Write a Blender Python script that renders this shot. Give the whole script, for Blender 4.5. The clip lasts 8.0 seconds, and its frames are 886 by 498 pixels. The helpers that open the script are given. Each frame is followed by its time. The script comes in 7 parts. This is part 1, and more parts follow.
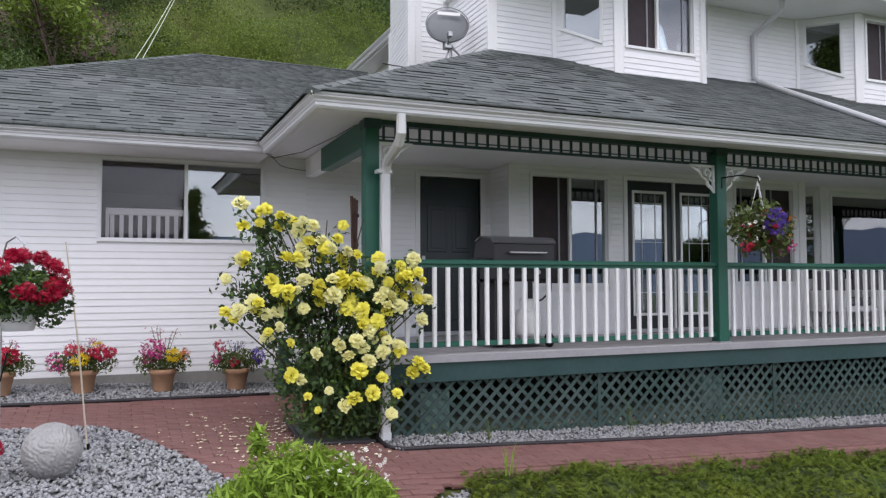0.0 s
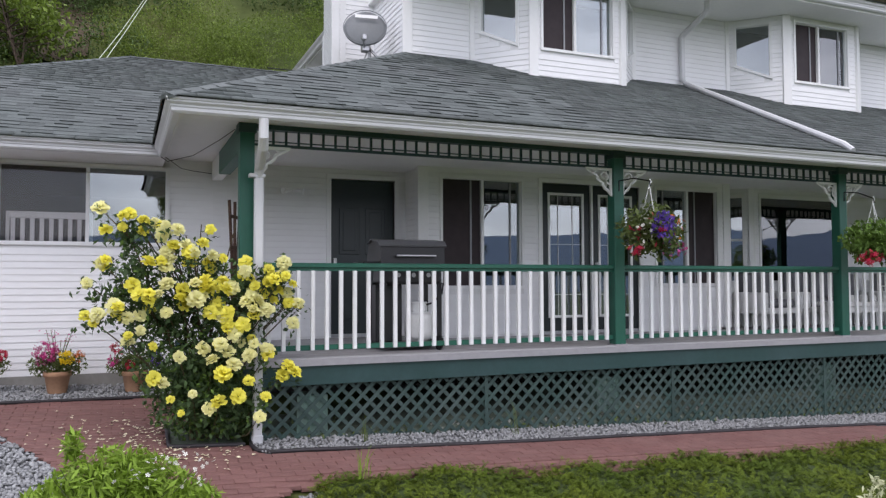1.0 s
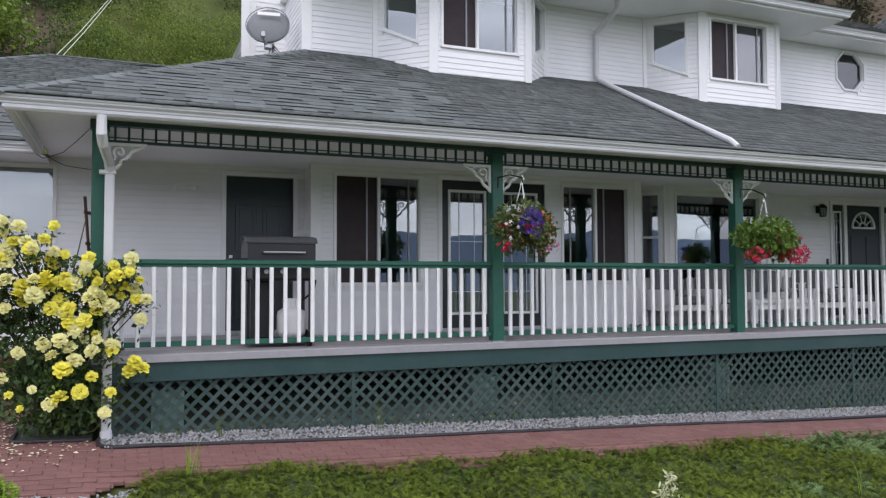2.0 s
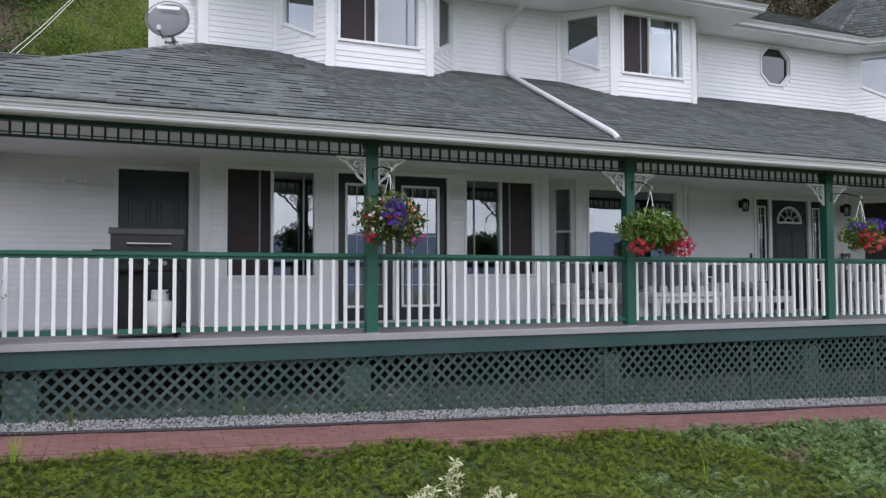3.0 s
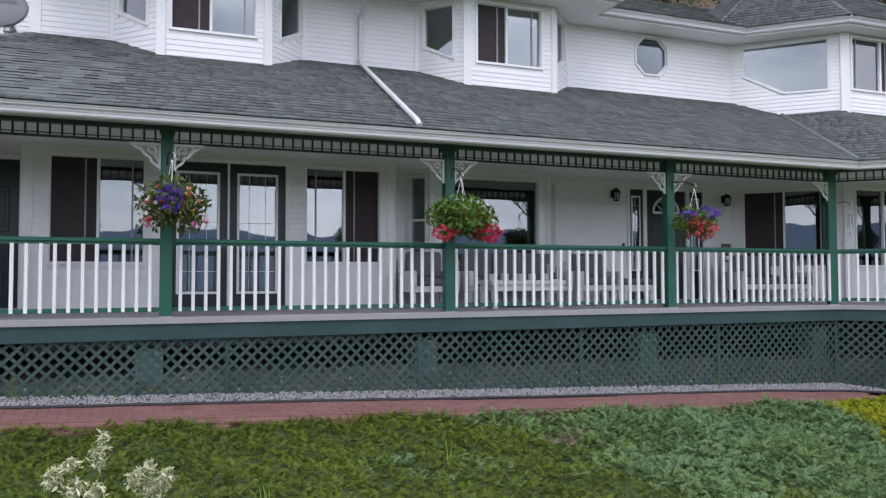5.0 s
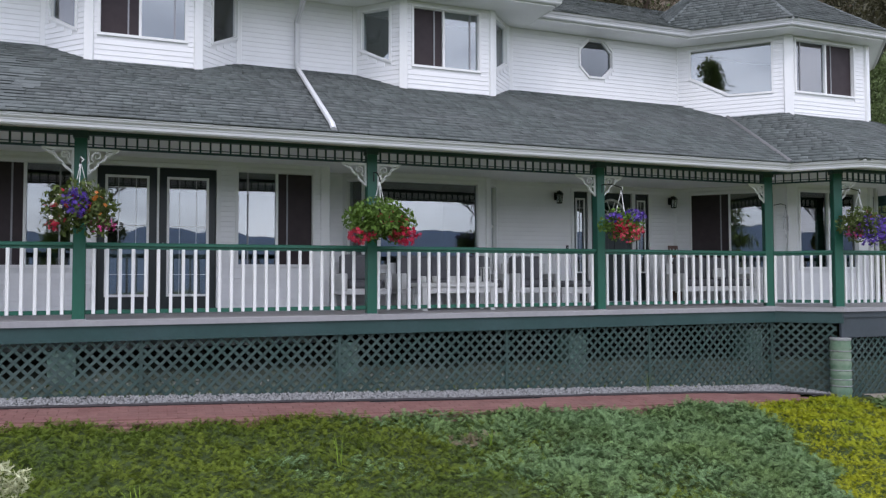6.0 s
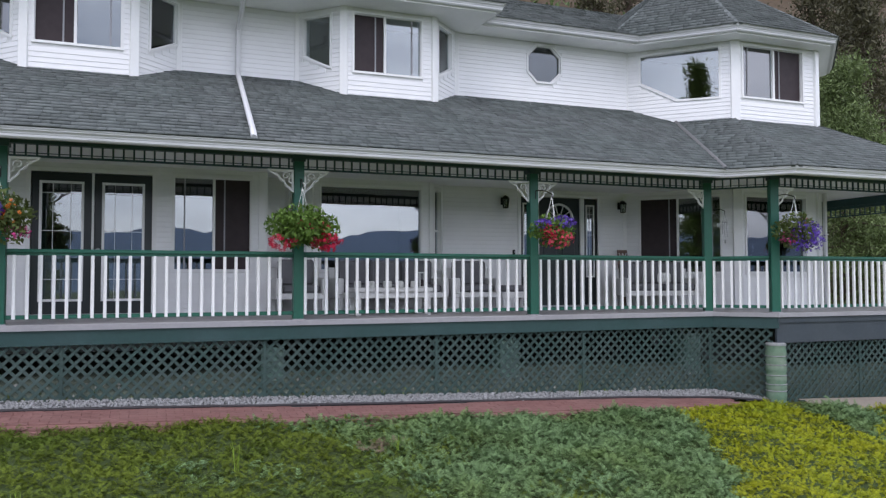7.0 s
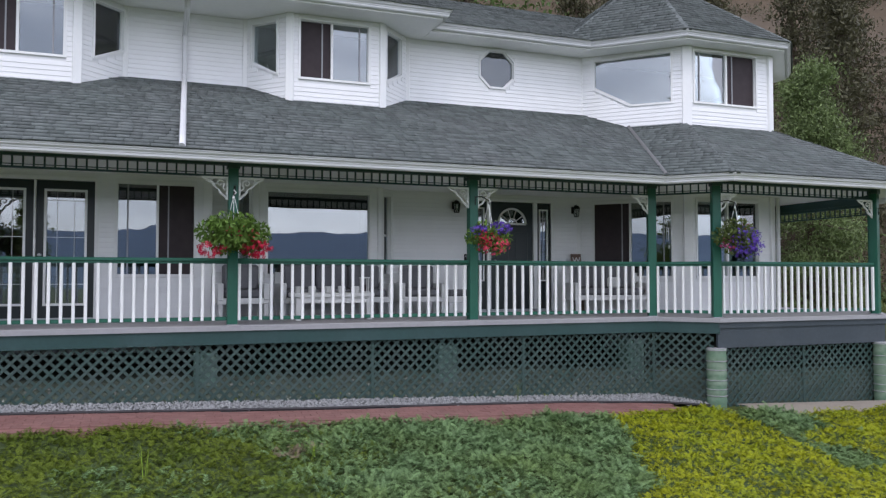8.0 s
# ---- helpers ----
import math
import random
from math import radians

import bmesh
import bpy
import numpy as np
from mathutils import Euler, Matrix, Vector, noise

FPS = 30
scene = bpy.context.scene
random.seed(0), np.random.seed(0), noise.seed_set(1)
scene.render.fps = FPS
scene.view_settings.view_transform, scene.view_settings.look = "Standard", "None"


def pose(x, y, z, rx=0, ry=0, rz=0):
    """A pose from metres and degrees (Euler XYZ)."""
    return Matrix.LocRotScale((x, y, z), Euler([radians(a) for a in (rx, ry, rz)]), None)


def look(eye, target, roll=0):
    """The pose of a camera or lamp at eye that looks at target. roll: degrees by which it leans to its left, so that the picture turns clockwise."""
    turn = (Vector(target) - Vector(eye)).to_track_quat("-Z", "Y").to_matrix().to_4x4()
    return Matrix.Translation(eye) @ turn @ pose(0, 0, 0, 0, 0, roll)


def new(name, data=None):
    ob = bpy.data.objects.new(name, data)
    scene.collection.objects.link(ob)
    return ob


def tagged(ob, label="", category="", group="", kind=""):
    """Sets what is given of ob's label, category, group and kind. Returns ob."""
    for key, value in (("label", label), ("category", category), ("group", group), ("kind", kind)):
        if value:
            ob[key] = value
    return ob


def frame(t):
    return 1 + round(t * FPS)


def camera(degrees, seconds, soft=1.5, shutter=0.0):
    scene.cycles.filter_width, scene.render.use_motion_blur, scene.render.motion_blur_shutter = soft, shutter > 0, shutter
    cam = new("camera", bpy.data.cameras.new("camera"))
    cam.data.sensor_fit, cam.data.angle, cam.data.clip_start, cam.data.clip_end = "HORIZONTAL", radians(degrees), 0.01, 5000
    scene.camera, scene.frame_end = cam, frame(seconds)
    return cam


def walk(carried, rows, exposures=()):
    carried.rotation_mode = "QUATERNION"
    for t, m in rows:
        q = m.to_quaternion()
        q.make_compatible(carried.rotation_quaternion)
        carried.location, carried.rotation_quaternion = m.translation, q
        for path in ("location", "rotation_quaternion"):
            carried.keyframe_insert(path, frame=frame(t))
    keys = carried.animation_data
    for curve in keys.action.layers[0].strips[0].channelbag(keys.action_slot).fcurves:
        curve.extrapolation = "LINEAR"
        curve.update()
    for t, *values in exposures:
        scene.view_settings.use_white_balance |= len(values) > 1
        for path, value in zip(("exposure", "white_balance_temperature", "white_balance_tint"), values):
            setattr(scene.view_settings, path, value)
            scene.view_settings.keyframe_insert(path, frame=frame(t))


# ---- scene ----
cam = camera(59.6, 8.0, soft=1.3)
PATH = [
    (0, (-1.844, -6.892, 1.569), (-1.069, -5.051, 1.661), -0.2),
    (0.5, (-1.327, -7.123, 1.593), (-0.555, -5.28, 1.684), -0.2),
    (1, (-0.736, -7.39, 1.605), (0.031, -5.545, 1.695), -0.2),
    (1.5, (-0.096, -7.657, 1.601), (0.667, -5.81, 1.689), -0.2),
    (3, (1.952, -8.506, 1.486), (2.702, -6.654, 1.571), -0.2),
    (3.5, (2.577, -8.76, 1.434), (3.323, -6.907, 1.518), -0.2),
    (4, (3.182, -9.019, 1.37), (3.919, -7.162, 1.452), -0.2),
    (4.5, (3.739, -9.273, 1.333), (4.47, -7.413, 1.41), -0.1),
    (6, (5.243, -9.956, 1.345), (5.963, -8.092, 1.427), -0.2),
    (6.5, (5.739, -10.203, 1.386), (6.452, -8.336, 1.468), -0.1),
    (7, (6.187, -10.419, 1.425), (6.898, -8.552, 1.506), -0.1),
    (7.5, (6.613, -10.641, 1.486), (7.322, -8.772, 1.563), -0.1),
    (8, (7.059, -10.856, 1.542), (7.761, -8.985, 1.617), -0.0),
]
walk(cam, [(t, look(eye, target, roll)) for t, eye, target, roll in PATH], exposures=[(0.0, 0.27, 6850, 16.0), (3.0, 0.29, 6700, 15.6), (8.0, 0.31, 6550, 15.2)])

# ---- sky and sun: a bright overcast day ----
SUN_ELEV, SUN_AZ = radians(52), radians(205)
world = bpy.data.worlds.new("overcast_sky")
scene.world = world
world.use_nodes = True
wt = world.node_tree
wt.nodes.clear()
w_out = wt.nodes.new("ShaderNodeOutputWorld")
w_bg = wt.nodes.new("ShaderNodeBackground")
w_sky = wt.nodes.new("ShaderNodeTexSky")
w_sky.sky_type = "NISHITA"
w_sky.sun_disc = False
w_sky.sun_elevation, w_sky.sun_rotation = SUN_ELEV, SUN_AZ
w_dim = wt.nodes.new("ShaderNodeVectorMath")
w_dim.operation = "SCALE"
w_dim.inputs["Scale"].default_value = 0.12
w_co = wt.nodes.new("ShaderNodeTexCoord")
w_map = wt.nodes.new("ShaderNodeMapping")
w_map.inputs["Scale"].default_value = (1.0, 1.0, 3.2)
w_noise = wt.nodes.new("ShaderNodeTexNoise")
w_noise.inputs["Scale"].default_value = 2.6
w_noise.inputs["Detail"].default_value = 7.0
w_noise.inputs["Roughness"].default_value = 0.55
w_ramp = wt.nodes.new("ShaderNodeValToRGB")
w_ramp.color_ramp.elements[0].position, w_ramp.color_ramp.elements[0].color = 0.36, (0.36, 0.40, 0.49, 1)
w_ramp.color_ramp.elements[1].position, w_ramp.color_ramp.elements[1].color = 0.66, (0.91, 0.96, 1.08, 1)
w_mix = wt.nodes.new("ShaderNodeMix")
w_mix.data_type = "RGBA"
w_mix.inputs[0].default_value = 0.86
wt.links.new(w_co.outputs["Generated"], w_map.inputs["Vector"])
wt.links.new(w_map.outputs[0], w_noise.inputs["Vector"])
wt.links.new(w_noise.outputs[0], w_ramp.inputs[0])
wt.links.new(w_sky.outputs[0], w_dim.inputs[0])
wt.links.new(w_dim.outputs[0], w_mix.inputs[6])
wt.links.new(w_ramp.outputs[0], w_mix.inputs[7])
wt.links.new(w_mix.outputs[2], w_bg.inputs["Color"])
w_bg.inputs["Strength"].default_value = 2.15
wt.links.new(w_bg.outputs[0], w_out.inputs["Surface"])

sun = new("sun", bpy.data.lights.new("sun", "SUN"))
sun.data.energy, sun.data.angle, sun.data.color = 0.55, radians(20), (1.0, 0.97, 0.92)
sun.matrix_world = look((math.sin(SUN_AZ) * math.cos(SUN_ELEV) * 50, math.cos(SUN_AZ) * math.cos(SUN_ELEV) * 50, math.sin(SUN_ELEV) * 50), (0, 0, 0))


# ---- materials ----
def mat(name, color, rough=0.6, var=0.12, scale=6.0, bump=0.0, bump_scale=60.0, metal=0.0, spec=0.4, rand=0.0, island=0.0, tint=None, tint_amount=0.0, tint_scale=1.2, stretch=(1, 1, 1), sheen=0.0, through_light=0.0):
    """Principled material with grain, larger stains, per-piece variation and relief."""
    m = bpy.data.materials.new(name)
    m.use_nodes = True
    nt = m.node_tree
    b = nt.nodes["Principled BSDF"]
    b.inputs["Roughness"].default_value = rough
    b.inputs["Metallic"].default_value = metal
    b.inputs["Specular IOR Level"].default_value = spec
    co = nt.nodes.new("ShaderNodeTexCoord")
    mp = nt.nodes.new("ShaderNodeMapping")
    mp.inputs["Scale"].default_value = stretch
    nt.links.new(co.outputs["Object"], mp.inputs["Vector"])

    def nz(s, detail):
        n = nt.nodes.new("ShaderNodeTexNoise")
        n.inputs["Scale"].default_value, n.inputs["Detail"].default_value = s, detail
        nt.links.new(mp.outputs[0], n.inputs["Vector"])
        return n.outputs[0]

    def math_node(op, a, c):
        n = nt.nodes.new("ShaderNodeMath")
        n.operation = op
        for i, v in enumerate((a, c)):
            if isinstance(v, (int, float)):
                n.inputs[i].default_value = v
            else:
                nt.links.new(v, n.inputs[i])
        return n.outputs[0]

    # brightness factor: 1 + var * (fine + broad - 1) + pieces
    fac = math_node("ADD", nz(scale * 7, 3.0), nz(scale, 4.0))
    fac = math_node("MULTIPLY", math_node("SUBTRACT", fac, 1.0), var * 2.2)
    if rand:
        oi = nt.nodes.new("ShaderNodeObjectInfo")
        fac = math_node("ADD", fac, math_node("MULTIPLY", math_node("SUBTRACT", oi.outputs["Random"], 0.5), rand))
    if island:
        ge = nt.nodes.new("ShaderNodeNewGeometry")
        fac = math_node("ADD", fac, math_node("MULTIPLY", math_node("SUBTRACT", ge.outputs["Random Per Island"], 0.5), island))
    fac = math_node("ADD", fac, 1.0)
    base = nt.nodes.new("ShaderNodeRGB")
    base.outputs[0].default_value = (*color, 1)
    col = base.outputs[0]
    if tint:
        mx = nt.nodes.new("ShaderNodeMix")
        mx.data_type = "RGBA"
        mr = nt.nodes.new("ShaderNodeMapRange")
        mr.inputs["From Min"].default_value, mr.inputs["From Max"].default_value = 0.42, 0.66
        mr.inputs["To Max"].default_value = tint_amount
        nt.links.new(nz(tint_scale, 5.0), mr.inputs["Value"])
        nt.links.new(mr.outputs[0], mx.inputs[0])
        nt.links.new(col, mx.inputs[6])
        mx.inputs[7].default_value = (*tint, 1)
        col = mx.outputs[2]
    vm = nt.nodes.new("ShaderNodeVectorMath")
    vm.operation = "SCALE"
    nt.links.new(col, vm.inputs[0])
    nt.links.new(fac, vm.inputs["Scale"])
    nt.links.new(vm.outputs[0], b.inputs["Base Color"])
    if bump:
        bp = nt.nodes.new("ShaderNodeBump")
        bp.inputs["Strength"].default_value, bp.inputs["Distance"].default_value = bump, 0.01
        nt.links.new(nz(bump_scale, 4.0), bp.inputs["Height"])
        nt.links.new(bp.outputs[0], b.inputs["Normal"])
    if through_light:
        out = nt.nodes["Material Output"]
        tr = nt.nodes.new("ShaderNodeBsdfTranslucent")
        nt.links.new(vm.outputs[0], tr.inputs["Color"])
        ms = nt.nodes.new("ShaderNodeMixShader")
        ms.inputs[0].default_value = through_light
        nt.links.new(b.outputs[0], ms.inputs[1])
        nt.links.new(tr.outputs[0], ms.inputs[2])
        nt.links.new(ms.outputs[0], out.inputs["Surface"])
    return m


def glass(name, mirror, tone=(0.75, 0.8, 0.8)):
    """Coated double glazing: part mirror, part see-through."""
    m = bpy.data.materials.new(name)
    m.use_nodes = True
    nt = m.node_tree
    nt.nodes.clear()
    out = nt.nodes.new("ShaderNodeOutputMaterial")
    gl = nt.nodes.new("ShaderNodeBsdfGlossy")
    gl.inputs["Roughness"].default_value = 0.012
    gl.inputs["Color"].default_value = (0.94, 0.97, 1.0, 1)
    tr = nt.nodes.new("ShaderNodeBsdfTransparent")
    tr.inputs["Color"].default_value = (*tone, 1)
    fr = nt.nodes.new("ShaderNodeFresnel")
    fr.inputs["IOR"].default_value = 1.5
    ad = nt.nodes.new("ShaderNodeMath")
    ad.operation = "ADD"
    ad.use_clamp = True
    ad.inputs[1].default_value = mirror
    nt.links.new(fr.outputs[0], ad.inputs[0])
    co = nt.nodes.new("ShaderNodeTexCoord")
    nn = nt.nodes.new("ShaderNodeTexNoise")
    nn.inputs["Scale"].default_value = 1.1
    bp = nt.nodes.new("ShaderNodeBump")
    bp.inputs["Strength"].default_value, bp.inputs["Distance"].default_value = 0.05, 0.05
    nt.links.new(co.outputs["Object"], nn.inputs["Vector"])
    nt.links.new(nn.outputs[0], bp.inputs["Height"])
    nt.links.new(bp.outputs[0], gl.inputs["Normal"])
    mx = nt.nodes.new("ShaderNodeMixShader")
    nt.links.new(ad.outputs[0], mx.inputs[0])
    nt.links.new(tr.outputs[0], mx.inputs[1])
    nt.links.new(gl.outputs[0], mx.inputs[2])
    nt.links.new(mx.outputs[0], out.inputs["Surface"])
    return m


M_SIDING = mat("white_vinyl_siding", (0.84, 0.84, 0.85), 0.45, var=0.025, scale=0.8, rand=0.03, tint=(0.62, 0.62, 0.60), tint_amount=0.16, tint_scale=0.9)
M_WALL = mat("wall_sheathing", (0.78, 0.78, 0.78), 0.7, var=0.04, scale=1.0)
M_TRIM = mat("white_vinyl_trim", (0.84, 0.84, 0.84), 0.4, var=0.03, scale=3, tint=(0.6, 0.6, 0.57), tint_amount=0.15)
M_GUTTER = mat("white_painted_gutter", (0.64, 0.64, 0.655), 0.35, var=0.03, scale=2, tint=(0.55, 0.55, 0.53), tint_amount=0.25, tint_scale=1.5)
M_SOFFIT = mat("white_soffit_panel", (0.87, 0.87, 0.87), 0.5, var=0.04, scale=2)
M_SHINGLE = mat("grey_green_asphalt_shingle", (0.118, 0.133, 0.129), 0.92, var=0.16, scale=14, bump=0.4, bump_scale=160, spec=0.15, rand=0.36, island=0.42, tint=(0.135, 0.142, 0.142), tint_amount=0.5, tint_scale=0.7)
M_ROOFDECK = mat("dark_roof_underlay", (0.035, 0.038, 0.038), 0.95, var=0.1)
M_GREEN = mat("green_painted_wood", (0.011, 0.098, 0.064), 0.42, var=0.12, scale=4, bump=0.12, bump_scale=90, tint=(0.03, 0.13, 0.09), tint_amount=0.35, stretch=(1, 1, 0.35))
# weathered dark green; on the post heads it also carries shade
M_GREENDK = mat("weathered_and_shaded_green_paint", (0.020, 0.056, 0.054), 0.5, var=0.14, scale=3, bump=0.1, tint=(0.036, 0.070, 0.074), tint_amount=0.5)
M_SLATE = mat("weathered_slate_paint", (0.040, 0.052, 0.064), 0.55, var=0.16, scale=3, bump=0.1, tint=(0.06, 0.072, 0.082), tint_amount=0.5)
M_LATT = mat("weathered_green_lattice_paint", (0.026, 0.056, 0.049), 0.6, var=0.2, scale=5, rand=0.3, bump=0.1, tint=(0.062, 0.088, 0.082), tint_amount=0.6, tint_scale=1.6)
M_RAILW = mat("white_painted_baluster", (0.80, 0.80, 0.80), 0.45, var=0.04, scale=6, rand=0.05)
M_DECK = mat("grey_deck_boards", (0.40, 0.39, 0.40), 0.7, var=0.15, scale=4, rand=0.15, bump=0.1, stretch=(0.2, 1, 1))
M_DECKEDGE = mat("pale_grey_deck_edge", (0.31, 0.305, 0.32), 0.6, var=0.12, scale=3)
M_GLASS = glass("window_glass", 0.115)
M_DULLGLASS = glass("dull_screened_glass", -0.015, (0.92, 0.90, 0.90))
M_SCREEN = mat("dark_insect_screen", (0.046, 0.034, 0.037), 0.5, var=0.25, scale=1.2, spec=0.2)
M_STILE = mat("grey_sash_stile", (0.30, 0.30, 0.32), 0.4, var=0.05)
M_DOORDK = mat("dark_green_painted_door", (0.024, 0.034, 0.037), 0.34, var=0.08, scale=3)
M_FRENCH = mat("black_green_painted_frame", (0.020, 0.027, 0.029), 0.36, var=0.08, scale=3)
M_ROOM = mat("beige_room_plaster", (0.30, 0.27, 0.24), 0.8, var=0.06, scale=1)
M_ROOMFLOOR = mat("brown_room_floor", (0.10, 0.07, 0.05), 0.6, var=0.1)
M_CONCRETE = mat("grey_foundation_concrete", (0.27, 0.26, 0.245), 0.85, var=0.16, scale=3, bump=0.2, bump_scale=40)
M_METAL = mat("black_iron", (0.015, 0.015, 0.016), 0.45, var=0.05, metal=0.6)
M_STEEL = mat("brushed_steel", (0.45, 0.45, 0.46), 0.35, var=0.06, metal=0.9)
M_BLACK = mat("black_enamel", (0.020, 0.019, 0.021), 0.35, var=0.08)
M_GREYLID = mat("grey_enamel_lid", (0.16, 0.16, 0.17), 0.35, var=0.08, metal=0.4)


# ---- building helpers ----
class Geo:
    """Collects vertices and faces of one mesh."""

    def __init__(self):
        self.v, self.f = [], []

    def add(self, verts, faces):
        k = len(self.v)
        self.v += [tuple(p) for p in verts]
        self.f += [tuple(i + k for i in q) for q in faces]
        return self

    def box(self, x0, y0, z0, x1, y1, z1, bev=0.0, m=None):
        c = Vector(((x0 + x1) / 2, (y0 + y1) / 2, (z0 + z1) / 2))
        h = (abs(x1 - x0) / 2, abs(y1 - y0) / 2, abs(z1 - z0) / 2)
        if not bev:
            vs = [Vector((c[0] + sx * h[0], c[1] + sy * h[1], c[2] + sz * h[2])) for sx in (-1, 1) for sy in (-1, 1) for sz in (-1, 1)]
            fs = [(0, 1, 3, 2), (4, 6, 7, 5), (0, 4, 5, 1), (2, 3, 7, 6), (0, 2, 6, 4), (1, 5, 7, 3)]
        else:
            bev = min(bev, min(h) * 0.9)
            ids, vs, fs = {}, [], []
            S = [(a, b, d) for a in (-1, 1) for b in (-1, 1) for d in (-1, 1)]
            for s in S:
                for ax in range(3):
                    ids[s, ax] = len(vs)
                    vs.append(Vector([c[i] + s[i] * (h[i] if i == ax else h[i] - bev) for i in range(3)]))
            for ax in range(3):
                o1, o2 = (ax + 1) % 3, (ax + 2) % 3
                for sg in (-1, 1):
                    q = []
                    for a, b in ((-1, -1), (1, -1), (1, 1), (-1, 1)):
                        s = [0, 0, 0]
                        s[ax], s[o1], s[o2] = sg, a, b
                        q.append(ids[tuple(s), ax])
                    fs.append(tuple(q if sg > 0 else q[::-1]))
                for a in (-1, 1):
                    for b in (-1, 1):
                        s1, s2 = [0, 0, 0], [0, 0, 0]
                        s1[ax], s2[ax] = -1, 1
                        s1[o1] = s2[o1] = a
                        s1[o2] = s2[o2] = b
                        q = [ids[tuple(s1), o1], ids[tuple(s2), o1], ids[tuple(s2), o2], ids[tuple(s1), o2]]
                        fs.append(tuple(q if a * b < 0 else q[::-1]))
            for s in S:
                q = [ids[s, 0], ids[s, 1], ids[s, 2]]
                fs.append(tuple(q if s[0] * s[1] * s[2] > 0 else q[::-1]))
        if m is not None:
            vs = [m @ p for p in vs]
        return self.add(vs, fs)

    def tube(self, pts, r, seg=8, caps=True, flat=1.0):
        """A tube along points; r a number or one per point."""
        pts = [Vector(p) for p in pts]
        rs = r if isinstance(r, (list, tuple)) else [r] * len(pts)
        rings, k = [], len(self.v)
        ref = None
        for i, p in enumerate(pts):
            d = (pts[min(i + 1, len(pts) - 1)] - pts[max(i - 1, 0)]).normalized()
            if ref is None:
                ref = d.orthogonal().normalized()
            ref = (ref - d * ref.dot(d)).normalized()
            o = d.cross(ref)
            rings.append([p + (ref * math.cos(2 * math.pi * j / seg) + o * math.sin(2 * math.pi * j / seg) * flat) * rs[i] for j in range(seg)])
        vs = [p for ring in rings for p in ring]
        fs = []
        for i in range(len(rings) - 1):
            for j in range(seg):
                a, b = i * seg + j, i * seg + (j + 1) % seg
                fs.append((a, b, b + seg, a + seg))
        if caps:
            fs.append(tuple(range(seg))[::-1])
            fs.append(tuple(range((len(rings) - 1) * seg, len(rings) * seg)))
        return self.add(vs, fs)

    def lathe(self, profile, c=(0, 0, 0), seg=20):
        """Profile of (radius, height) turned about the upright axis."""
        n = len(profile)
        vs = [(c[0] + r * math.cos(2 * math.pi * j / seg), c[1] + r * math.sin(2 * math.pi * j / seg), c[2] + z) for r, z in profile for j in range(seg)]
        fs = [(i * seg + j, i * seg + (j + 1) % seg, (i + 1) * seg + (j + 1) % seg, (i + 1) * seg + j) for i in range(n - 1) for j in range(seg)]
        if profile[0][0] > 1e-4:
            fs.append(tuple(range(seg))[::-1])
        if profile[-1][0] > 1e-4:
            fs.append(tuple(range((n - 1) * seg, n * seg)))
        return self.add(vs, fs)

    def prism(self, poly, a, b, axis="z"):
        """A polygon of 2D points pushed from a to b along an axis."""
        def place(p, q):
            return {"z": (p[0], p[1], q), "y": (p[0], q, p[1]), "x": (q, p[0], p[1])}[axis]
        n = len(poly)
        vs = [place(p, a) for p in poly] + [place(p, b) for p in poly]
        fs = [tuple(range(n))[::-1], tuple(range(n, 2 * n))] + [(i, (i + 1) % n, (i + 1) % n + n, i + n) for i in range(n)]
        return self.add(vs, fs)

    def mesh(self, name, material, smooth=False, fix=True):
        me = bpy.data.meshes.new(name)
        me.from_pydata(self.v, [], self.f)
        if fix:
            bm = bmesh.new()
            bm.from_mesh(me)
            bmesh.ops.recalc_face_normals(bm, faces=bm.faces)
            bm.to_mesh(me)
            bm.free()
        me.materials.append(material)
        if smooth:
            me.polygons.foreach_set("use_smooth", [True] * len(me.polygons))
        return me


def part(name, geo, material=None, parent=None, label="", smooth=False, m=None, fix=True):
    me = geo.mesh(name, material, smooth, fix) if isinstance(geo, Geo) else geo
    ob = new(name, me)
    if parent is not None:
        ob.parent = parent
    if m is not None:
        ob.matrix_basis = m
    return tagged(ob, label)


def thing(name, label, category, m=None, group="", kind=""):
    ob = new(name)
    ob.empty_display_size = 0.1
    if m is not None:
        ob.matrix_basis = m
    return tagged(ob, label, category, group, kind)


def bulk(name, V, F, material, smooth=False):
    """A large mesh from arrays; all faces have the same number of corners."""
    V, F = np.asarray(V, dtype=np.float32), np.asarray(F, dtype=np.int32)
    me = bpy.data.meshes.new(name)
    k = F.shape[1]
    me.vertices.add(len(V))
    me.vertices.foreach_set("co", V.ravel())
    me.loops.add(F.size)
    me.loops.foreach_set("vertex_index", F.ravel())
    me.polygons.add(len(F))
    me.polygons.foreach_set("loop_start", np.arange(0, F.size, k, dtype=np.int32))
    if smooth:
        me.polygons.foreach_set("use_smooth", np.ones(len(F), dtype=bool))
    me.update(calc_edges=True)
    me.validate()
    me.materials.append(material)
    return me


RNG = np.random.default_rng(7)


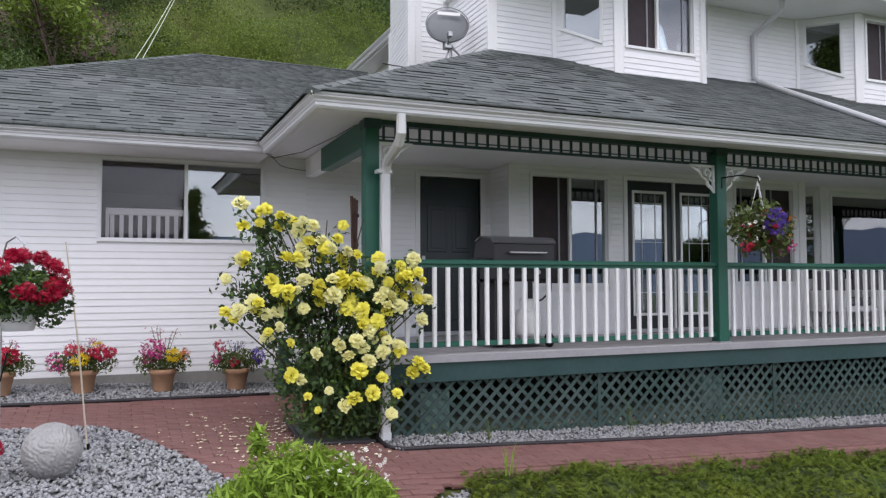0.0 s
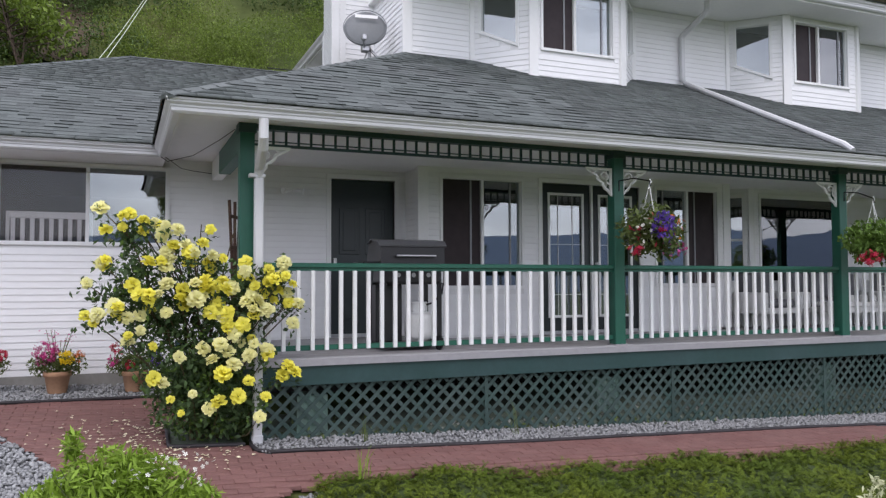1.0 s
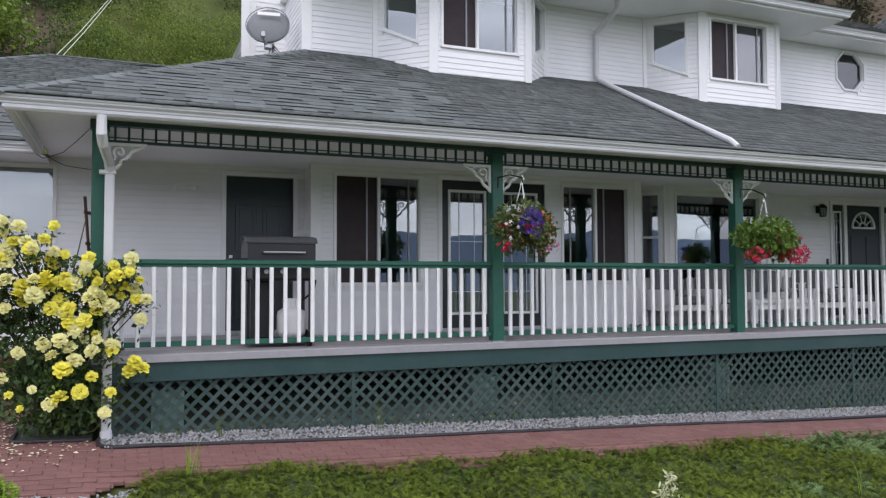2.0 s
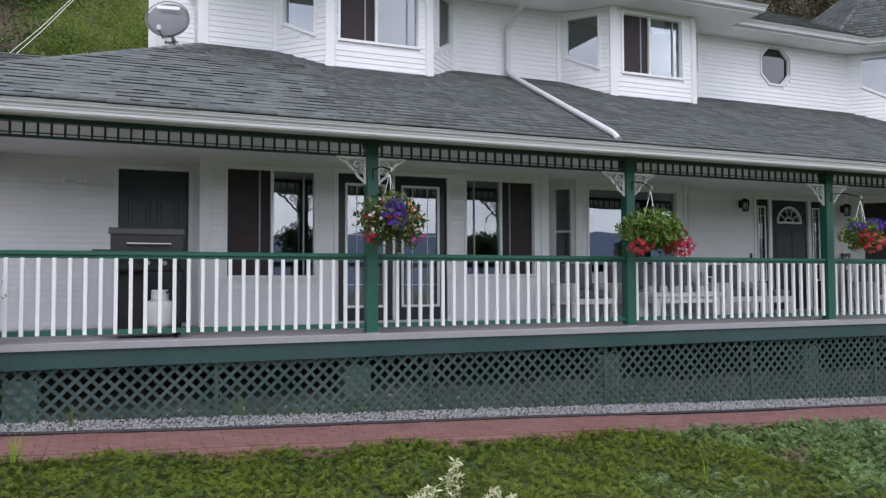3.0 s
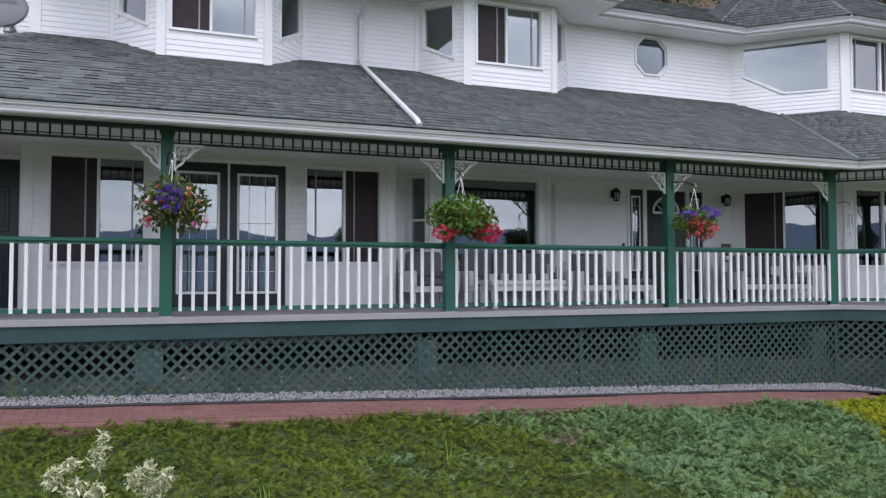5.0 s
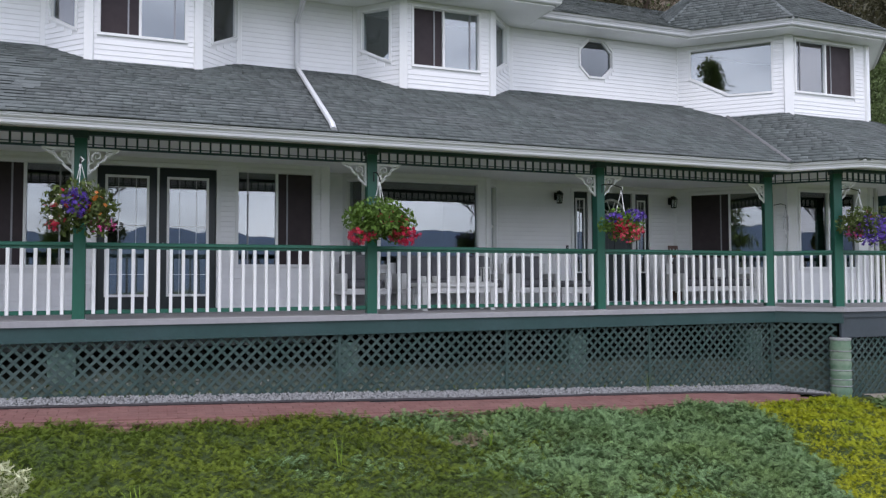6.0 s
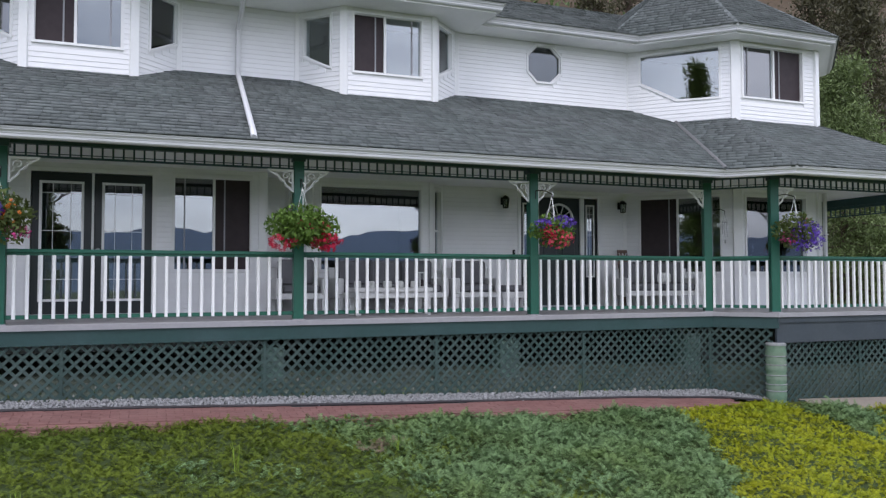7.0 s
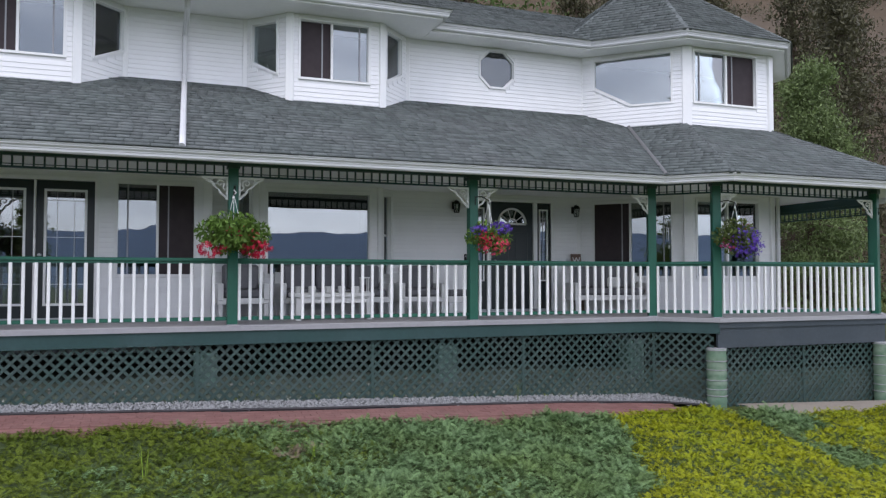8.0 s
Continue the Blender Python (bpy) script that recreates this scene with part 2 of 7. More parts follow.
def turns(n, tilt=1.0, rng=RNG):
    """n random rotation matrices; tilt 1 is any way, small is nearly upright."""
    a, b, c = rng.uniform(0, 2 * np.pi, n), rng.normal(0, tilt, n), rng.normal(0, tilt, n)
    ca, sa, cb, sb, cc, sc = np.cos(a), np.sin(a), np.cos(b), np.sin(b), np.cos(c), np.sin(c)
    o, l = np.zeros(n), np.ones(n)
    rz = np.stack([np.stack([ca, -sa, o], 1), np.stack([sa, ca, o], 1), np.stack([o, o, l], 1)], 1)
    rx = np.stack([np.stack([l, o, o], 1), np.stack([o, cb, -sb], 1), np.stack([o, sb, cb], 1)], 1)
    ry = np.stack([np.stack([cc, o, sc], 1), np.stack([o, l, o], 1), np.stack([-sc, o, cc], 1)], 1)
    return rz @ rx @ ry


def scatter(base_v, base_f, places, rots, sizes):
    """Copies of a small shape, joined; sizes: one number or three per copy."""
    base_v, base_f = np.asarray(base_v, float), np.asarray(base_f)
    sizes = np.asarray(sizes, float)
    if sizes.ndim == 1:
        sizes = sizes[:, None]
    v = base_v[None] * sizes[:, None, :]
    v = np.einsum("nij,nkj->nki", rots, v) + np.asarray(places)[:, None, :]
    f = base_f[None] + (np.arange(len(places)) * len(base_v))[:, None, None]
    return v.reshape(-1, 3), f.reshape(-1, base_f.shape[1])


LEAF_V = [(0, -0.5, 0), (0.26, -0.08, 0.07), (0, 0.5, -0.04), (-0.26, -0.08, 0.07)]
LEAF_F = [(0, 1, 2), (0, 2, 3)]


# ---- ground ----
def ground_z(x, y):
    """Height of the ground: falls to the right along the house and away in front, climbs as a hill behind."""
    x, y = np.asarray(x, float), np.asarray(y, float)
    xx = np.clip(x, -6, 24)
    z = 0.16 - 0.037 * xx + 0.09 * (np.clip(y, -1.05, 2.6) + 0.1)
    down = np.clip(-1.05 - y, 0, None)
    z = z - 0.15 * np.minimum(down, 14) - 0.20 * np.clip(down - 14, 0, 160) - 0.22 * np.clip(down / 0.5, 0, 1) * np.clip((x - 0.3) / 0.8, 0, 1)
    up = np.clip(y - 10.5, 0, None)
    hill = 0.70 * np.minimum(up, 70) + 0.25 * np.clip(up - 70, 0, 200)
    hill = hill * (1 + 0.10 * np.sin(x * 0.11 + 1.0) + 0.05 * np.sin(x * 0.31 + y * 0.2))
    side = np.clip((x - 24) / 40, 0, 1)
    return z + hill + side * np.clip(y + 4, 0, 14) * 0.45


def spaced(lo, hi, near_lo, near_hi, step, far):
    """Grid lines: dense between near_lo and near_hi, ever wider outside."""
    mid = list(np.arange(near_lo, near_hi + 1e-6, step))
    left, right, s = [], [], step
    p = near_lo
    while p > lo:
        s *= far
        p = max(lo, p - s)
        left.append(p)
    p, s = near_hi, step
    while p < hi:
        s *= far
        p = min(hi, p + s)
        right.append(p)
    return np.array(left[::-1] + mid + right)


GX, GY = spaced(-4500, 4500, -12, 34, 0.5, 1.25), spaced(-4500, 3000, -8, 40, 0.5, 1.25)
gx, gy = np.meshgrid(GX, GY)
gz = ground_z(gx, gy) - np.where((np.abs(gy) < 9) & (gx > -9) & (gx < 26), 0.05, 0.0)
nxg, nyg = len(GX), len(GY)
idx = np.arange(nxg * nyg).reshape(nyg, nxg)
GF = np.stack([idx[:-1, :-1], idx[:-1, 1:], idx[1:, 1:], idx[1:, :-1]], -1).reshape(-1, 4)
M_GROUND = mat("hill_grass_and_soil", (0.058, 0.080, 0.024), 0.95, var=0.3, scale=0.5, spec=0.1, bump=0.6, bump_scale=9, tint=(0.12, 0.12, 0.04), tint_amount=0.5, tint_scale=0.12)
part("ground", bulk("ground", np.stack([gx, gy, gz], -1).reshape(-1, 3), GF, M_GROUND, True))
tagged(bpy.data.objects["ground"], "grassy ground that falls to a valley and climbs behind", "ground", kind="structure")

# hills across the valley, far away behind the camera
# aerial haze is put into the hills' blue base colour
M_HILLS = mat("far_hills_with_haze", (0.145, 0.19, 0.26), 1.0, var=0.12, scale=0.004, spec=0.0)
hv, hf, nh = [], [], 90
for i in range(nh):
    a = math.pi * (1.0 + i / (nh - 1))
    top = 205 + 90 * noise.noise((i * 0.16, 0, 0)) + 45 * noise.noise((i * 0.5, 3, 0)) + 16 * noise.noise((i * 1.4, 9, 0))
    for rr, hh in ((2700, -60), (3100, top * 0.55 - 25), (3500, top)):
        hv.append((math.cos(a) * rr, math.sin(a) * rr, hh))
for i in range(nh - 1):
    for j in range(2):
        hf.append((i * 3 + j, i * 3 + j + 3, i * 3 + j + 4, i * 3 + j + 1))
tagged(part("backdrop", Geo().add(hv, hf), M_HILLS, smooth=True), "wooded hills across the valley, distance haze put into their blue", "hills", kind="structure")


# ---- walls with lapped siding ----
def wall_frame(p0, p1):
    """Local frame of a wall: x along it, y inward, z up."""
    d = Vector((p1[0] - p0[0], p1[1] - p0[1], 0))
    length = d.length
    d.normalize()
    inward = Vector((-d.y, d.x, 0))
    m = Matrix(((d.x, inward.x, 0, p0[0]), (d.y, inward.y, 0, p0[1]), (0, 0, 1, 0), (0, 0, 0, 1)))
    return m, length


def wall(name, label, p0, p1, z0, z1, openings=(), thick=0.16, siding=True, z_side=None, material=None, lap=0.0765):
    """A wall with through openings (u0, u1, z0, z1); lapped boards on its outside."""
    m, length = wall_frame(p0, p1)
    us = sorted({0.0, length, *[o[0] for o in openings], *[o[1] for o in openings]})
    zs = sorted({z0, z1, *[o[2] for o in openings], *[o[3] for o in openings]})
    g = Geo()
    for a, b in zip(us, us[1:]):
        run = None
        for c, d in zip(zs, zs[1:]):
            inside = any(o[0] - 1e-6 <= a and b <= o[1] + 1e-6 and o[2] - 1e-6 <= c and d <= o[3] + 1e-6 for o in openings)
            if not inside:
                run = (run[0], d) if run and abs(run[1] - c) < 1e-6 else run
                if run is None:
                    run = (c, d)
            if inside and run:
                g.box(a, 0, run[0], b, thick, run[1])
                run = None
        if run:
            g.box(a, 0, run[0], b, thick, run[1])
    ob = tagged(part(name, g, material or M_WALL, m=m), label, "wall", kind="structure")
    if siding:
        boards.append((ob, length, z0 if z_side is None else z_side, z1, list(openings), lap))
    return ob, m, length


boards = []


def lay_boards():
    for ob, length, z0, z1, openings, lap in boards:
        z = z0
        while z < z1 - 0.02:
            top = min(z + lap, z1)
            cuts = []
            for o in openings:
                if o[2] - 0.04 < top and o[3] + 0.04 > z:
                    a, b = o[0], o[1]
                    if len(o) > 4:
                        spans = [s for s in (row_span(o[4], z - 0.03), row_span(o[4], z + lap / 2), row_span(o[4], top + 0.03)) if s]
                        if not spans:
                            continue
                        a, b = min(s[0] for s in spans), max(s[1] for s in spans)
                    cuts.append((a - 0.03, b + 0.03))
            cuts.sort()
            runs, u = [], 0.0
            for a, b in cuts:
                if a > u + 0.02:
                    runs.append((u, a))
                u = max(u, b)
            if length > u + 0.02:
                runs.append((u, length))
            for a, b in runs:
                e = 0.003
                vs = [(a, -0.0005, z), (b, -0.0005, z), (b, -0.012, z + 0.001), (a, -0.012, z + 0.001), (a, -0.0005, top), (b, -0.0005, top), (b, -0.004, top), (a, -0.004, top), (a, -0.012, z + 0.010), (b, -0.012, z + 0.010)]
                fs = [(0, 1, 2, 3), (3, 2, 9, 8), (8, 9, 6, 7), (7, 6, 5, 4), (0, 3, 8, 7, 4), (1, 5, 6, 9, 2)]
                part("siding_board", Geo().add(vs, fs).mesh("siding_board", M_SIDING, fix=False), M_SIDING, ob)
            z += lap


def corner_trim(x, y, z0, z1, size=0.075, parent=None, turn=0.0):
    g = Geo().box(-size, -0.024, z0, size, 0.03, z1, 0.004)
    return tagged(part("corner_trim", g, M_TRIM, m=pose(x, y, 0, 0, 0, turn)), "white vinyl corner trim on the house", "trim", kind="structure")


def ring(g, poly, width, y0, y1):
    """A frame that follows a convex polygon of (u, z), inside it."""
    n = len(poly)
    c = Vector((sum(p[0] for p in poly) / n, sum(p[1] for p in poly) / n))
    inner = []
    for i in range(n):
        p, a, b = Vector(poly[i]), Vector(poly[i - 1]), Vector(poly[(i + 1) % n])
        e1, e2 = (p - a).normalized(), (b - p).normalized()
        n1, n2 = Vector((-e1.y, e1.x)), Vector((-e2.y, e2.x))
        if n1.dot(c - p) < 0:
            n1 = -n1
        if n2.dot(c - p) < 0:
            n2 = -n2
        k = (n1 + n2)
        inner.append(p + k * (width / max(0.2, 1 + n1.dot(n2))))
    for i in range(n):
        j = (i + 1) % n
        quad = [poly[i], poly[j], tuple(inner[j]), tuple(inner[i])]
        g.prism(quad, y0, y1, "y")
    return [tuple(p) for p in inner]


win_count = [0]


def window(label, m, poly, splits=(), screens=(), frame_mat=None, trim=0.034, sash=0.012, glass_mat=None, rail=None, dull=()):
    """A window in a wall frame m: outline poly of (u, z), upright bars at splits, dark screens over some panes."""
    win_count[0] += 1
    w = thing("window_%d" % win_count[0], label, "window", m, kind="structure")
    fm = frame_mat or M_TRIM
    g = Geo()
    big = Geo()
    n = len(poly)
    c = (sum(p[0] for p in poly) / n, sum(p[1] for p in poly) / n)
    outer = []
    for p in poly:
        outer.append((p[0] + math.copysign(trim, p[0] - c[0]), p[1] + math.copysign(trim, p[1] - c[1])))
    ring(big, outer, trim + 0.003, -0.03, 0.006)
    part("window_trim", big, M_TRIM, w)
    inner = ring(g, poly, sash, 0.008, 0.09)
    for s in splits:
        zlo = min(p[1] for p in poly) + sash * 0.5
        zhi = max(p[1] for p in poly) - sash * 0.5
        g.box(s - 0.019, 0.0, zlo, s + 0.019, 0.085, zhi)
    if rail:
        g.box(min(p[0] for p in poly) + 0.004, 0.02, rail - 0.018, max(p[0] for p in poly) - 0.004, 0.08, rail + 0.018)
    part("window_frame", g, fm, w)
    us = [min(p[0] for p in poly)] + list(splits) + [max(p[0] for p in poly)]
    for i, (a, b) in enumerate(zip(us, us[1:])):
        cut = clip_poly(inner, a + 0.01, b - 0.01)
        if len(cut) < 3:
            continue
        pane = part("screen" if i in screens else "pane", Geo().prism(cut, 0.045, 0.049, "y"), M_SCREEN if i in screens else (M_DULLGLASS if i in dull else glass_mat or M_GLASS), w)
        zlo, zhi = min(p[1] for p in cut), max(p[1] for p in cut)
        if i in screens:
            tagged(pane, "dark insect screen")
        else:
            pane.visible_shadow = False
        if screens:
            # meeting stiles of the sliding sash
            inner_side = b - 0.16 if i in screens and b < us[-1] else (a + 0.16 if i in screens else (b - 0.15 if b == us[-1] else a + 0.15))
            part("sash_stile", Geo().box(inner_side - 0.011, 0.030, zlo + 0.002, inner_side + 0.011, 0.044, zhi - 0.002), M_STILE, w, "grey aluminium sash stile")
    return w


def clip_poly(poly, a, b):
    """A convex polygon cut to a <= u <= b."""
    def half(pts, keep, u):
        out = []
        for i in range(len(pts)):
            p, q = pts[i - 1], pts[i]
            pin, qin = keep(p[0]), keep(q[0])
            if pin != qin:
                t = (u - p[0]) / (q[0] - p[0])
                out.append((u, p[1] + t * (q[1] - p[1])))
            if qin:
                out.append(q)
        return out
    return half(half(list(poly), lambda x: x >= a, a), lambda x: x <= b, b)


def rect(a, b, c, d):
    return [(a, c), (b, c), (b, d), (a, d)]


DECK = 0.90
CEIL = 3.13
SLOPE = 0.4966
YW, YU, YS = 2.56, 2.50, 1.92     # main wall, upper wall, stepped-out wall

# garage wing and door recess, one line of wall
W_GAR, m_gar, _ = wall("wall_garage_front", "white lap-sided wall of the low wing", (-7.0, YW), (0.30, YW), 0.2, 3.165, [(4.97, 6.76, 2.10, 3.00)], z_side=0.575)
window("white sliding window with two panes in the low wing", m_gar, rect(4.97, 6.76, 2.10, 3.00), [5.885], dull=(0,))
W_DOOR, m_dr, _ = wall("wall_side_door", "white lap-sided porch wall round the side door", (0.30, YW), (2.85, YW), 0.4, 3.14, [(1.50, 2.385, 0.93, 3.0)], z_side=0.93)
W_STEP, m_st, _ = wall("wall_step", "white lap-sided return wall", (2.85, YW + 0.1), (2.85, YS), 0.4, 3.14, z_side=0.93)
W_SEC, m_sec, L_sec = wall("wall_french_doors", "white lap-sided porch wall with french doors", (2.85, YS), (7.86, YS), 0.4, 3.14,
                           [(0.27, 1.44, 1.57, 3.0), (1.76, 3.38, 0.93, 3.0), (3.69, 4.82, 1.59, 3.0)], z_side=0.93)
window("sliding window with dark screen beside the french doors", m_sec, rect(0.27, 1.44, 1.57, 3.0), [0.86], screens=(0,))
window("sliding window with half drawn dark screen", m_sec, rect(3.69, 4.82, 1.59, 3.0), [4.27], screens=(1,))
W_RET, m_ret, _ = wall("wall_return", "white lap-sided return wall", (7.86, YS), (7.86, YW + 0.1), 0.4, 3.14, z_side=0.93)
W_PL, m_pl, L_pl = wall("wall_behind_sofa", "white lap-sided porch wall", (7.86, YW), (8.30, YW), 0.4, 3.14, z_side=0.93)
W_BL, m_bl, L_bl = wall("wall_bay_left", "white angled bay wall", (8.30, YW), (8.66, 2.22), 0.4, 3.14, [(0.10, 0.37, 1.60, 3.0)], z_side=0.93)
window("narrow side window of the picture bay", m_bl, rect(0.10, 0.37, 1.60, 3.0), rail=2.30)
W_PIC, m_pic, L_pic = wall("wall_bay_front", "white bay wall with a picture window", (8.66, 2.22), (10.78, 2.22), 0.4, 3.14, [(0.18, 1.93, 1.60, 3.0)], z_side=0.93)
pw = window("large picture window with a dark valance behind it", m_pic, rect(0.18, 1.93, 1.60, 3.0))
W_BR, m_br, L_br = wall("wall_bay_right", "white angled bay wall", (10.78, 2.22), (11.12, YW), 0.4, 3.14, [(0.10, 0.36, 1.60, 3.0)], z_side=0.93)
window("narrow side window of the picture bay", m_br, rect(0.10, 0.36, 1.60, 3.0), rail=2.30)
W_FD, m_fd, L_fd = wall("wall_front_door", "white lap-sided porch wall round the front door", (11.12, YW), (14.97, YW), 0.4, 3.14, [(1.56, 3.22, 0.93, 3.0)], z_side=0.93)
W_TA, m_ta, L_ta = wall("wall_tower_left", "white angled tower wall", (14.97, YW), (16.45, 1.08), 0.2, 4.3, [(0.30, 1.79, 1.57, 3.0)], z_side=0.93)
window("wide sliding tower window with a dark screen", m_ta, rect(0.30, 1.79, 1.57, 3.0), [1.01], screens=(0,))
W_TF, m_tf, L_tf = wall("wall_tower_front", "white front wall of the tower", (16.45, 1.08), (18.45, 1.08), 0.2, 4.3, [(0.19, 1.64, 1.57, 3.0)], z_side=0.93)
window("tower window of the ground floor", m_tf, rect(0.19, 1.64, 1.57, 3.0), [0.92])
W_TR, m_tr, L_tr = wall("wall_tower_right", "white angled tower wall", (18.45, 1.08), (19.87, 2.50), 0.2, 4.3, z_side=0.93)
W_RT, m_rt, _ = wall("wall_right", "white lap-sided end wall", (19.87, 2.50), (19.87, 9.0), 0.0, 6.0, siding=False, material=M_SIDING)

# upper storey
UZ = 5.93
UPPER = []
U1, m_u1, _ = wall("wall_upper_left", "white lap-sided upper wall", (2.85, YU), (3.85, YU), 4.3, UZ, z_side=4.66)
for bx0, bx1, tag in ((4.48, 5.95, "a"), (9.13, 10.72, "b")):
    yb = 1.865
    lf = [(0.13, 5.19), (0.648, 4.935), (0.648, 5.815), (0.13, 5.815)]
    r0 = 0.30 if tag == "a" else 0.12
    rf = [(r0, 4.94), (r0 + 0.555, 5.20), (r0 + 0.555, 5.83), (r0, 5.83)]
    fa, fb = (0.135, 1.29) if tag == "a" else (0.172, 1.34)
    w_, m_, l_ = wall("wall_upper_bay_side", "white angled wall of the upper bay", (bx0 - 0.635, YU), (bx0, yb), 3.9, UZ, [(0.13, 0.648, 4.935, 5.815, lf)], z_side=4.40)
    window("narrow bay window with a slanted sill", m_, lf)
    part("sill_panel", Geo().prism([(0.12, 4.92), (0.66, 4.92), (0.12, 5.18)], 0.0, 0.1, "y"), M_SIDING, w_)
    w_, m_, l_ = wall("wall_upper_bay_front", "white front wall of the upper bay", (bx0, yb), (bx1, yb), 3.9, UZ, [(fa, fb, 4.87, 5.835)], z_side=4.40)
    window("sliding bay window with a dark screen", m_, rect(fa, fb, 4.87, 5.835), [fa + 0.535], screens=(0,))
    w_, m_, l_ = wall("wall_upper_bay_side", "white angled wall of the upper bay", (bx1, yb), (bx1 + 0.635, YU), 3.9, UZ, [(r0, r0 + 0.555, 4.94, 5.83, rf)], z_side=4.40)
    window("narrow bay window with a slanted sill", m_, rf)
    part("sill_panel", Geo().prism([(r0 - 0.01, 4.92), (r0 + 0.565, 4.92), (r0 + 0.565, 5.19)], 0.0, 0.1, "y"), M_SIDING, w_)
    corner_trim(bx0, yb, 4.35, UZ, 0.065, turn=-22.5)
    corner_trim(bx1, yb, 4.35, UZ, 0.065, turn=22.5)
    corner_trim(bx0 - 0.65, YU - 0.005, 4.6, UZ, 0.04)
    corner_trim(bx1 + 0.65, YU - 0.005, 4.6, UZ, 0.04)
U2, m_u2, _ = wall("wall_upper_middle", "white lap-sided upper wall", (6.585, YU), (8.495, YU), 4.3, UZ, z_side=4.70)
OR, OCX, OCZ = 0.348, 1.815, 5.525
octo = [(OCX + OR / math.cos(math.pi / 8) * math.cos(math.pi / 8 + i * math.pi / 4), OCZ + OR / math.cos(math.pi / 8) * math.sin(math.pi / 8 + i * math.pi / 4)) for i in range(8)]
U3, m_u3, _ = wall("wall_upper_right", "white lap-sided upper wall with an octagonal window", (11.355, YU), (15.03, YU), 4.3, UZ, [(OCX - OR, OCX + OR, OCZ - OR, OCZ + OR, octo)], z_side=4.70)
window("small octagonal window in the upper wall", m_u3, octo, trim=0.03, sash=0.018, glass_mat=glass("tinted_glass", 0.04, (0.5, 0.55, 0.58)))
for sx in (-1, 1):
    for sz in (-1, 1):
        k = OR * math.tan(math.pi / 8)
        part("corner_panel", Geo().prism([(OCX + sx * OR, OCZ + sz * OR), (OCX + sx * k, OCZ + sz * OR), (OCX + sx * OR, OCZ + sz * k)], 0.0, 0.08, "y"), M_SIDING, U3)
T1_POLY = [(0.25, 5.30), (0.975, 4.90), (1.725, 4.89), (1.725, 5.85), (0.25, 5.82)]
T1, m_t1, _ = wall("wall_upper_tower_left", "white angled upper tower wall", (15.03, YU), (16.45, 1.08), 4.3, UZ, [(0.25, 1.725, 4.89, 5.85, T1_POLY)], z_side=4.40)
window("large upper tower window with a clipped lower corner", m_t1, T1_POLY)
part("sill_panel", Geo().prism([(0.23, 4.87), (0.985, 4.87), (0.23, 5.30)], 0.0, 0.1, "y"), M_SIDING, T1)
T2, m_t2, _ = wall("wall_upper_tower_front", "white front upper tower wall", (16.45, 1.08), (18.45, 1.08), 4.3, UZ, [(0.17, 1.625, 4.885, 5.86)], z_side=4.40)
window("sliding upper tower window with a dark screen", m_t2, rect(0.17, 1.625, 4.885, 5.86), [0.93], screens=(1,))
T3, m_t3, _ = wall("wall_upper_tower_right", "white angled upper tower wall", (18.45, 1.08), (19.87, YU), 4.3, UZ, z_side=4.40)
for x, y, t in ((16.45, 1.08, -22.5), (18.45, 1.08, 22.5)):
    corner_trim(x, y, 4.38, UZ, 0.085, turn=t)
    corner_trim(x, y, 0.92, CEIL, 0.085, turn=t)
corner_trim(15.0, YU + 0.02, 4.75, UZ, 0.05, turn=-22.5)
corner_trim(14.97, YW, 0.92, CEIL, 0.05, turn=-22.5)
corner_trim(2.85, YS, 0.92, CEIL, 0.07)
corner_trim(7.86, YS, 0.92, CEIL, 0.07)
corner_trim(8.66, 2.22, 0.92, CEIL, 0.05, turn=-22.5)
corner_trim(10.78, 2.22, 0.92, CEIL, 0.05, turn=22.5)
# stepped back left side of the upper storey
L1, _, _ = wall("wall_upper_left_side", "white lap-sided side wall", (2.85, 4.0), (2.85, YU), 4.3, 7.2, z_side=4.70)
L2, _, _ = wall("wall_upper_left_back", "white lap-sided wall behind the dish", (2.23, 4.0), (2.85, 4.0), 4.0, 7.2, z_side=4.45)
L3, _, _ = wall("wall_upper_left_far", "white lap-sided side wall", (2.45, 5.6), (2.23, 4.0), 4.0, 7.2, z_side=4.45)
corner_trim(2.85, YU, 4.7, UZ, 0.07)
corner_trim(2.23, 4.0, 4.4, 7.2, 0.06)
wall("wall_upper_left_rear", "white side wall towards the back", (2.98, 9.0), (2.98, 5.5), 3.5, 5.93, siding=False, material=M_SIDING)
wall("wall_upper_left_jog", "white jog of the side wall", (3.1, 5.72), (2.45, 5.72), 3.5, 5.93, siding=False, material=M_SIDING)
wall("wall_rear", "white rear wall of the house", (19.87, 9.0), (2.6, 9.0), 0.3, 6.0, siding=False, material=M_SIDING)
wall("wall_garage_rear", "white rear wall of the low wing", (2.6, 9.0), (-7.0, 9.0), 0.3, 3.06, siding=False, material=M_SIDING)
wall("wall_garage_end", "white end wall of the low wing", (-7.0, 9.0), (-7.0, YW), 0.2, 3.06, siding=False, material=M_SIDING)
tagged(part("foundation", Geo().box(-7.0, YW - 0.012, -0.1, 0.30, YW + 0.14, 0.575), M_CONCRETE), "grey concrete foundation under the siding", "foundation", kind="structure")
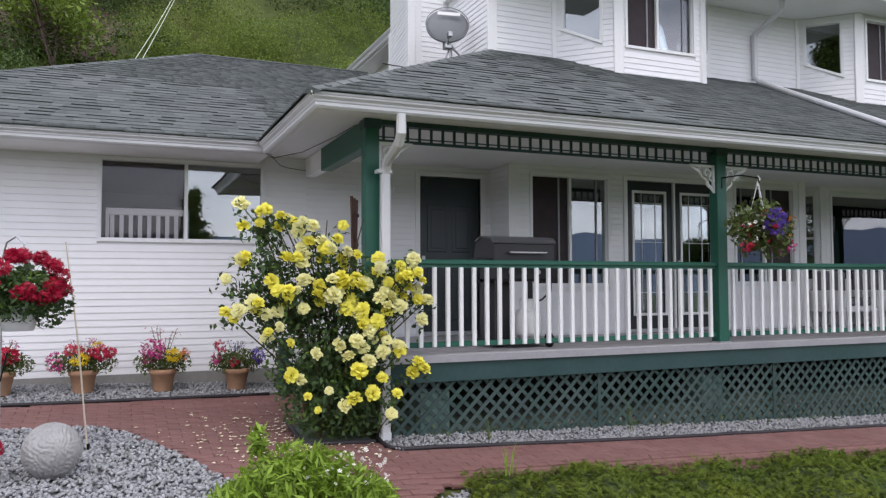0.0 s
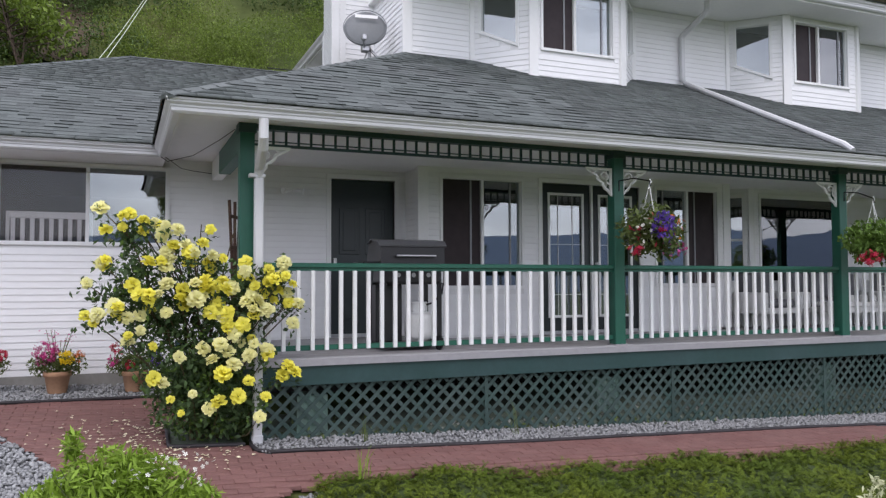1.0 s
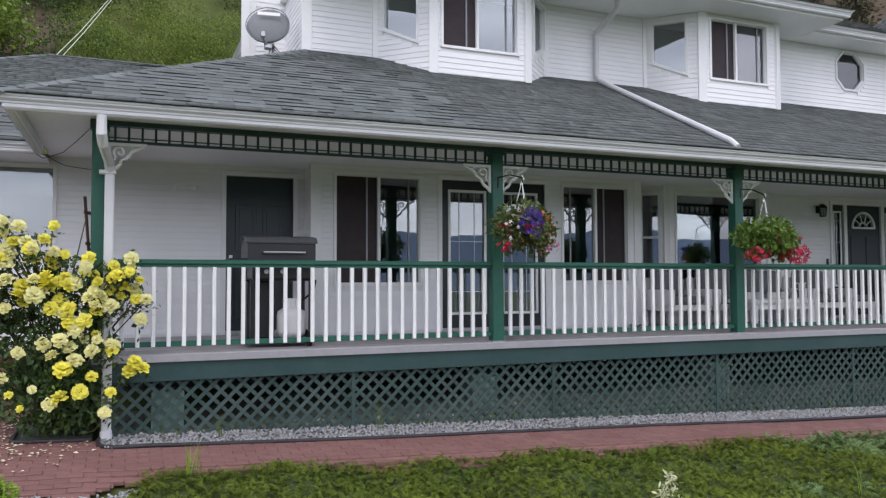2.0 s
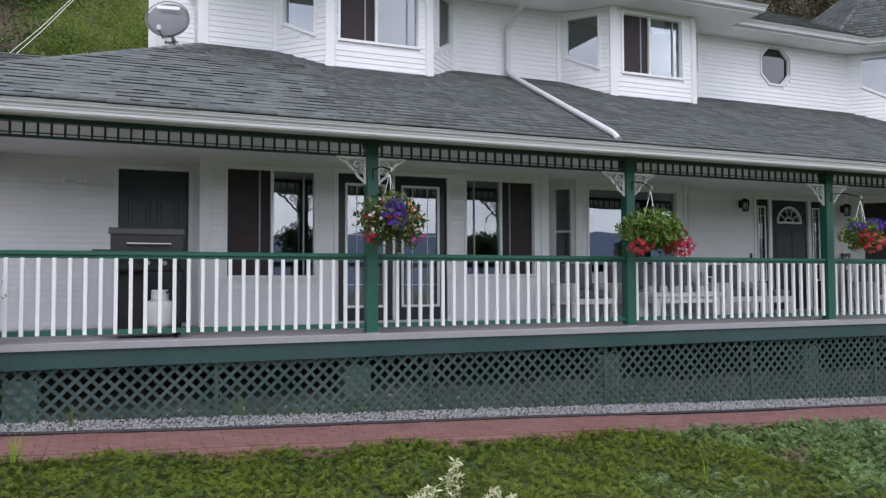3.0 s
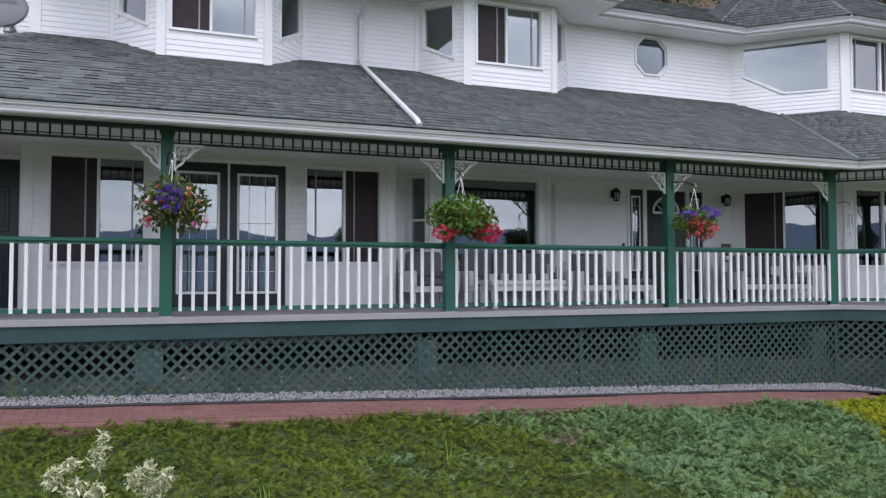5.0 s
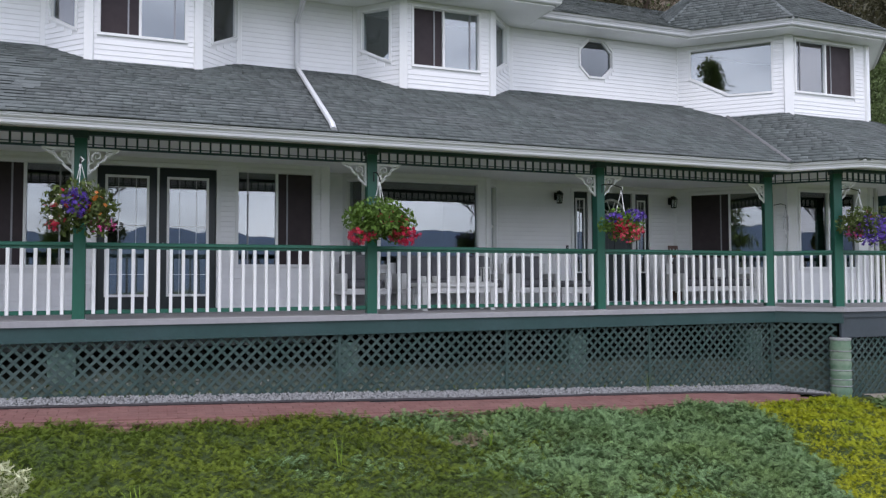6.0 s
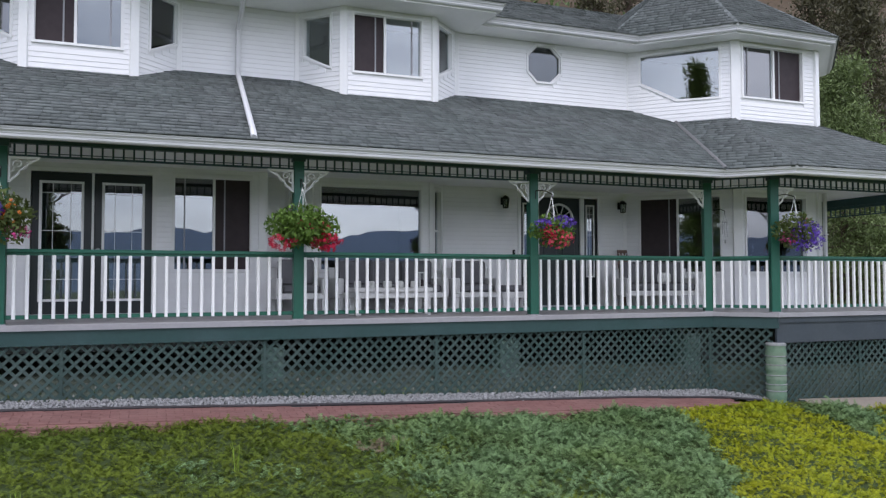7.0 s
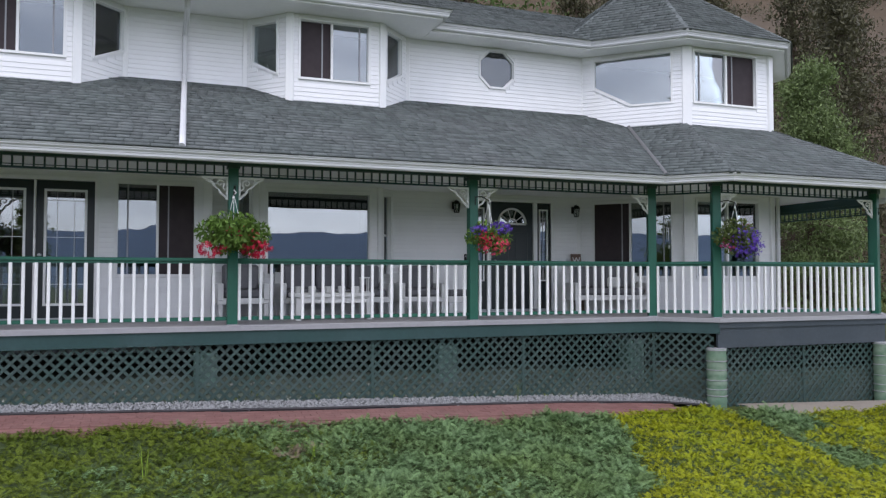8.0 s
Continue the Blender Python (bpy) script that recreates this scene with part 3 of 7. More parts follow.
# rooms behind the glass
tagged(part("room_wall", Geo().box(-6.9, 6.0, 0.4, 2.6, 6.1, 3.0).box(2.6, 6.0, 0.4, 19.8, 6.1, 5.9), M_ROOM), "plain inner wall of the rooms", "wall", kind="structure")
tagged(part("room_floor", Geo().box(-6.9, YW + 0.17, 0.62, 19.7, 6.0, 0.86).box(2.9, 2.7, 3.17, 19.7, 6.0, 3.4), M_ROOMFLOOR), "brown inner floors of the two storeys", "floor", kind="structure")
tagged(part("room_ceiling", Geo().box(-6.9, 2.73, 3.005, 2.7, 6.1, 3.03).box(2.9, 2.73, 3.10, 19.7, 6.0, 3.15).box(2.9, 2.7, 5.86, 19.7, 6.0, 5.90), M_ROOM), "plain ceilings of the rooms", "ceiling", kind="structure")
tagged(part("partition", Geo().box(2.75, 2.75, 0.87, 2.84, 6.0, 3.15).box(8.05, 2.75, 0.87, 8.15, 6.0, 3.15).box(11.4, 2.75, 0.87, 11.5, 6.0, 3.15).box(7.4, 2.7, 3.4, 7.5, 6, 5.9).box(12.3, 2.7, 3.4, 12.4, 6, 5.9), M_ROOM), "plain partition walls between the rooms", "wall", kind="structure")
tagged(part("valance", Geo().box(8.80, 2.335, 2.74, 10.62, 2.36, 3.02, 0.004), mat("dark_brown_blind", (0.030, 0.022, 0.020), 0.8, var=0.2, scale=20)), "dark brown rolled blind behind the picture window", "blind")

# ---- roofs: decking and lapped shingles ----
roofs = []


def roof(name, label, e0, e1, plan, z_eave, slope=SLOPE):
    """One roof plane. e0 to e1: the eave, roof on its left-hand side; plan: corners (x, y)."""
    d = Vector((e1[0] - e0[0], e1[1] - e0[1], 0)).normalized()
    up = Vector((-d.y, d.x, 0))
    s = math.sqrt(1 + slope * slope)
    slant = (up + Vector((0, 0, slope))) / s
    nor = d.cross(slant)
    m = Matrix(((d.x, slant.x, nor.x, e0[0]), (d.y, slant.y, nor.y, e0[1]), (d.z, slant.z, nor.z, z_eave), (0, 0, 0, 1)))
    poly = []
    for p in plan:
        q = Vector((p[0] - e0[0], p[1] - e0[1], 0))
        poly.append((q.dot(d), q.dot(up) * s))
    ob = tagged(part(name, Geo().prism(poly, -0.05, 0.0, "z"), M_ROOFDECK, m=m), label, "roof", kind="structure")
    roofs.append((ob, poly))
    return ob


def row_span(poly, v):
    xs = []
    for i in range(len(poly)):
        (u0, v0), (u1, v1) = poly[i - 1], poly[i]
        if (v0 <= v < v1) or (v1 <= v < v0):
            xs.append(u0 + (u1 - u0) * (v - v0) / (v1 - v0))
    return (min(xs), max(xs)) if len(xs) >= 2 else None


def lay_shingles(first_parts):
    rnd = random.Random(3)
    for ob, poly in roofs:
        near = first_parts.get(ob.name)
        vs, fs, singles = [], [], 0
        vmax = max(p[1] for p in poly)
        v = -0.03
        lap, row = 0.143, 0
        while v < vmax - 0.02:
            span = row_span(poly, max(v + 0.04, 0.012))
            row += 1
            if span:
                u = span[0] - rnd.uniform(0, 0.2)
                while u < span[1]:
                    w = rnd.choice((0.11, 0.15, 0.19, 0.24, 0.28))
                    a, b = max(u, span[0]), min(u + w, span[1])
                    u += w
                    if b - a < 0.02:
                        continue
                    low = v - rnd.choice((0.0, 0.0, 0.0, 0.004))
                    t = rnd.choice((0.006, 0.007, 0.009, 0.013, 0.016))
                    top = min(v + lap + 0.02, vmax)
                    end = row_span(poly, min(top, vmax - 0.01)) or span
                    c, d = min(max(a, end[0]), end[1]), max(min(b, end[1]), end[0])
                    q = [(a, low + 0.012, 0.001), (b, low + 0.012, 0.001), (d, top, 0.001), (c, top, 0.001), (a, low, t), (b, low, t), (d, top, 0.003), (c, top, 0.003)]
                    ff = [(4, 5, 6, 7), (0, 1, 5, 4), (1, 2, 6, 5), (3, 0, 4, 7)]
                    if near and near[0] <= (a + b) / 2 <= near[1] and near[2] <= v <= near[3] and singles < 300:
                        singles += 1
                        part("shingle", Geo().add(q, ff).mesh("shingle", M_SHINGLE, fix=False), M_SHINGLE, ob)
                    else:
                        k = len(vs)
                        vs += q
                        fs += [tuple(i + k for i in f) for f in ff]
            v += lap
        if vs:
            o = part("shingles", bulk("shingles", vs, fs, M_SHINGLE), M_SHINGLE, ob)
            o["kind"] = "stuff"


ZE = 3.16
GSLOPE = 0.476
GRIDGE = ZE + 0.01 + GSLOPE * 4.74
roof("roof_porch", "long grey asphalt-shingled porch roof", (-0.42, -0.77), (14.58, -0.77), [(-0.42, -0.77), (14.58, -0.77), (15.67, 1.86), (15.03, 2.52), (2.85, 2.52)], ZE)
roof("roof_porch_end", "hipped end of the shingled porch roof", (-0.42, 1.71), (-0.42, -0.77), [(-0.42, 1.71), (-0.42, -0.77), (2.86, 2.51), (2.86, 4.02), (2.27, 4.40)], ZE)
roof("roof_garage", "grey asphalt-shingled hip roof of the low wing", (-5.40, 1.71), (-0.42, 1.71), [(-5.40, 1.71), (-0.42, 1.71), (2.27, 4.40), (2.27, 6.45), (-0.66, 6.45)], ZE + 0.01, GSLOPE)
roof("roof_garage_end", "hipped end of the low wing's roof", (-5.40, 11.19), (-5.40, 1.71), [(-5.40, 11.19), (-5.40, 1.71), (-0.66, 6.45)], ZE + 0.01, GSLOPE)
roof("roof_tower_left", "angled shingled roof below the tower", (14.58, -0.77), (15.30, -1.49), [(14.58, -0.77), (15.30, -1.49), (16.45, 1.10), (15.67, 1.88)], ZE)
roof("roof_tower_front", "shingled porch roof before the tower", (15.30, -1.49), (19.60, -1.49), [(15.30, -1.49), (19.60, -1.49), (18.45, 1.10), (16.45, 1.10)], ZE)
roof("roof_tower_right", "angled shingled roof below the tower", (19.60, -1.49), (20.77, -0.32), [(19.60, -1.49), (20.77, -0.32), (19.90, 2.6), (18.45, 1.10)], ZE)
roof("roof_right", "shingled side porch roof", (20.77, -0.32), (20.77, 8.0), [(20.77, -0.32), (20.77, 8.0), (19.8, 8.0), (19.8, 2.5)], ZE)
ZU = 6.085
roof("roof_main_left", "upper shingled roof over the bays", (2.75, 1.20), (11.76, 1.20), [(2.75, 1.20), (11.76, 1.20), (11.3, 3.4), (11.3, 6.0), (2.75, 6.0)], ZU)
roof("roof_main_return", "return of the upper shingled roof", (11.76, 1.20), (11.76, 6.0), [(11.76, 1.20), (11.76, 6.0), (10.0, 6.0), (11.0, 2.8)], ZU)
roof("roof_main_right", "upper shingled roof beside the tower", (11.78, 1.85), (15.35, 1.85), [(11.3, 1.85), (15.35, 1.85), (17.4, 5.6), (11.3, 5.6)], ZU)
TC = (17.31, 3.5)
AP = 2.42 + 0.48
ES = AP * math.tan(math.pi / 8)
tower_eave = [(TC[0] + AP / math.cos(math.pi / 8) * math.cos(math.pi / 8 + i * math.pi / 4), TC[1] + AP / math.cos(math.pi / 8) * math.sin(math.pi / 8 + i * math.pi / 4)) for i in range(8)]
for i in range(8):
    roof("roof_tower_cap", "one face of the shingled tower cap", tower_eave[i], tower_eave[(i + 1) % 8], [tower_eave[i], tower_eave[(i + 1) % 8], TC], ZU, 0.77)

# hip caps and valley strips
def ridge_caps(p, q, lift=0.009):
    p, q = Vector(p), Vector(q)
    n = max(1, int((q - p).length / 0.2))
    g = Geo()
    d = (q - p).normalized()
    side = d.cross(Vector((0, 0, 1))).normalized()
    upv = side.cross(d)
    for i in range(n):
        a, b = p + (q - p) * (i / n), p + (q - p) * ((i + 1.08) / n)
        h0, h1 = upv * (lift + 0.005), upv * lift
        wd = side * 0.085
        dn = upv * -0.035
        g.add([a + wd + dn + h0, a + h0 * 1.3, a - wd + dn + h0, b + wd + dn + h1, b + h1 * 1.3, b - wd + dn + h1, a + wd + dn, a - wd + dn], [(0, 1, 4, 3), (1, 2, 5, 4), (0, 6, 7, 2, 1)])
    return tagged(part("ridge_cap", g, M_SHINGLE, fix=False), "grey shingle caps along a roof ridge", "ridge", kind="structure")


def hz(w):
    return ZE + SLOPE * w


ridge_caps((-0.42, -0.77, ZE), (2.85, 2.5, hz(3.27)))
ridge_caps((-5.4, 1.71, ZE + 0.01), (-0.66, 6.45, GRIDGE))
ridge_caps((-0.66, 6.45, GRIDGE), (2.27, 6.45, GRIDGE))
ridge_caps((15.30, -1.49, ZE), (16.45, 1.08, hz(2.57)))
ridge_caps((19.60, -1.49, ZE), (18.45, 1.08, hz(2.57)))
for i in range(8):
    ridge_caps((*tower_eave[i], ZU), (*TC, ZU + 0.77 * AP))
M_VALLEY = mat("grey_valley_flashing", (0.16, 0.16, 0.16), 0.6, var=0.1, metal=0.3)
g = Geo().tube([(14.60, -0.74, ZE + 0.02), (15.67, 1.86, hz(2.63) + 0.02)], 0.035, 6, flat=0.4)
tagged(part("valley_flashing", g, M_VALLEY), "grey metal strip in the roof valley", "flashing", kind="structure")
g = Geo().tube([(15.35, 1.85, ZU + 0.03), (16.0, 3.2, ZU + 0.55)], 0.04, 6)
tagged(part("valley_flashing", g, M_VALLEY), "grey metal strip in the upper roof valley", "flashing", kind="structure")

# ---- gutters, fascias and soffits ----
GUT = [(0.0, 0.0), (0.0, -0.126), (-0.050, -0.126), (-0.068, -0.108), (-0.068, -0.082), (-0.076, -0.074), (-0.078, -0.060), (-0.102, -0.040), (-0.103, -0.026), (-0.112, -0.020), (-0.112, -0.004), (-0.104, 0.0), (-0.098, -0.008), (-0.09, -0.03), (-0.064, -0.058), (-0.056, -0.112), (-0.012, -0.112), (-0.012, 0.0)]


def gutter(label, pts, z, closed=False):
    """A moulded gutter along corner points (x, y), mitred; its outer lip follows the points."""
    g = Geo()
    n = len(pts)
    rows = []
    for i, p in enumerate(pts):
        p = Vector(p)
        din = (p - Vector(pts[i - 1])).normalized() if (i > 0 or closed) else None
        dout = (Vector(pts[(i + 1) % n]) - p).normalized() if (i < n - 1 or closed) else None
        d1, d2 = din or dout, dout or din
        n1, n2 = Vector((d1.y, -d1.x)), Vector((d2.y, -d2.x))
        k = (n1 + n2) / (1 + n1.dot(n2))
        rows.append([(p.x + k.x * (-o - 0.112), p.y + k.y * (-o - 0.112), z + h) for o, h in GUT])
    c = len(GUT)
    for r in rows:
        g.v += r
    for i in range(n if closed else n - 1):
        for j in range(c):
            a, b = i * c + j, i * c + (j + 1) % c
            e = ((i + 1) % n) * c
            g.f.append((a, b, e + (j + 1) % c, e + j))
    if not closed:
        g.f += [tuple(range(c)), tuple(range((n - 1) * c, n * c))]
    return tagged(part("gutter", g, M_GUTTER), label, "gutter", kind="structure")


def strip(name, label, pts, z0, z1, inset, thick, material, category):
    """An upright board along corner points, set in from them."""
    g = Geo()
    dirs = [(Vector(b) - Vector(a)).normalized() for a, b in zip(pts, pts[1:])]

    def mitre(d1, d2):
        return inset * math.tan(math.atan2(d1.x * d2.y - d1.y * d2.x, d1.dot(d2)) / 2)
    for i, (a, b) in enumerate(zip(pts, pts[1:])):
        m, length = wall_frame(a, b)
        cut0 = mitre(dirs[i - 1], dirs[i]) if i else 0.0
        cut1 = mitre(dirs[i], dirs[i + 1]) if i + 1 < len(dirs) else 0.0
        g.box(cut0, inset, z0, length - cut1, inset + thick, z1, m=m)
    return tagged(part(name, g, material), label, category, kind="structure")


EAVE = [(-0.42, 1.71), (-0.42, -0.77), (14.58, -0.77), (15.30, -1.49), (19.60, -1.49), (20.77, -0.32), (20.77, 8.0)]
gutter("white moulded gutter along the porch eave", EAVE, 3.150)
gutter("white moulded gutter of the low wing", [(-5.4, 8.0), (-5.4, 1.71), (-0.36, 1.71)], 3.165)
strip("fascia", "white fascia behind the gutter", EAVE, 3.03, 3.145, 0.115, 0.02, M_TRIM, "fascia")
strip("fascia", "white fascia of the low wing", [(-5.4, 8.0), (-5.4, 1.71), (-0.42, 1.71)], 3.04, 3.155, 0.115, 0.02, M_TRIM, "fascia")
g = Geo().prism([(-0.29, -0.64), (14.53, -0.64), (14.53, 2.6), (-0.29, 2.6)], 3.132, 3.142, "z")
g.prism([(14.535, -0.64), (15.25, -1.36), (19.54, -1.36), (20.64, -0.27), (20.64, 2.6), (14.535, 2.6)], 3.132, 3.142, "z").prism([(19.9, 2.605), (20.64, 2.605), (20.64, 8.0), (19.9, 8.0)], 3.132, 3.142, "z")
tagged(part("ceiling", g, M_SOFFIT), "white boarded porch ceiling and soffit", "ceiling", kind="structure")
g = Geo().prism([(-5.28, 1.84), (-0.29, 1.84), (-0.29, 2.6), (-5.28, 2.6)], 3.04, 3.06, "z")
tagged(part("soffit", g, M_SOFFIT), "white vented soffit of the low wing", "soffit", kind="structure")
UP_EAVE = [(2.75, 1.20), (11.76, 1.20), (11.76, 1.86)]
gutter("white moulded gutter of the upper roof", UP_EAVE, ZU)
i5 = sorted(tower_eave, key=lambda p: (round(p[1], 3), p[0]))
tl, trr = i5[0], i5[1]
left2 = [p for p in tower_eave if abs(p[0] - (TC[0] - AP)) < 1e-6 and p[1] < TC[1]][0]
right2 = [p for p in tower_eave if abs(p[0] - (TC[0] + AP)) < 1e-6 and p[1] < TC[1]][0]
kk = 1.85
meet = (tl[0] + tl[1] - kk, kk)
UP2 = [(11.70, 1.85), meet, tl, trr, right2, (right2[0], 6.0)]
gutter("white moulded gutter round the tower", UP2, ZU)
strip("fascia", "white upper fascia", UP_EAVE, 5.93, 6.08, 0.115, 0.02, M_TRIM, "fascia")
strip("fascia", "white tower fascia", UP2, 5.93, 6.08, 0.115, 0.02, M_TRIM, "fascia")
g = Geo().prism([(2.75, 1.33), (11.64, 1.33), (11.64, 6.0), (2.75, 6.0)], UZ + 0.005, UZ + 0.03, "z")
g.prism([(11.645, 1.97), (meet[0] + 0.03, 1.97), (meet[0] + 0.03, 6.0), (11.645, 6.0)], UZ + 0.005, UZ + 0.03, "z")
g.prism([(meet[0] + 0.035, 1.95), (tl[0] + 0.05, tl[1] + 0.12), (trr[0] - 0.05, trr[1] + 0.12), (right2[0] - 0.12, right2[1] + 0.05), (right2[0] - 0.12, 6.0), (meet[0] + 0.035, 6.0)], UZ + 0.005, UZ + 0.03, "z")
tagged(part("ceiling_upper", g, M_SOFFIT), "white vented soffit under the upper eaves", "soffit", kind="structure")

# ---- porch deck, posts, railings, frieze and skirt ----
DECK_EDGE = [(0.26, 2.56), (0.26, -0.10), (14.86, -0.10), (15.54, -0.82), (19.20, -0.82), (20.10, 0.08), (20.10, 8.0)]
deck = thing("deck", "grey boarded porch deck with a pale edge", "deck", kind="structure")
y = -0.09
while y < 2.5:
    part("deck_board", Geo().box(0.27, y, DECK - 0.03, 15.0, y + 0.135, DECK, 0.004), M_DECK, deck)
    y += 0.141
part("deck_slab", Geo().prism([(14.9, -0.09), (15.55, -0.8), (19.18, -0.8), (20.08, 0.09), (20.08, 8.0), (19.95, 8.0), (19.95, 2.5), (14.9, 2.5)], DECK - 0.04, DECK - 0.004, "z"), M_DECK, deck)
strip("deck_edge", "pale grey weathered deck edge board", DECK_EDGE, DECK - 0.068, DECK - 0.002, -0.012, 0.03, M_DECKEDGE, "trim")
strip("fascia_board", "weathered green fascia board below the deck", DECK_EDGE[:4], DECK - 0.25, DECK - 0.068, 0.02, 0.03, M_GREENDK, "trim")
strip("fascia_board", "deep slate-grey fascia below the tower deck", DECK_EDGE[3:], DECK - 0.16, DECK - 0.075, 0.02, 0.03, M_SLATE, "trim")
strip("fascia_board", "deep slate-grey beam below the tower deck", DECK_EDGE[3:], DECK - 0.48, DECK - 0.16, 0.045, 0.04, M_SLATE, "trim")
# added backing sheet; its near-black colour stands for the shade under the deck
tagged(part("crawlspace_wall", Geo().box(0.4, 2.2, -1.0, 19.9, 2.3, 0.84), mat("crawlspace_shade_sheet", (0.03, 0.03, 0.028), 0.9, var=0.2)), "near-black backing sheet under the deck, shade put into its colour", "wall", kind="structure")

POSTS = [(0.345, 0.07), (4.53, 0.07), (8.08, 0.07), (11.64, 0.07), (14.90, 0.07), (15.62, -0.66), (19.10, -0.66), (20.0, 0.14)]


def porch_post(x, y, turn=0.0):
    p = thing("porch_post", "green painted square porch post with a base block", "post", pose(x, y, 0, 0, 0, turn), group="porch posts")
    part("shaft", Geo().box(-0.068, -0.068, DECK, 0.068, 0.068, CEIL, 0.006), M_GREEN, p)
    part("base_plate", Geo().box(-0.085, -0.085, DECK, 0.085, 0.085, DECK + 0.012, 0.004), M_DECKEDGE, p)
    # post top in darker green: shade below the ceiling painted in
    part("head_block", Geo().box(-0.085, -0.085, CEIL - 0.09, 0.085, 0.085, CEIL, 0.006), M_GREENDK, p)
    return p


for i, (x, y) in enumerate(POSTS):
    porch_post(x, y, {4: -22.5, 5: -22.5, 6: 22.5, 7: 22.5}.get(i, 0))

BAL = Geo().box(-0.019, -0.019, 0, 0.019, 0.019, 0.77, 0.003).mesh("baluster", M_RAILW)


def railing(a, b, start=0.108, pitch=0.0, count=0):
    m, length = wall_frame(a, b)
    r = thing("railing", "porch railing with white balusters between green rails", "railing", m, group="porch railings")
    part("top_rail", Geo().box(0.07, -0.045, 1.765, length - 0.07, 0.045, 1.812, 0.008).box(0.07, -0.02, 1.735, length - 0.07, 0.02, 1.765), M_GREEN, r, "green top rail")
    part("bottom_rail", Geo().box(0.07, -0.022, 0.965, length - 0.07, 0.022, 1.015, 0.005), M_GREEN, r, "green bottom rail")
    n = count - 1 if count else max(2, round((length - 0.216) / 0.1437))
    step = pitch or (length - 0.216) / n
    for i in range(n + 1):
        part("baluster", BAL, None, r, m=pose(start + step * i, -0.04, 0.968))
    return r


SP = Geo().box(-0.011, -0.011, 0, 0.011, 0.011, 0.155).mesh("spindle", M_GREENDK)
M_BACKER = M_SOFFIT


def frieze(a, b, drop=0.0):
    m, length = wall_frame(a, b)
    m = m @ Matrix.Translation((0, 0, -drop))
    r = thing("porch_frieze", "dark green spindle frieze under the porch eave", "frieze", m, group="porch friezes")
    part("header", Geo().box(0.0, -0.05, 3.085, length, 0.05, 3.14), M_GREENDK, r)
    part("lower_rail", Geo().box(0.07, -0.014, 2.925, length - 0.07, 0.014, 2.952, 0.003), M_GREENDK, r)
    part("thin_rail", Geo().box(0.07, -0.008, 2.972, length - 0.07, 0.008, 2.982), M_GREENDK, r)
    n = max(2, round((length - 0.14) / 0.1215))
    step = (length - 0.14) / n
    for i in range(n):
        part("spindle", SP, None, r, m=pose(0.07 + step * (i + 0.5), 0, 2.945))
    return r


LINE = POSTS + [(20.0, 6.0)]
for i, (a, b) in enumerate(zip(LINE, LINE[1:])):
    if i < 7:
        railing(a, b, *({0: (0.212, 0.1407, 28), 1: (0.160, 0.1428, 23), 2: (0.090, 0.1443, 24)}.get(i, ())))
    frieze(a, b, 0.17 if i == 7 else 0.0)
tagged(part("porch_beam", Geo().box(19.95, 0.24, 2.972, 20.06, 6.0, 3.128, 0.005), M_GREENDK), "deep dark green beam over the side porch", "beam")
side_beam = tagged(part("porch_beam", Geo().box(0.28, 0.14, 2.87, 0.41, 1.74, 3.128, 0.005), M_GREEN), "solid green beam across the porch end", "beam")
tagged(part("soffit", Geo().box(0.285, 1.745, 2.90, 0.405, 2.54, 3.128, 0.004), M_SOFFIT), "white boxed return at the end of the soffit", "soffit", kind="structure")


# scrolled white brackets in the corners below the frieze
def bracket_mesh():
    g = Geo()
    t = 0.014
    g.prism([(0.0, 0.0), (0.35, 0.0), (0.33, -0.022), (0.22, -0.030), (0.0, -0.030)], -t, t, "y")
    g.prism([(0.0, 0.0), (0.028, 0.0), (0.028, -0.22), (0.018, -0.30), (0.0, -0.32)], -t, t, "y")
    g.tube([(0.012, 0, -0.31), (0.045, 0, -0.262), (0.085, 0, -0.235), (0.112, 0, -0.20), (0.118, 0, -0.165)], [0.010, 0.017, 0.02, 0.018, 0.012], 6, flat=0.8)
    g.tube([(0.118, 0, -0.165), (0.15, 0, -0.155), (0.185, 0, -0.125), (0.205, 0, -0.085), (0.25, 0, -0.065), (0.30, 0, -0.04), (0.345, 0, -0.012)], [0.012, 0.018, 0.022, 0.022, 0.019, 0.015, 0.010], 6, flat=0.8)
    spiral = [(0.105 + 0.058 * (1 - i / 15) * math.cos(3.6 - i * 0.6), 0, -0.092 + 0.058 * (1 - i / 15) * math.sin(3.6 - i * 0.6)) for i in range(14)]
    g.tube(spiral, [0.013 - 0.0004 * i for i in range(14)], 6)
    g.tube([(0.03, 0, -0.185), (0.06, 0, -0.165), (0.068, 0, -0.135), (0.05, 0, -0.12)], 0.011, 6)
    g.tube([(0.20, 0, -0.028), (0.215, 0, -0.05), (0.24, 0, -0.05)], 0.010, 6)
    return g.mesh("bracket", M_RAILW)


BRK = bracket_mesh()
for i, (x, y) in enumerate(POSTS[:7]):
    sides = {0: (1,), 4: (-1,), 5: (1,), 6: (-1,)}.get(i, (-1, 1))
    for s in sides:
        b = new("bracket", BRK)
        b.matrix_basis = pose(x + s * 0.07, y - 0.02, 2.925) @ Matrix.Diagonal((s, 1, 1, 1))
        tagged(b, "white scrolled corner bracket beside a porch post", "bracket", group="porch brackets")


# lattice skirt
SLATS = {}


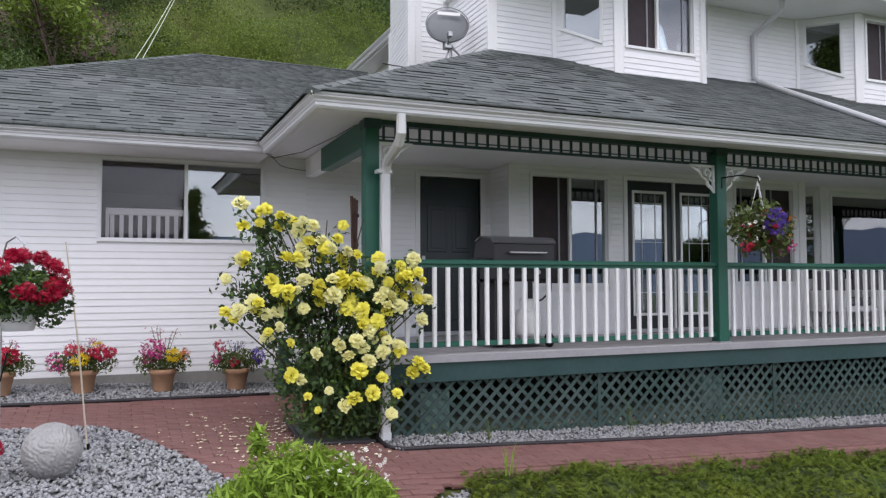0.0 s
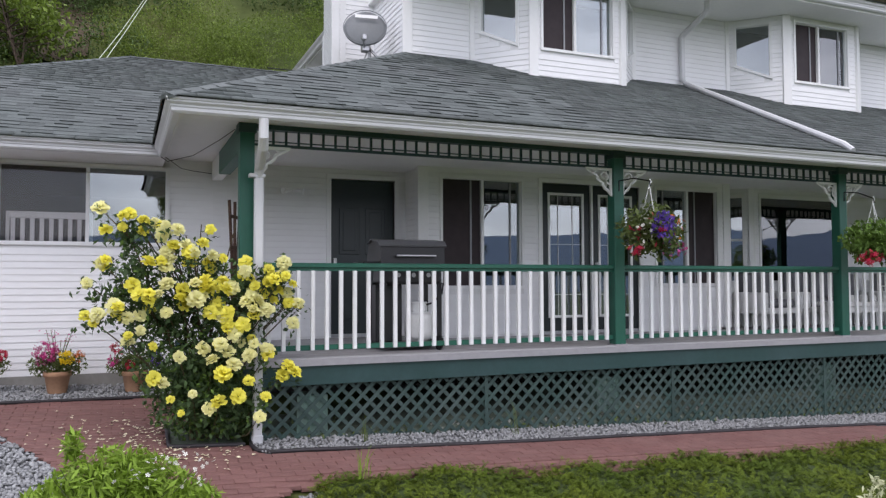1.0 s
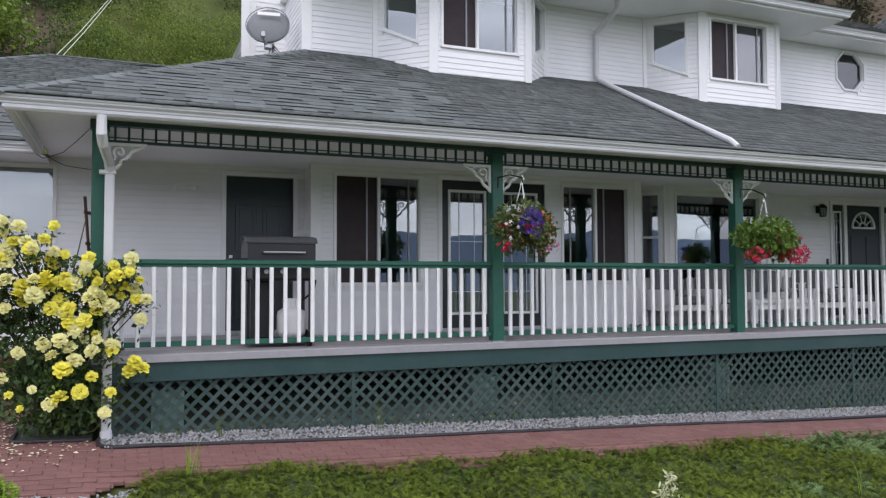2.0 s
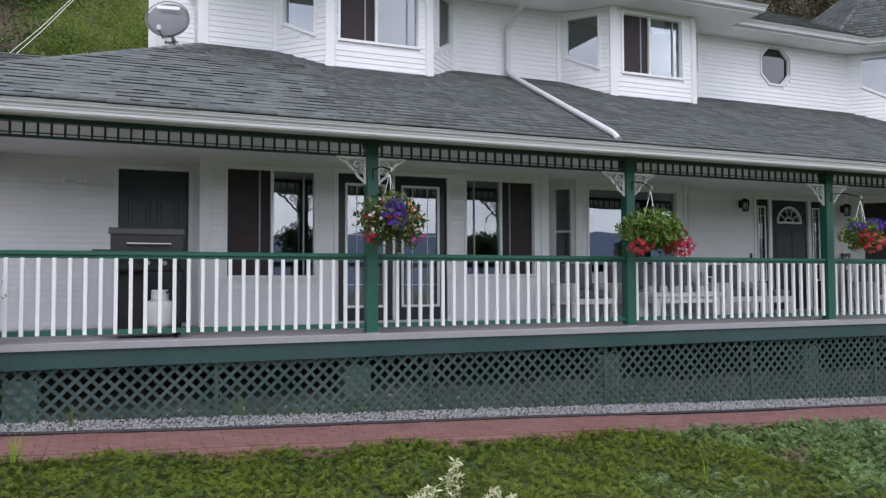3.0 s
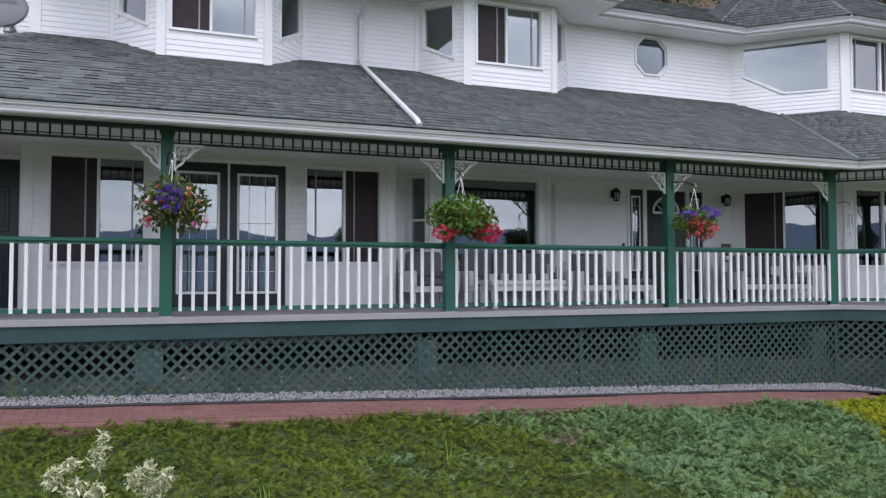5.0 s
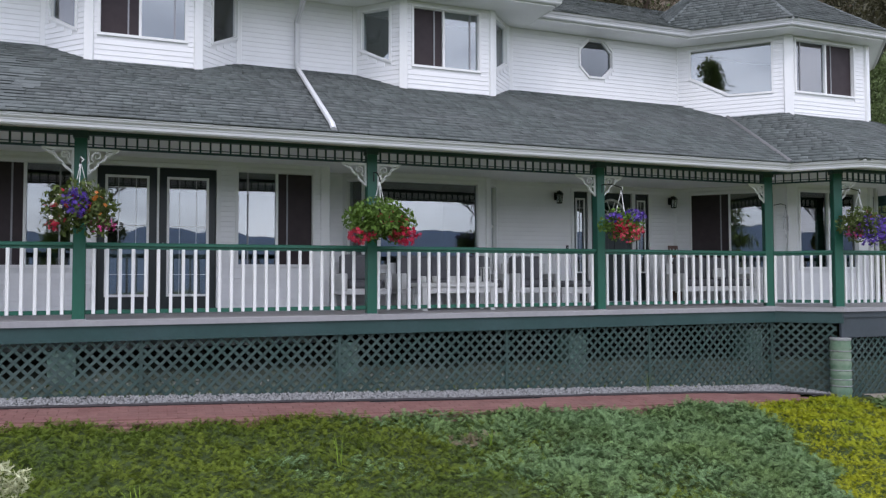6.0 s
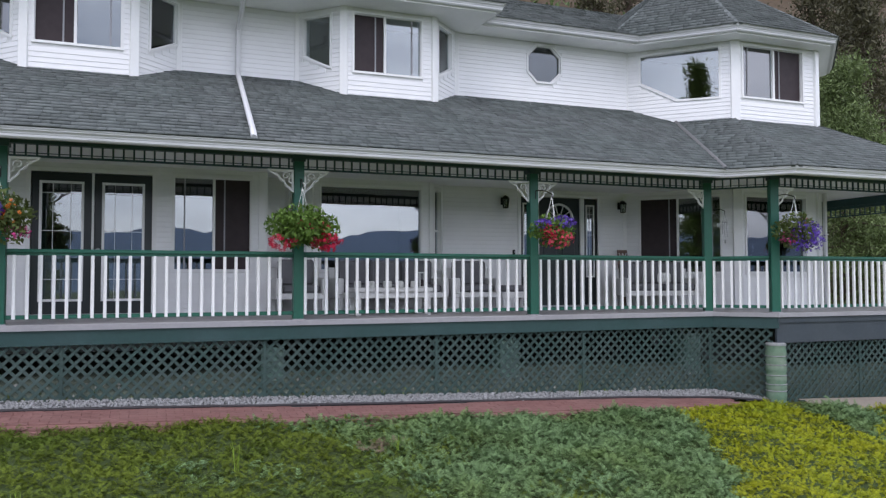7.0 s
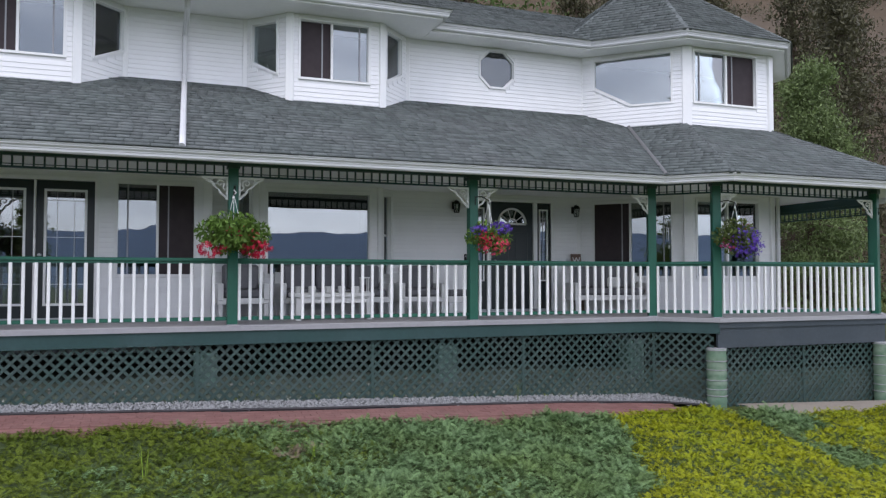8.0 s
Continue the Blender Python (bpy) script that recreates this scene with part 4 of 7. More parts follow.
def slat_mesh(length, way, key):
    if key not in SLATS:
        c = math.cos(math.pi / 4) * length
        w = 0.019 / math.cos(math.pi / 4)
        y0 = -0.008 if way > 0 else 0.0
        g = Geo().prism([(-w, 0), (w, 0), (w + way * c, c), (-w + way * c, c)], y0, y0 + 0.007, "y")
        SLATS[key] = g.mesh("slat", M_LATT)
    return SLATS[key]


def cut_slat(u, way, width, h):
    """The piece of a 45 degree slat that starts at (u, 0) and stays within the panel."""
    w = 0.0255
    poly = [(u - w, 0), (u + w, 0), (u + w + way * h, h), (u - w + way * h, h)]
    return clip_poly(poly, 0, width)


def lattice(a, b, z_top, z_bot):
    m, length = wall_frame(a, b)
    m = m @ Matrix.Translation((0, 0, z_bot))
    h = z_top - z_bot
    p = thing("lattice_panel", "weathered green diagonal lattice skirt panel", "lattice", m, group="lattice skirt")
    pitch = 0.1425
    for way in (1, -1):
        u = -h - 0.05 if way > 0 else 0.0
        u = math.floor(u / pitch) * pitch
        while u < length + (h if way < 0 else 0) + 0.05:
            poly = cut_slat(u, way, length, h)
            if len(poly) >= 3:
                y0 = -0.008 if way > 0 else 0.0
                part("slat", Geo().prism(poly, y0, y0 + 0.007, "y").mesh("slat", M_LATT, fix=False), None, p)
            u += pitch
    part("edge_batten", Geo().box(-0.02, -0.014, 0, 0.02, -0.008, h), M_LATT, p)
    return p


def skirt(a, b, panels, z_top):
    for i in range(panels):
        p = (a[0] + (b[0] - a[0]) * i / panels, a[1] + (b[1] - a[1]) * i / panels)
        q = (a[0] + (b[0] - a[0]) * (i + 1) / panels, a[1] + (b[1] - a[1]) * (i + 1) / panels)
        zb = float(min(ground_z(p[0], p[1]), ground_z(q[0], q[1]))) - 0.04
        lattice(p, q, z_top, zb)


skirt((0.40, -0.02), (14.86, -0.02), 6, 0.66)
skirt((14.86, -0.02), (15.52, -0.70), 1, 0.66)
skirt((15.60, -0.72), (19.1, -0.72), 2, 0.43)
skirt((19.1, -0.72), (20.0, 0.1), 1, 0.43)
# soil bank and stub piers behind the lattice
M_SOIL = mat("dry_grey_soil", (0.125, 0.150, 0.118), 0.95, var=0.4, scale=7, bump=0.6, bump_scale=25, spec=0.1)
M_PIER = mat("green_painted_pier", (0.15, 0.25, 0.21), 0.8, var=0.25, scale=5, tint=(0.2, 0.22, 0.19), tint_amount=0.4, tint_scale=8)


def bank_height(x):
    """Height of the soil above the ground behind the lattice."""
    rise = min(1.0, max(0.0, (x - 1.2) / 3.2))
    wave = 0.07 * noise.noise((x * 0.6, 2, 0)) + 0.05 * noise.noise((x * 1.9, 5, 0)) + 0.03 * noise.noise((x * 6.0, 8, 0))
    return 0.06 + rise * (0.20 + 0.016 * (x - 4.4) + wave)


sv, sf = [], []
NB = 190
for i in range(NB + 1):
    x = 0.45 + i * (19.4 - 0.45) / NB
    b = bank_height(x)
    shift = -0.66 * min(1.0, max(0.0, (x - 14.95) / 0.7))
    for yy, f in ((0.0, -0.4), (0.002, 0.45), (0.03, 0.8), (0.10, 0.97), (0.3, 1.0), (2.2, 0.9)):
        bump = 0.012 * noise.noise((x * 14, yy * 30, 1)) if f > 0 else 0
        sv.append((x, yy + shift + bump * 0.3 + 0.004, float(ground_z(x, 0)) - 0.05 + (b + 0.05) * f + bump))
for i in range(NB):
    for j in range(5):
        sf.append((i * 6 + j, i * 6 + j + 6, i * 6 + j + 7, i * 6 + j + 1))
tagged(part("soil_bank", Geo().add(sv, sf), M_SOIL, smooth=True), "dry soil banked under the porch", "soil", kind="structure")
rr_ = random.Random(5)
M_RUBBLE = mat("pale_grey_rubble", (0.30, 0.30, 0.27), 0.9, var=0.2, scale=9, island=0.5)
rub = Geo()
for k in range(420):
    x = rr_.uniform(2.2, 14.7)
    f = rr_.random() ** 1.5
    r = rr_.uniform(0.012, 0.034)
    z = float(ground_z(x, 0)) + bank_height(x) * f * 0.8
    y = 0.004 + 0.03 * f
    rub.add([(x - r, y, z), (x, y - r * 0.4, z - r * 0.7), (x + r * 1.1, y, z), (x, y + r, z), (x + r * 0.2, y - r * 0.2, z + r * 0.7)], [(0, 1, 4), (1, 2, 4), (2, 3, 4), (3, 0, 4)])
tagged(part("rubble", rub, M_RUBBLE, fix=False), "pale stones scattered on the soil bank", "stones", kind="stuff")
for x in (0.98, 4.36, 7.74, 11.22, 14.55):
    gzx = float(ground_z(x, 0.1))
    tagged(part("pier", Geo().prism([(x - 0.15, 0.025), (x + 0.15, 0.025), (x + 0.15, 0.33), (x - 0.15, 0.33)], gzx - 0.1, 0.54), M_PIER), "green painted concrete pier behind the lattice", "pier", group="porch piers")
# foundation concrete again, darkened in colour for the shade below the tower deck
M_FOUND_SHADED = mat("grey_foundation_concrete", (0.10, 0.10, 0.095), 0.9, var=0.2, scale=2, bump=0.2)
tagged(part("foundation_wall", Geo().box(15.3, 0.85, -1.1, 20.0, 0.97, 0.80), M_FOUND_SHADED), "concrete foundation under the tower, shade put into its colour", "foundation", kind="structure")
tagged(part("foundation_wall", Geo().box(19.75, -0.2, -1.2, 19.87, 0.845, 0.80), M_FOUND_SHADED), "concrete foundation at the tower's side, shade put into its colour", "foundation", kind="structure")
# log columns below the tower deck
M_LOG = mat("weathered_green_log", (0.115, 0.20, 0.13), 0.7, var=0.2, scale=4, bump=0.5, bump_scale=20, tint=(0.24, 0.28, 0.22), tint_amount=0.6, tint_scale=3, stretch=(1, 1, 2.5))
for x, y in ((15.50, -0.78), (19.05, -0.82)):
    zb = float(ground_z(x, y)) - 0.1
    ht = 0.42 - zb
    p = thing("log_column", "weathered green log column with peeling rings", "column", pose(x, y, zb), group="log columns")
    prof = [(0.152 + 0.006 * math.sin(k * 1.9) + (0.004 if k % 5 == 0 else 0), ht * k / 24) for k in range(25)]
    part("shaft", Geo().lathe(prof, seg=20), M_LOG, p, smooth=True)
    part("cap", Geo().lathe([(0.156, ht - 0.03), (0.158, ht - 0.008), (0.15, ht + 0.004)], seg=20), M_DECKEDGE, p)
    for k in range(5):
        zz = ht * (0.25 + 0.13 * k) + 0.03 * math.sin(k * 5)
        part("strap", Geo().lathe([(0.158, zz), (0.163, zz + 0.006), (0.158, zz + 0.012)], seg=20), M_DECKEDGE, p, "pale peeling band")

# ---- doors ----
door_side = thing("door_1", "dark green panelled side door, shut", "door", m_dr, kind="structure")
part("door_frame", Geo().box(1.44, -0.03, 0.91, 1.50, 0.1, 3.06).box(2.385, -0.03, 0.91, 2.445, 0.1, 3.06).box(1.50, -0.03, 3.0, 2.385, 0.1, 3.06), M_TRIM, door_side, "white door casing")
g = Geo().box(1.505, 0.04, 0.95, 2.38, 0.085, 2.995)
for a, b in ((1.62, 1.90), (1.98, 2.26)):
    for c, d in ((1.10, 1.85), (2.00, 2.62)):
        g.box(a, 0.028, c, b, 0.045, d, 0.01)
        g.box(a + 0.05, 0.018, c + 0.05, b - 0.05, 0.03, d - 0.05, 0.008)
part("door_leaf", g, M_DOORDK, door_side)
part("threshold", Geo().box(1.50, -0.03, 0.91, 2.385, 0.1, 0.95), M_STEEL, door_side)
part("lock_plate", Geo().box(1.545, 0.015, 1.86, 1.59, 0.04, 1.95, 0.004), M_TRIM, door_side)
part("door_handle", Geo().tube([(1.565, 0.04, 1.80), (1.565, -0.03, 1.80)], 0.012).lathe([(0.0, 0), (0.028, 0.01), (0.03, 0.03), (0.0, 0.045)], (1.565, -0.045, 1.78), 12), M_STEEL, door_side)

fd = thing("door_2", "pair of dark french doors with gridded glass", "door", m_sec, kind="structure")
part("door_frame", Geo().box(1.70, -0.03, 0.91, 1.76, 0.1, 3.06).box(3.38, -0.03, 0.91, 3.44, 0.1, 3.06).box(1.76, -0.03, 3.0, 3.38, 0.1, 3.06), M_TRIM, fd, "white door casing")
part("centre_post", Geo().box(2.555, -0.015, 0.95, 2.585, 0.06, 3.0), M_TRIM, fd)
for a, b in ((1.765, 2.55), (2.59, 3.375)):
    leaf = part("door_leaf", Geo().box(a, 0.02, 0.95, a + 0.10, 0.07, 2.995).box(b - 0.10, 0.02, 0.95, b, 0.07, 2.995).box(a + 0.10, 0.02, 0.95, b - 0.10, 0.07, 1.13).box(a + 0.10, 0.02, 2.87, b - 0.10, 0.07, 2.995), M_FRENCH, fd)
    gg = Geo()
    ring(gg, rect(a + 0.10, b - 0.10, 1.13, 2.87), 0.035, 0.008, 0.03)
    part("glazing_bead", gg, M_TRIM, leaf, "white glazing bead")
    pane = part("pane", Geo().box(a + 0.12, 0.042, 1.15, b - 0.12, 0.046, 2.85), M_GLASS, leaf)
    pane.visible_shadow = False
    bars = Geo()
    w = b - a - 0.2
    for k in (0.30, 0.70):
        bars.box(a + 0.10 + w * k - 0.003, 0.034, 1.16, a + 0.10 + w * k + 0.003, 0.041, 2.84)
    for k in (1.45, 2.15, 2.70):
        bars.box(a + 0.13, 0.034, k - 0.004, b - 0.13, 0.041, k + 0.004)
    part("muntins", bars, M_TRIM, leaf, "thin white muntins")
    part("curtain", Geo().box(a + 0.13, 0.12, 1.16, b - 0.13, 0.125, 1.8), mat("sheer_curtain", (0.35, 0.35, 0.36), 0.9, var=0.2, scale=8, stretch=(6, 1, 0.3)), leaf)
part("threshold", Geo().box(1.76, -0.04, 0.91, 3.38, 0.1, 0.95), M_STEEL, fd)
part("door_handle", Geo().lathe([(0.0, 0), (0.03, 0.012), (0.03, 0.035), (0.0, 0.05)], (2.64, -0.02, 1.86), 12).tube([(2.64, 0.02, 1.885), (2.64, -0.02, 1.885)], 0.01), M_STEEL, fd)

fr = thing("door_3", "dark front door with a fanlight between gridded sidelights", "door", m_fd, kind="structure")
part("door_frame", Geo().box(1.50, -0.03, 0.91, 1.56, 0.1, 3.06).box(3.22, -0.03, 0.91, 3.28, 0.1, 3.06).box(1.56, -0.03, 3.0, 3.22, 0.1, 3.06).box(1.865, -0.012, 0.95, 1.945, 0.1, 3.0).box(2.845, -0.012, 0.95, 2.925, 0.1, 3.0), M_TRIM, fr, "white door casing")
leaf = part("door_leaf", Geo().box(1.95, 0.03, 0.95, 2.84, 0.075, 2.995).box(2.06, 0.018, 1.10, 2.33, 0.033, 1.75, 0.008).box(2.46, 0.018, 1.10, 2.73, 0.033, 1.75, 0.008).box(2.06, 0.018, 1.85, 2.33, 0.033, 2.42, 0.008).box(2.46, 0.018, 1.85, 2.73, 0.033, 2.42, 0.008), M_DOORDK, fr)
cx, cz, R = 2.395, 2.58, 0.29
arc = [(cx + R * math.cos(math.pi * k / 16), 0.012, cz + R * math.sin(math.pi * k / 16)) for k in range(17)]
part("fanlight_glass", Geo().prism([(p[0], p[2]) for p in arc], 0.02, 0.029, "y"), M_GLASS, leaf)
gg = Geo().tube(arc, 0.022, 6).tube([arc[0], arc[-1]], 0.022, 6)
for k in (3.2, 6.4, 9.6, 12.8):
    gg.tube([(cx + 0.1 * math.cos(math.pi * k / 16), 0.012, cz + 0.1 * math.sin(math.pi * k / 16)), (cx + R * math.cos(math.pi * k / 16), 0.012, cz + R * math.sin(math.pi * k / 16))], 0.009, 5)
gg.tube([(cx + 0.1 * math.cos(math.pi * k / 10), 0.012, cz + 0.1 * math.sin(math.pi * k / 10)) for k in range(11)], 0.011, 5)
part("fanlight_frame", gg, M_TRIM, leaf, "white fan-shaped glazing bars")
for a, b in ((1.57, 1.86), (2.93, 3.21)):
    sl = part("sidelight", Geo().box(a, 0.02, 0.95, a + 0.06, 0.07, 2.995).box(b - 0.06, 0.02, 0.95, b, 0.07, 2.995).box(a + 0.06, 0.02, 0.95, b - 0.06, 0.07, 1.5).box(a + 0.06, 0.02, 2.87, b - 0.06, 0.07, 2.995), M_FRENCH, fr)
    gg = Geo()
    ring(gg, rect(a + 0.045, b - 0.045, 1.48, 2.88), 0.028, 0.006, 0.025)
    part("glazing_bead", gg, M_TRIM, sl, "white glazing bead")
    part("pane", Geo().box(a + 0.06, 0.04, 1.5, b - 0.06, 0.044, 2.86), M_GLASS, sl).visible_shadow = False
    bars = Geo().box((a + b) / 2 - 0.004, 0.03, 1.5, (a + b) / 2 + 0.004, 0.038, 2.86)
    for k in (1.8, 2.3, 2.7):
        bars.box(a + 0.06, 0.03, k - 0.004, b - 0.06, 0.038, k + 0.004)
    part("muntins", bars, M_TRIM, sl)
part("threshold", Geo().box(1.56, -0.04, 0.91, 3.22, 0.1, 0.95), M_STEEL, fr)
part("door_handle", Geo().lathe([(0.0, 0), (0.03, 0.012), (0.03, 0.035), (0.0, 0.05)], (2.02, -0.03, 1.84), 12), M_STEEL, fr)

# ---- wall lamps, bell, old lamp mount ----
M_LAMPGL = glass("lantern_glass", 0.1)


def wall_lantern(x, y, z):
    l = thing("wall_lantern", "black outdoor wall lantern with glass sides", "lamp", pose(x, y, z), group="wall lanterns")
    part("back_plate", Geo().box(-0.05, -0.02, -0.06, 0.05, 0.0, 0.08, 0.008), M_METAL, l)
    part("arm", Geo().tube([(0, -0.02, 0.05), (0, -0.07, 0.10), (0, -0.12, 0.085)], 0.012), M_METAL, l)
    part("roof", Geo().lathe([(0.075, 0.03), (0.078, 0.04), (0.045, 0.085), (0.012, 0.10), (0.0, 0.115)], (0, -0.12, 0), 8), M_METAL, l)
    cage = Geo().lathe([(0.0, -0.135), (0.05, -0.13), (0.052, -0.115)], (0, -0.12, 0), 8)
    for k in range(6):
        a = k * math.pi / 3
        cage.tube([(0.05 * math.cos(a), -0.12 + 0.05 * math.sin(a), -0.12), (0.07 * math.cos(a), -0.12 + 0.07 * math.sin(a), 0.035)], 0.006, 5)
    part("cage", cage, M_METAL, l)
    lg = part("glass", Geo().lathe([(0.045, -0.11), (0.062, 0.03)], (0, -0.12, 0), 8), M_LAMPGL, l)
    part("bulb", Geo().lathe([(0.0, -0.06), (0.02, -0.04), (0.014, 0.0), (0.012, 0.03)], (0, -0.12, 0), 8), M_TRIM, lg)


sp = thing("downspout", "thin white downspout at the tower's corner", "downspout")
part("pipe", Geo().box(18.53, 1.02, 0.92, 18.60, 1.08, 3.12, 0.01), M_GUTTER, sp)
part("strap", Geo().box(18.515, 1.01, 2.3, 18.615, 1.085, 2.32, 0.003), M_GUTTER, sp)
wall_lantern(12.31, YW - 0.02, 2.88)
wall_lantern(14.84, YW - 0.02, 2.87)
ol = thing("wall_lamp", "old pale twin spot lamp on the siding", "lamp", pose(1.28, YW - 0.017, 2.82))
part("plate", Geo().lathe([(0.0, -0.012), (0.055, -0.01), (0.055, 0.0)], seg=14), M_TRIM, ol, m=pose(0, 0, 0, 90, 0, 0))
for s in (-1, 1):
    part("spot", Geo().tube([(0, -0.01, 0), (s * 0.06, -0.05, -0.01), (s * 0.13, -0.09, -0.02)], [0.014, 0.026, 0.04], 10), M_SOFFIT, ol)
bell = thing("doorbell", "small dark doorbell beside the front door", "doorbell", pose(12.53, YW - 0.017, 1.93))
part("body", Geo().box(-0.025, -0.022, -0.06, 0.025, 0.0, 0.06, 0.006), M_METAL, bell)
part("button", Geo().lathe([(0.0, 0.0), (0.010, 0.0), (0.010, 0.006)], seg=10), M_STEEL, bell, m=pose(0, -0.021, 0.02, 90, 0, 0))

# ---- downspouts ----

ds = thing("downspout", "white downspout with a crooked elbow at the porch corner", "downspout")
part("elbow", Geo().tube([(0.378, -0.70, 3.03), (0.378, -0.70, 2.87), (0.388, -0.62, 2.80), (0.432, -0.17, 2.70), (0.437, -0.10, 2.62)], [0.042, 0.045, 0.046, 0.046, 0.044], 10), M_GUTTER, ds)
part("pipe", Geo().box(0.394, -0.135, 0.20, 0.480, -0.065, 2.65, 0.012), M_GUTTER, ds)
part("foot", Geo().box(0.386, -0.142, 0.13, 0.488, -0.058, 0.23, 0.014), M_GUTTER, ds)
part("strap", Geo().box(0.345, -0.145, 2.60, 0.492, -0.055, 2.635, 0.004).box(0.382, -0.145, 1.3, 0.492, -0.055, 1.32, 0.004), M_GUTTER, ds)
us = thing("downspout", "white downspout that runs down the upper wall and over the roof", "downspout")
part("pipe", Geo().box(7.47, 2.40, 4.82, 7.545, 2.478, 5.55, 0.01), M_GUTTER, us)
part("elbow", Geo().tube([(7.507, 2.44, 5.52), (7.51, 2.40, 5.57), (7.52, 1.93, 5.75), (7.52, 1.87, 5.80), (7.52, 1.87, 5.935)], [0.045, 0.045, 0.044, 0.044, 0.044], 8), M_GUTTER, us)
wr = [(7.505, 2.44, hz(3.21) + 0.12), (7.505, 2.36, hz(3.13) + 0.05), (7.39, -0.62, hz(0.15) + 0.05), (7.385, -0.74, hz(0.03) + 0.015)]
part("roof_pipe", Geo().tube(wr, 0.048, 8, flat=0.75), M_GUTTER, us)

# ---- satellite dish ----
M_DISH = mat("grey_dish_paint", (0.20, 0.21, 0.22), 0.5, var=0.08, scale=5)
dish = thing("satellite_dish", "grey oval satellite dish on a roof mount", "satellite dish", pose(2.40, 3.0, 0))
dz = 5.24
dm = look((0, 0, dz), (-3.2, -9.0, dz + 1.9)) @ pose(0, 0, 0, 0, 0, 0)
rings, segs = 6, 28
dv, df = [(0, 0, 0.05)], []
for r in range(1, rings + 1):
    for k in range(segs):
        a = 2 * math.pi * k / segs
        q = r / rings
        dv.append((0.305 * q * math.cos(a), 0.265 * q * math.sin(a), 0.05 - 0.05 * q * q))
for k in range(segs):
    df.append((0, 1 + k, 1 + (k + 1) % segs))
for r in range(rings - 1):
    for k in range(segs):
        a, b = 1 + r * segs + k, 1 + r * segs + (k + 1) % segs
        df.append((a, a + segs, b + segs, b))
body = part("reflector", Geo().add(dv, df), M_DISH, dish, smooth=True, m=dm @ pose(0, 0, 0, 0, 180, 0) @ Matrix.Translation((0, 0, -0.05)))
sol = body.modifiers.new("thickness", "SOLIDIFY")
sol.thickness = 0.012
part("rim", Geo().tube([(0.305 * math.cos(2 * math.pi * k / 28), 0.265 * math.sin(2 * math.pi * k / 28), 0.05) for k in range(29)], 0.007, 6), M_DISH, dish, m=dm @ pose(0, 0, 0, 0, 180, 0) @ Matrix.Translation((0, 0, -0.05)))
lm = dm @ Matrix.Translation((0, 0.13, -0.035))
part("label_strip", Geo().box(-0.17, -0.018, -0.003, 0.15, 0.03, 0.001), M_TRIM, dish, "pale blank strip on the dish", m=dm @ pose(0, 0, 0, 0, 0, 4) @ Matrix.Translation((0, 0.135, -0.045)))
zr = hz(3.0 + 0.45) + 0.0
part("mast", Geo().tube([(0.10, 0.12, 4.60), (0.10, 0.12, 4.98), (0.05, 0.08, 5.12), (0.0, 0.05, 5.20)], 0.024, 8), M_STEEL, dish)
part("foot", Geo().box(0.0, 0.02, 4.56, 0.2, 0.22, 4.60, 0.006), M_STEEL, dish)
part("brace", Geo().tube([(0.10, 0.10, 4.98), (0.30, 0.02, 4.74)], 0.011, 6).tube([(0.10, 0.12, 4.98), (-0.10, -0.02, 4.60)], 0.011, 6), M_STEEL, dish)
part("feed_arm", Geo().tube([(0, 0, 4.99), (-0.06, -0.16, 4.90), (-0.12, -0.32, 4.96)], 0.013, 6).box(-0.15, -0.40, 4.93, -0.09, -0.31, 5.01, 0.012), M_STEEL, dish)
part("bracket_box", Geo().box(-0.03, 0.0, 4.90, 0.07, 0.12, 5.06, 0.012), M_STEEL, dish)
cable = Geo().tube([(2.48, 3.08, 4.95), (2.60, 2.98, 4.78), (2.66, 2.85, 4.72), (2.30, 2.6, 4.48), (1.6, 1.7, 4.15), (0.6, 0.45, 3.80)], 0.006, 5)
tagged(part("cable", cable, M_METAL), "thin black cable lying on the roof", "cable")

# loose cables at the porch corner
cc = thing("cable", "thin dark cable slung under the soffit", "cable")
part("cable_run", Geo().tube([(-0.35, 1.66, 3.02), (-0.28, 1.64, 2.97), (-0.05, 1.2, 2.98), (0.16, 0.6, 3.06), (0.27, 0.30, 3.12)], 0.004, 5), M_METAL, cc)
part("cable_run", Geo().tube([(-0.30, 1.72, 3.03), (-0.1, 2.2, 2.98), (0.05, 2.5, 3.0), (0.28, 2.52, 2.98)], 0.004, 5), M_METAL, cc)
uw = thing("overhead_wire", "pale overhead wires running up the hill", "wire")
M_WIRE = mat("pale_wire", (0.55, 0.60, 0.48), 0.6, var=0.05)
for s in (0, 0.18):
    part("strand", Geo().tube([(-1.75 + s, 15.9, 7.3), (-1.46 + s, 16.87, 8.1), (-0.87 + s * 0.7, 19.7, 9.87), (0.3 + s * 0.4, 25, 13.5), (1.6, 31, 18)], 0.011, 5), M_WIRE, uw)

# rear eave glimpsed beside the upper wall
gutter("white gutter of the rear eave", [(2.50, 8.6), (2.50, 5.75)], ZU)
strip("fascia", "white fascia of the rear eave", [(2.50, 8.6), (2.50, 5.75)], 5.93, 6.08, 0.115, 0.02, M_TRIM, "fascia")
tagged(part("soffit", Geo().box(2.6, 5.75, 5.93, 3.0, 8.6, 5.95), M_SOFFIT), "white soffit of the rear eave", "soffit", kind="structure")
tagged(part("rear_window", Geo().box(2.962, 6.6, 4.9, 2.974, 7.5, 5.7), M_SCREEN), "dark window below the rear eave", "window", kind="structure")
